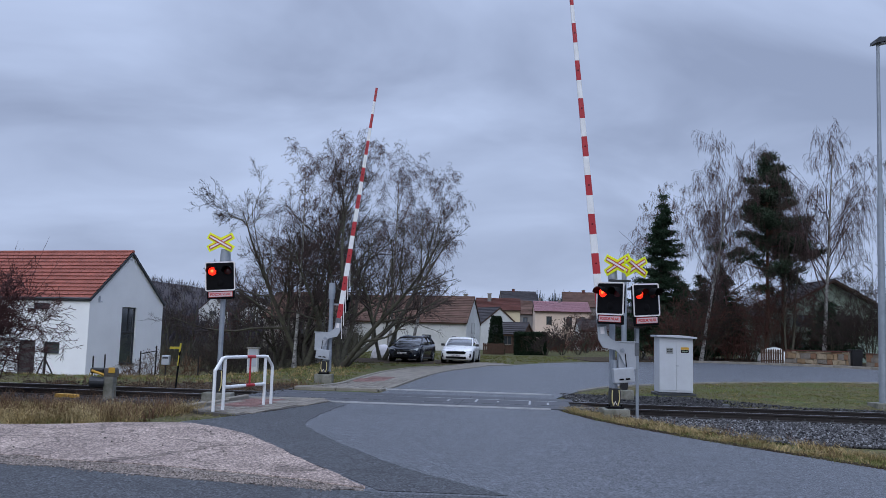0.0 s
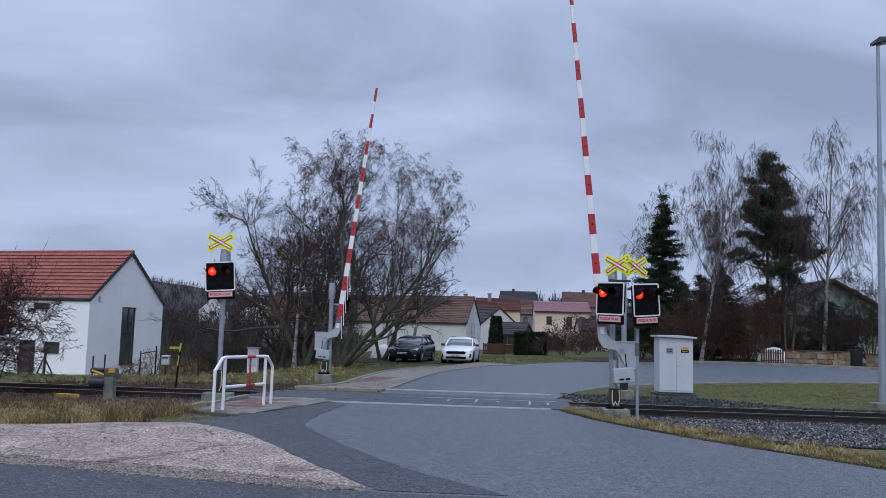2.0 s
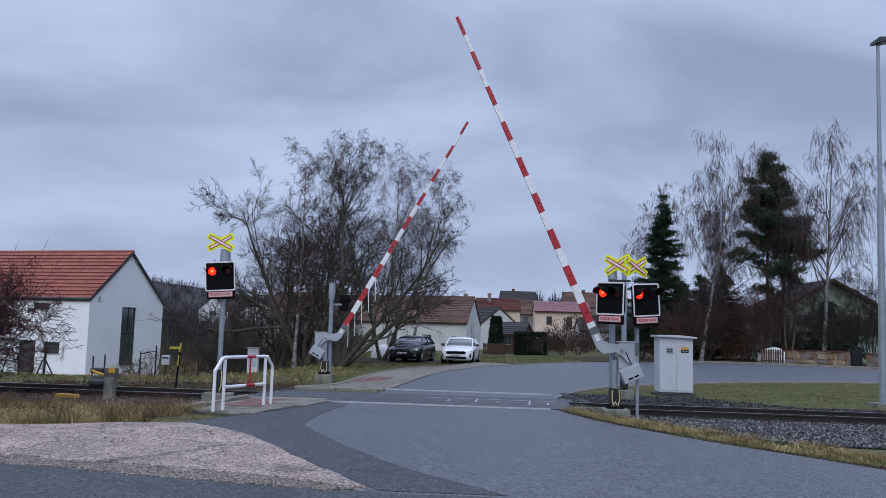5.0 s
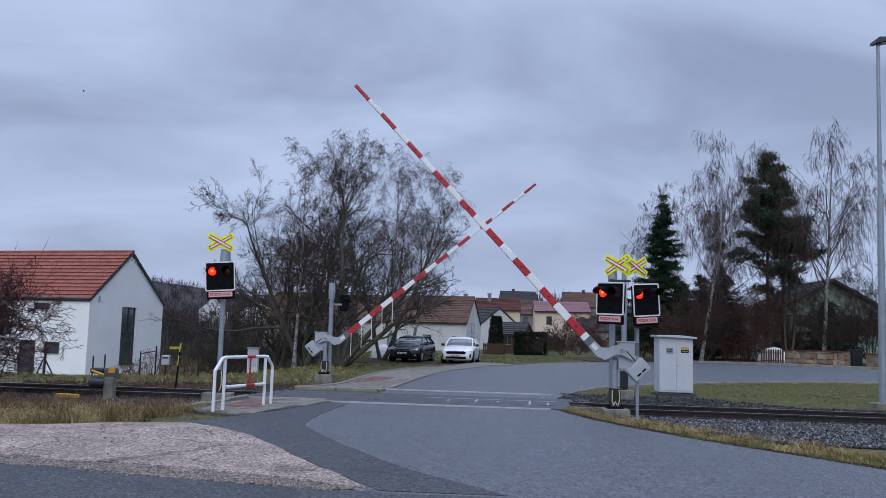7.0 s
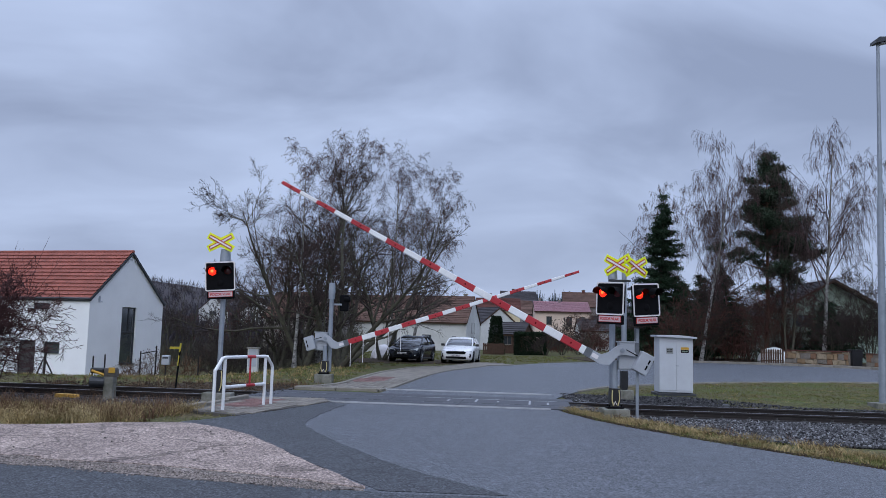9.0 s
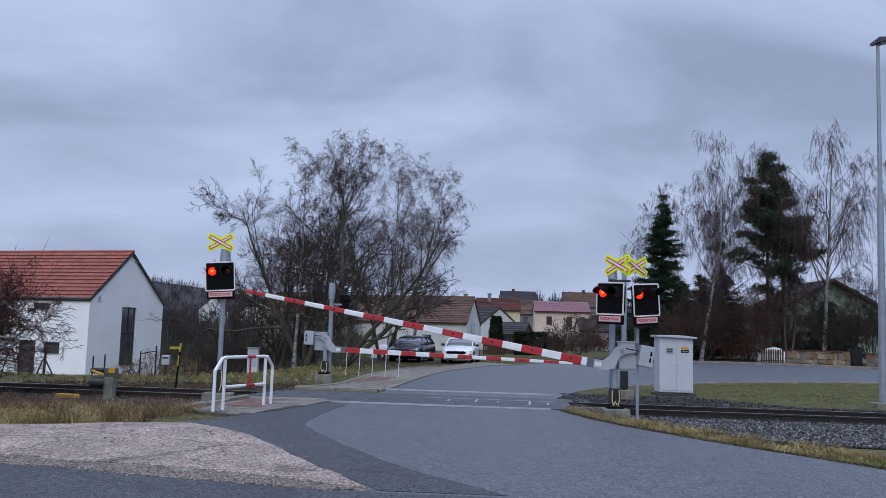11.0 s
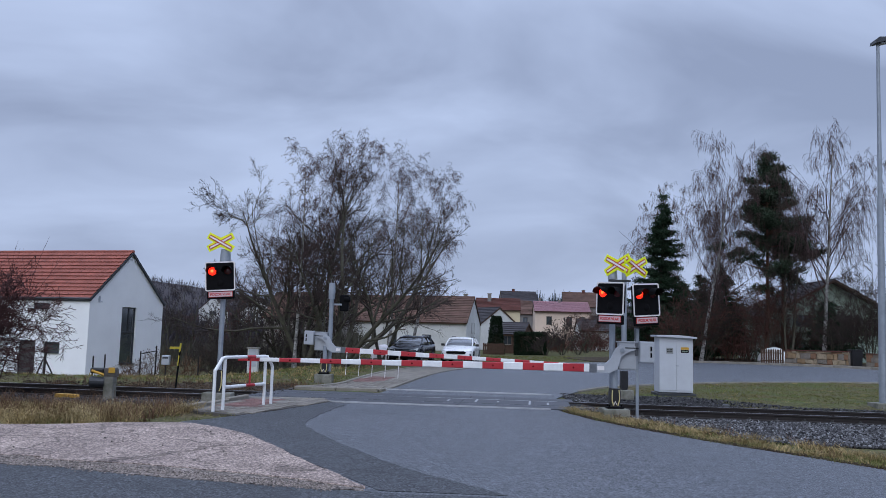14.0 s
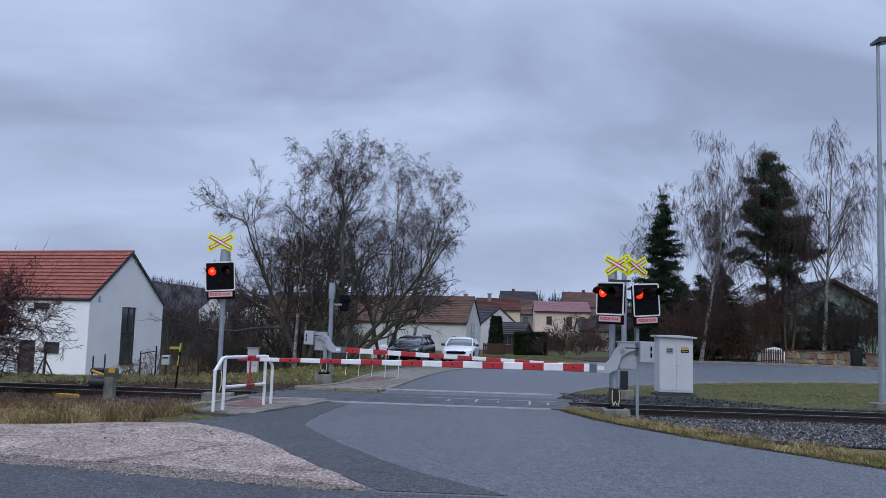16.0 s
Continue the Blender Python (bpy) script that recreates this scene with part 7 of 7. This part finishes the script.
def garden_things():
    garden_wall((20.1, 48.5), (22.7, 46.2), 0.92, 3)
    garden_wall((23.35, 45.6), (26.5, 42.6), 0.85, 4)
    b = thing("wheelie_bin", Matrix.Translation((23.25, 46.7, gz(23.25, 46.7))), "dark plastic wheelie bin beside the garden wall", "bin")
    part("body", prism(B(), [(-0.24, 0.05), (0.24, 0.05), (0.3, 0.95), (-0.3, 0.95)], -0.3, 0.3), BLACK, b)
    part("lid", box(B(), (0, -0.02, 0.98), (0.64, 0.7, 0.06), 0.02), BLACK, b)
    for s in (-1, 1):
        part("wheel", tube(B(), (s * 0.22, 0.28, 0.1), (s * 0.28, 0.28, 0.1), 0.1, seg=12), TYRE, b)
    f = thing("picket_fence", Matrix.Translation((19.2, 49.9, gz(19.2, 49.9))), "brown wooden picket fence", "fence")
    rng = random.Random(5)
    for i in range(10):
        bm = prism(B(), [(i * 0.14, 0.02), (i * 0.14 + 0.1, 0.02), (i * 0.14 + 0.1, 0.86 + rng.uniform(-0.03, 0.03)), (i * 0.14 + 0.05, 0.95), (i * 0.14, 0.86)], -0.012, 0.012)
        part("picket", bm, BROWN_WOOD, f)
    for zz in (0.25, 0.7):
        part("rail", box(B(), (0.66, 0.03, zz), (1.4, 0.03, 0.06)), BROWN_WOOD, f)
    # a pale vehicle under a cover behind the fence
    v = thing("covered_car", Matrix.Translation((21.1, 52.8, gz(21.1, 52.8))), "car under a pale crumpled cover", "covered car")
    bm = B()
    bmesh.ops.create_uvsphere(bm, u_segments=24, v_segments=14, radius=1.0, matrix=Matrix.Diagonal((0.8, 1.8, 1.0, 1)))
    for q in bm.verts:
        q.co.z = max(0.02, q.co.z)
        q.co += Vector((1, 1, 1)) * noise.noise(q.co * 3.0) * 0.05
    part("cover", bm, OLD_RENDER, v, smooth=True)
    # board fence and hedge bank beside the old house
    f = thing("board_fence", Matrix.Translation((4.1, 79.0, 0)), "weathered brown board fence", "fence")
    for i in range(12):
        part("board", box(B(), (i * 0.17, 0, 0.5), (0.155, 0.025, 1.05 + rng.uniform(-0.06, 0.06)), 0.004, seg=1), BROWN_WOOD, f)
    for zz in (0.3, 0.8):
        part("rail", box(B(), (0.93, 0.035, zz), (2.0, 0.04, 0.08)), BROWN_WOOD, f)
    t = thing("tarpaulin", Matrix.Translation((-3.65, 52.5, gz(-3.65, 52.5))), "crumpled white tarpaulin over a heap", "tarpaulin")
    bm = B()
    bmesh.ops.create_icosphere(bm, subdivisions=3, radius=1.0, matrix=Matrix.Diagonal((0.7, 0.5, 0.85, 1)))
    for q in bm.verts:
        q.co.z = max(0.0, q.co.z)
        q.co += Vector((1, 1, 1)) * noise.noise(q.co * 3.5) * 0.08
    part("sheet", bm, SIGN_WHITE, t)


def balcony():
    b = thing("balcony", Matrix.Translation((29.6, 60.9, 2.5)), "brown wooden balcony with upright boards", "balcony")
    part("floor", box(B(), (0, 0.4, 0), (5.2, 1.4, 0.14)), BROWN_WOOD, b)
    part("rail", box(B(), (0, -0.25, 1.0), (5.2, 0.08, 0.08)), BROWN_WOOD, b)
    for i in range(26):
        part("baluster", box(B(), (-2.5 + i * 0.2, -0.25, 0.52), (0.13, 0.03, 0.92)), BROWN_WOOD, b)
    for x in (-2.5, 2.5):
        part("post", box(B(), (x, -0.2, -1.0), (0.14, 0.14, 2.1)), BROWN_WOOD, b)


balcony()
points_lever()
small_posts()
garden_things()


def build_bird():
    """A bird in flight: a body and two wings."""
    b = thing("bird", Matrix.Translation((-20, 55, 20)), "small dark bird flying under the clouds", "bird")
    bm = B()
    bmesh.ops.create_uvsphere(bm, u_segments=10, v_segments=8, radius=0.5, matrix=Matrix.Diagonal((0.2, 0.06, 0.06, 1)))
    part("body", bm, MATT_BLACK, b)
    for s in (-1, 1):
        bm = B()
        k = [bm.verts.new(c) for c in ((0.04, 0, 0.01), (-0.04, 0, 0.01), (-0.045, s * 0.11, 0.05), (0.02, s * 0.09, 0.06), (-0.02, s * 0.19, 0.05), (0.04, 0, 0.0), (-0.04, 0, 0.0))]
        bm.faces.new((k[0], k[1], k[2], k[3]))
        bm.faces.new((k[3], k[2], k[4]))
        bm.faces.new((k[5], k[3], k[2], k[6]))
        part("wing", bm, MATT_BLACK, b)
    rows = [(0.0, pose(-9.5, 60, 10.6, 0, 0, 175)), (4.9, pose(-9.5, 60, 10.6, 0, 0, 175)), (6.3, pose(-21.1, 60, 16.6, 0, -10, 175)), (7.0, pose(-27.0, 60, 19.0, 0, -10, 175)), (7.6, pose(-32.7, 60, 22.0, 0, -10, 175)), (16.0, pose(-112.0, 60, 58, 0, -10, 175))]
    KEYED.append((b, rows))


build_bird()


def motions():
    for ob, rows in KEYED:
        walk(ob, rows)


motions()
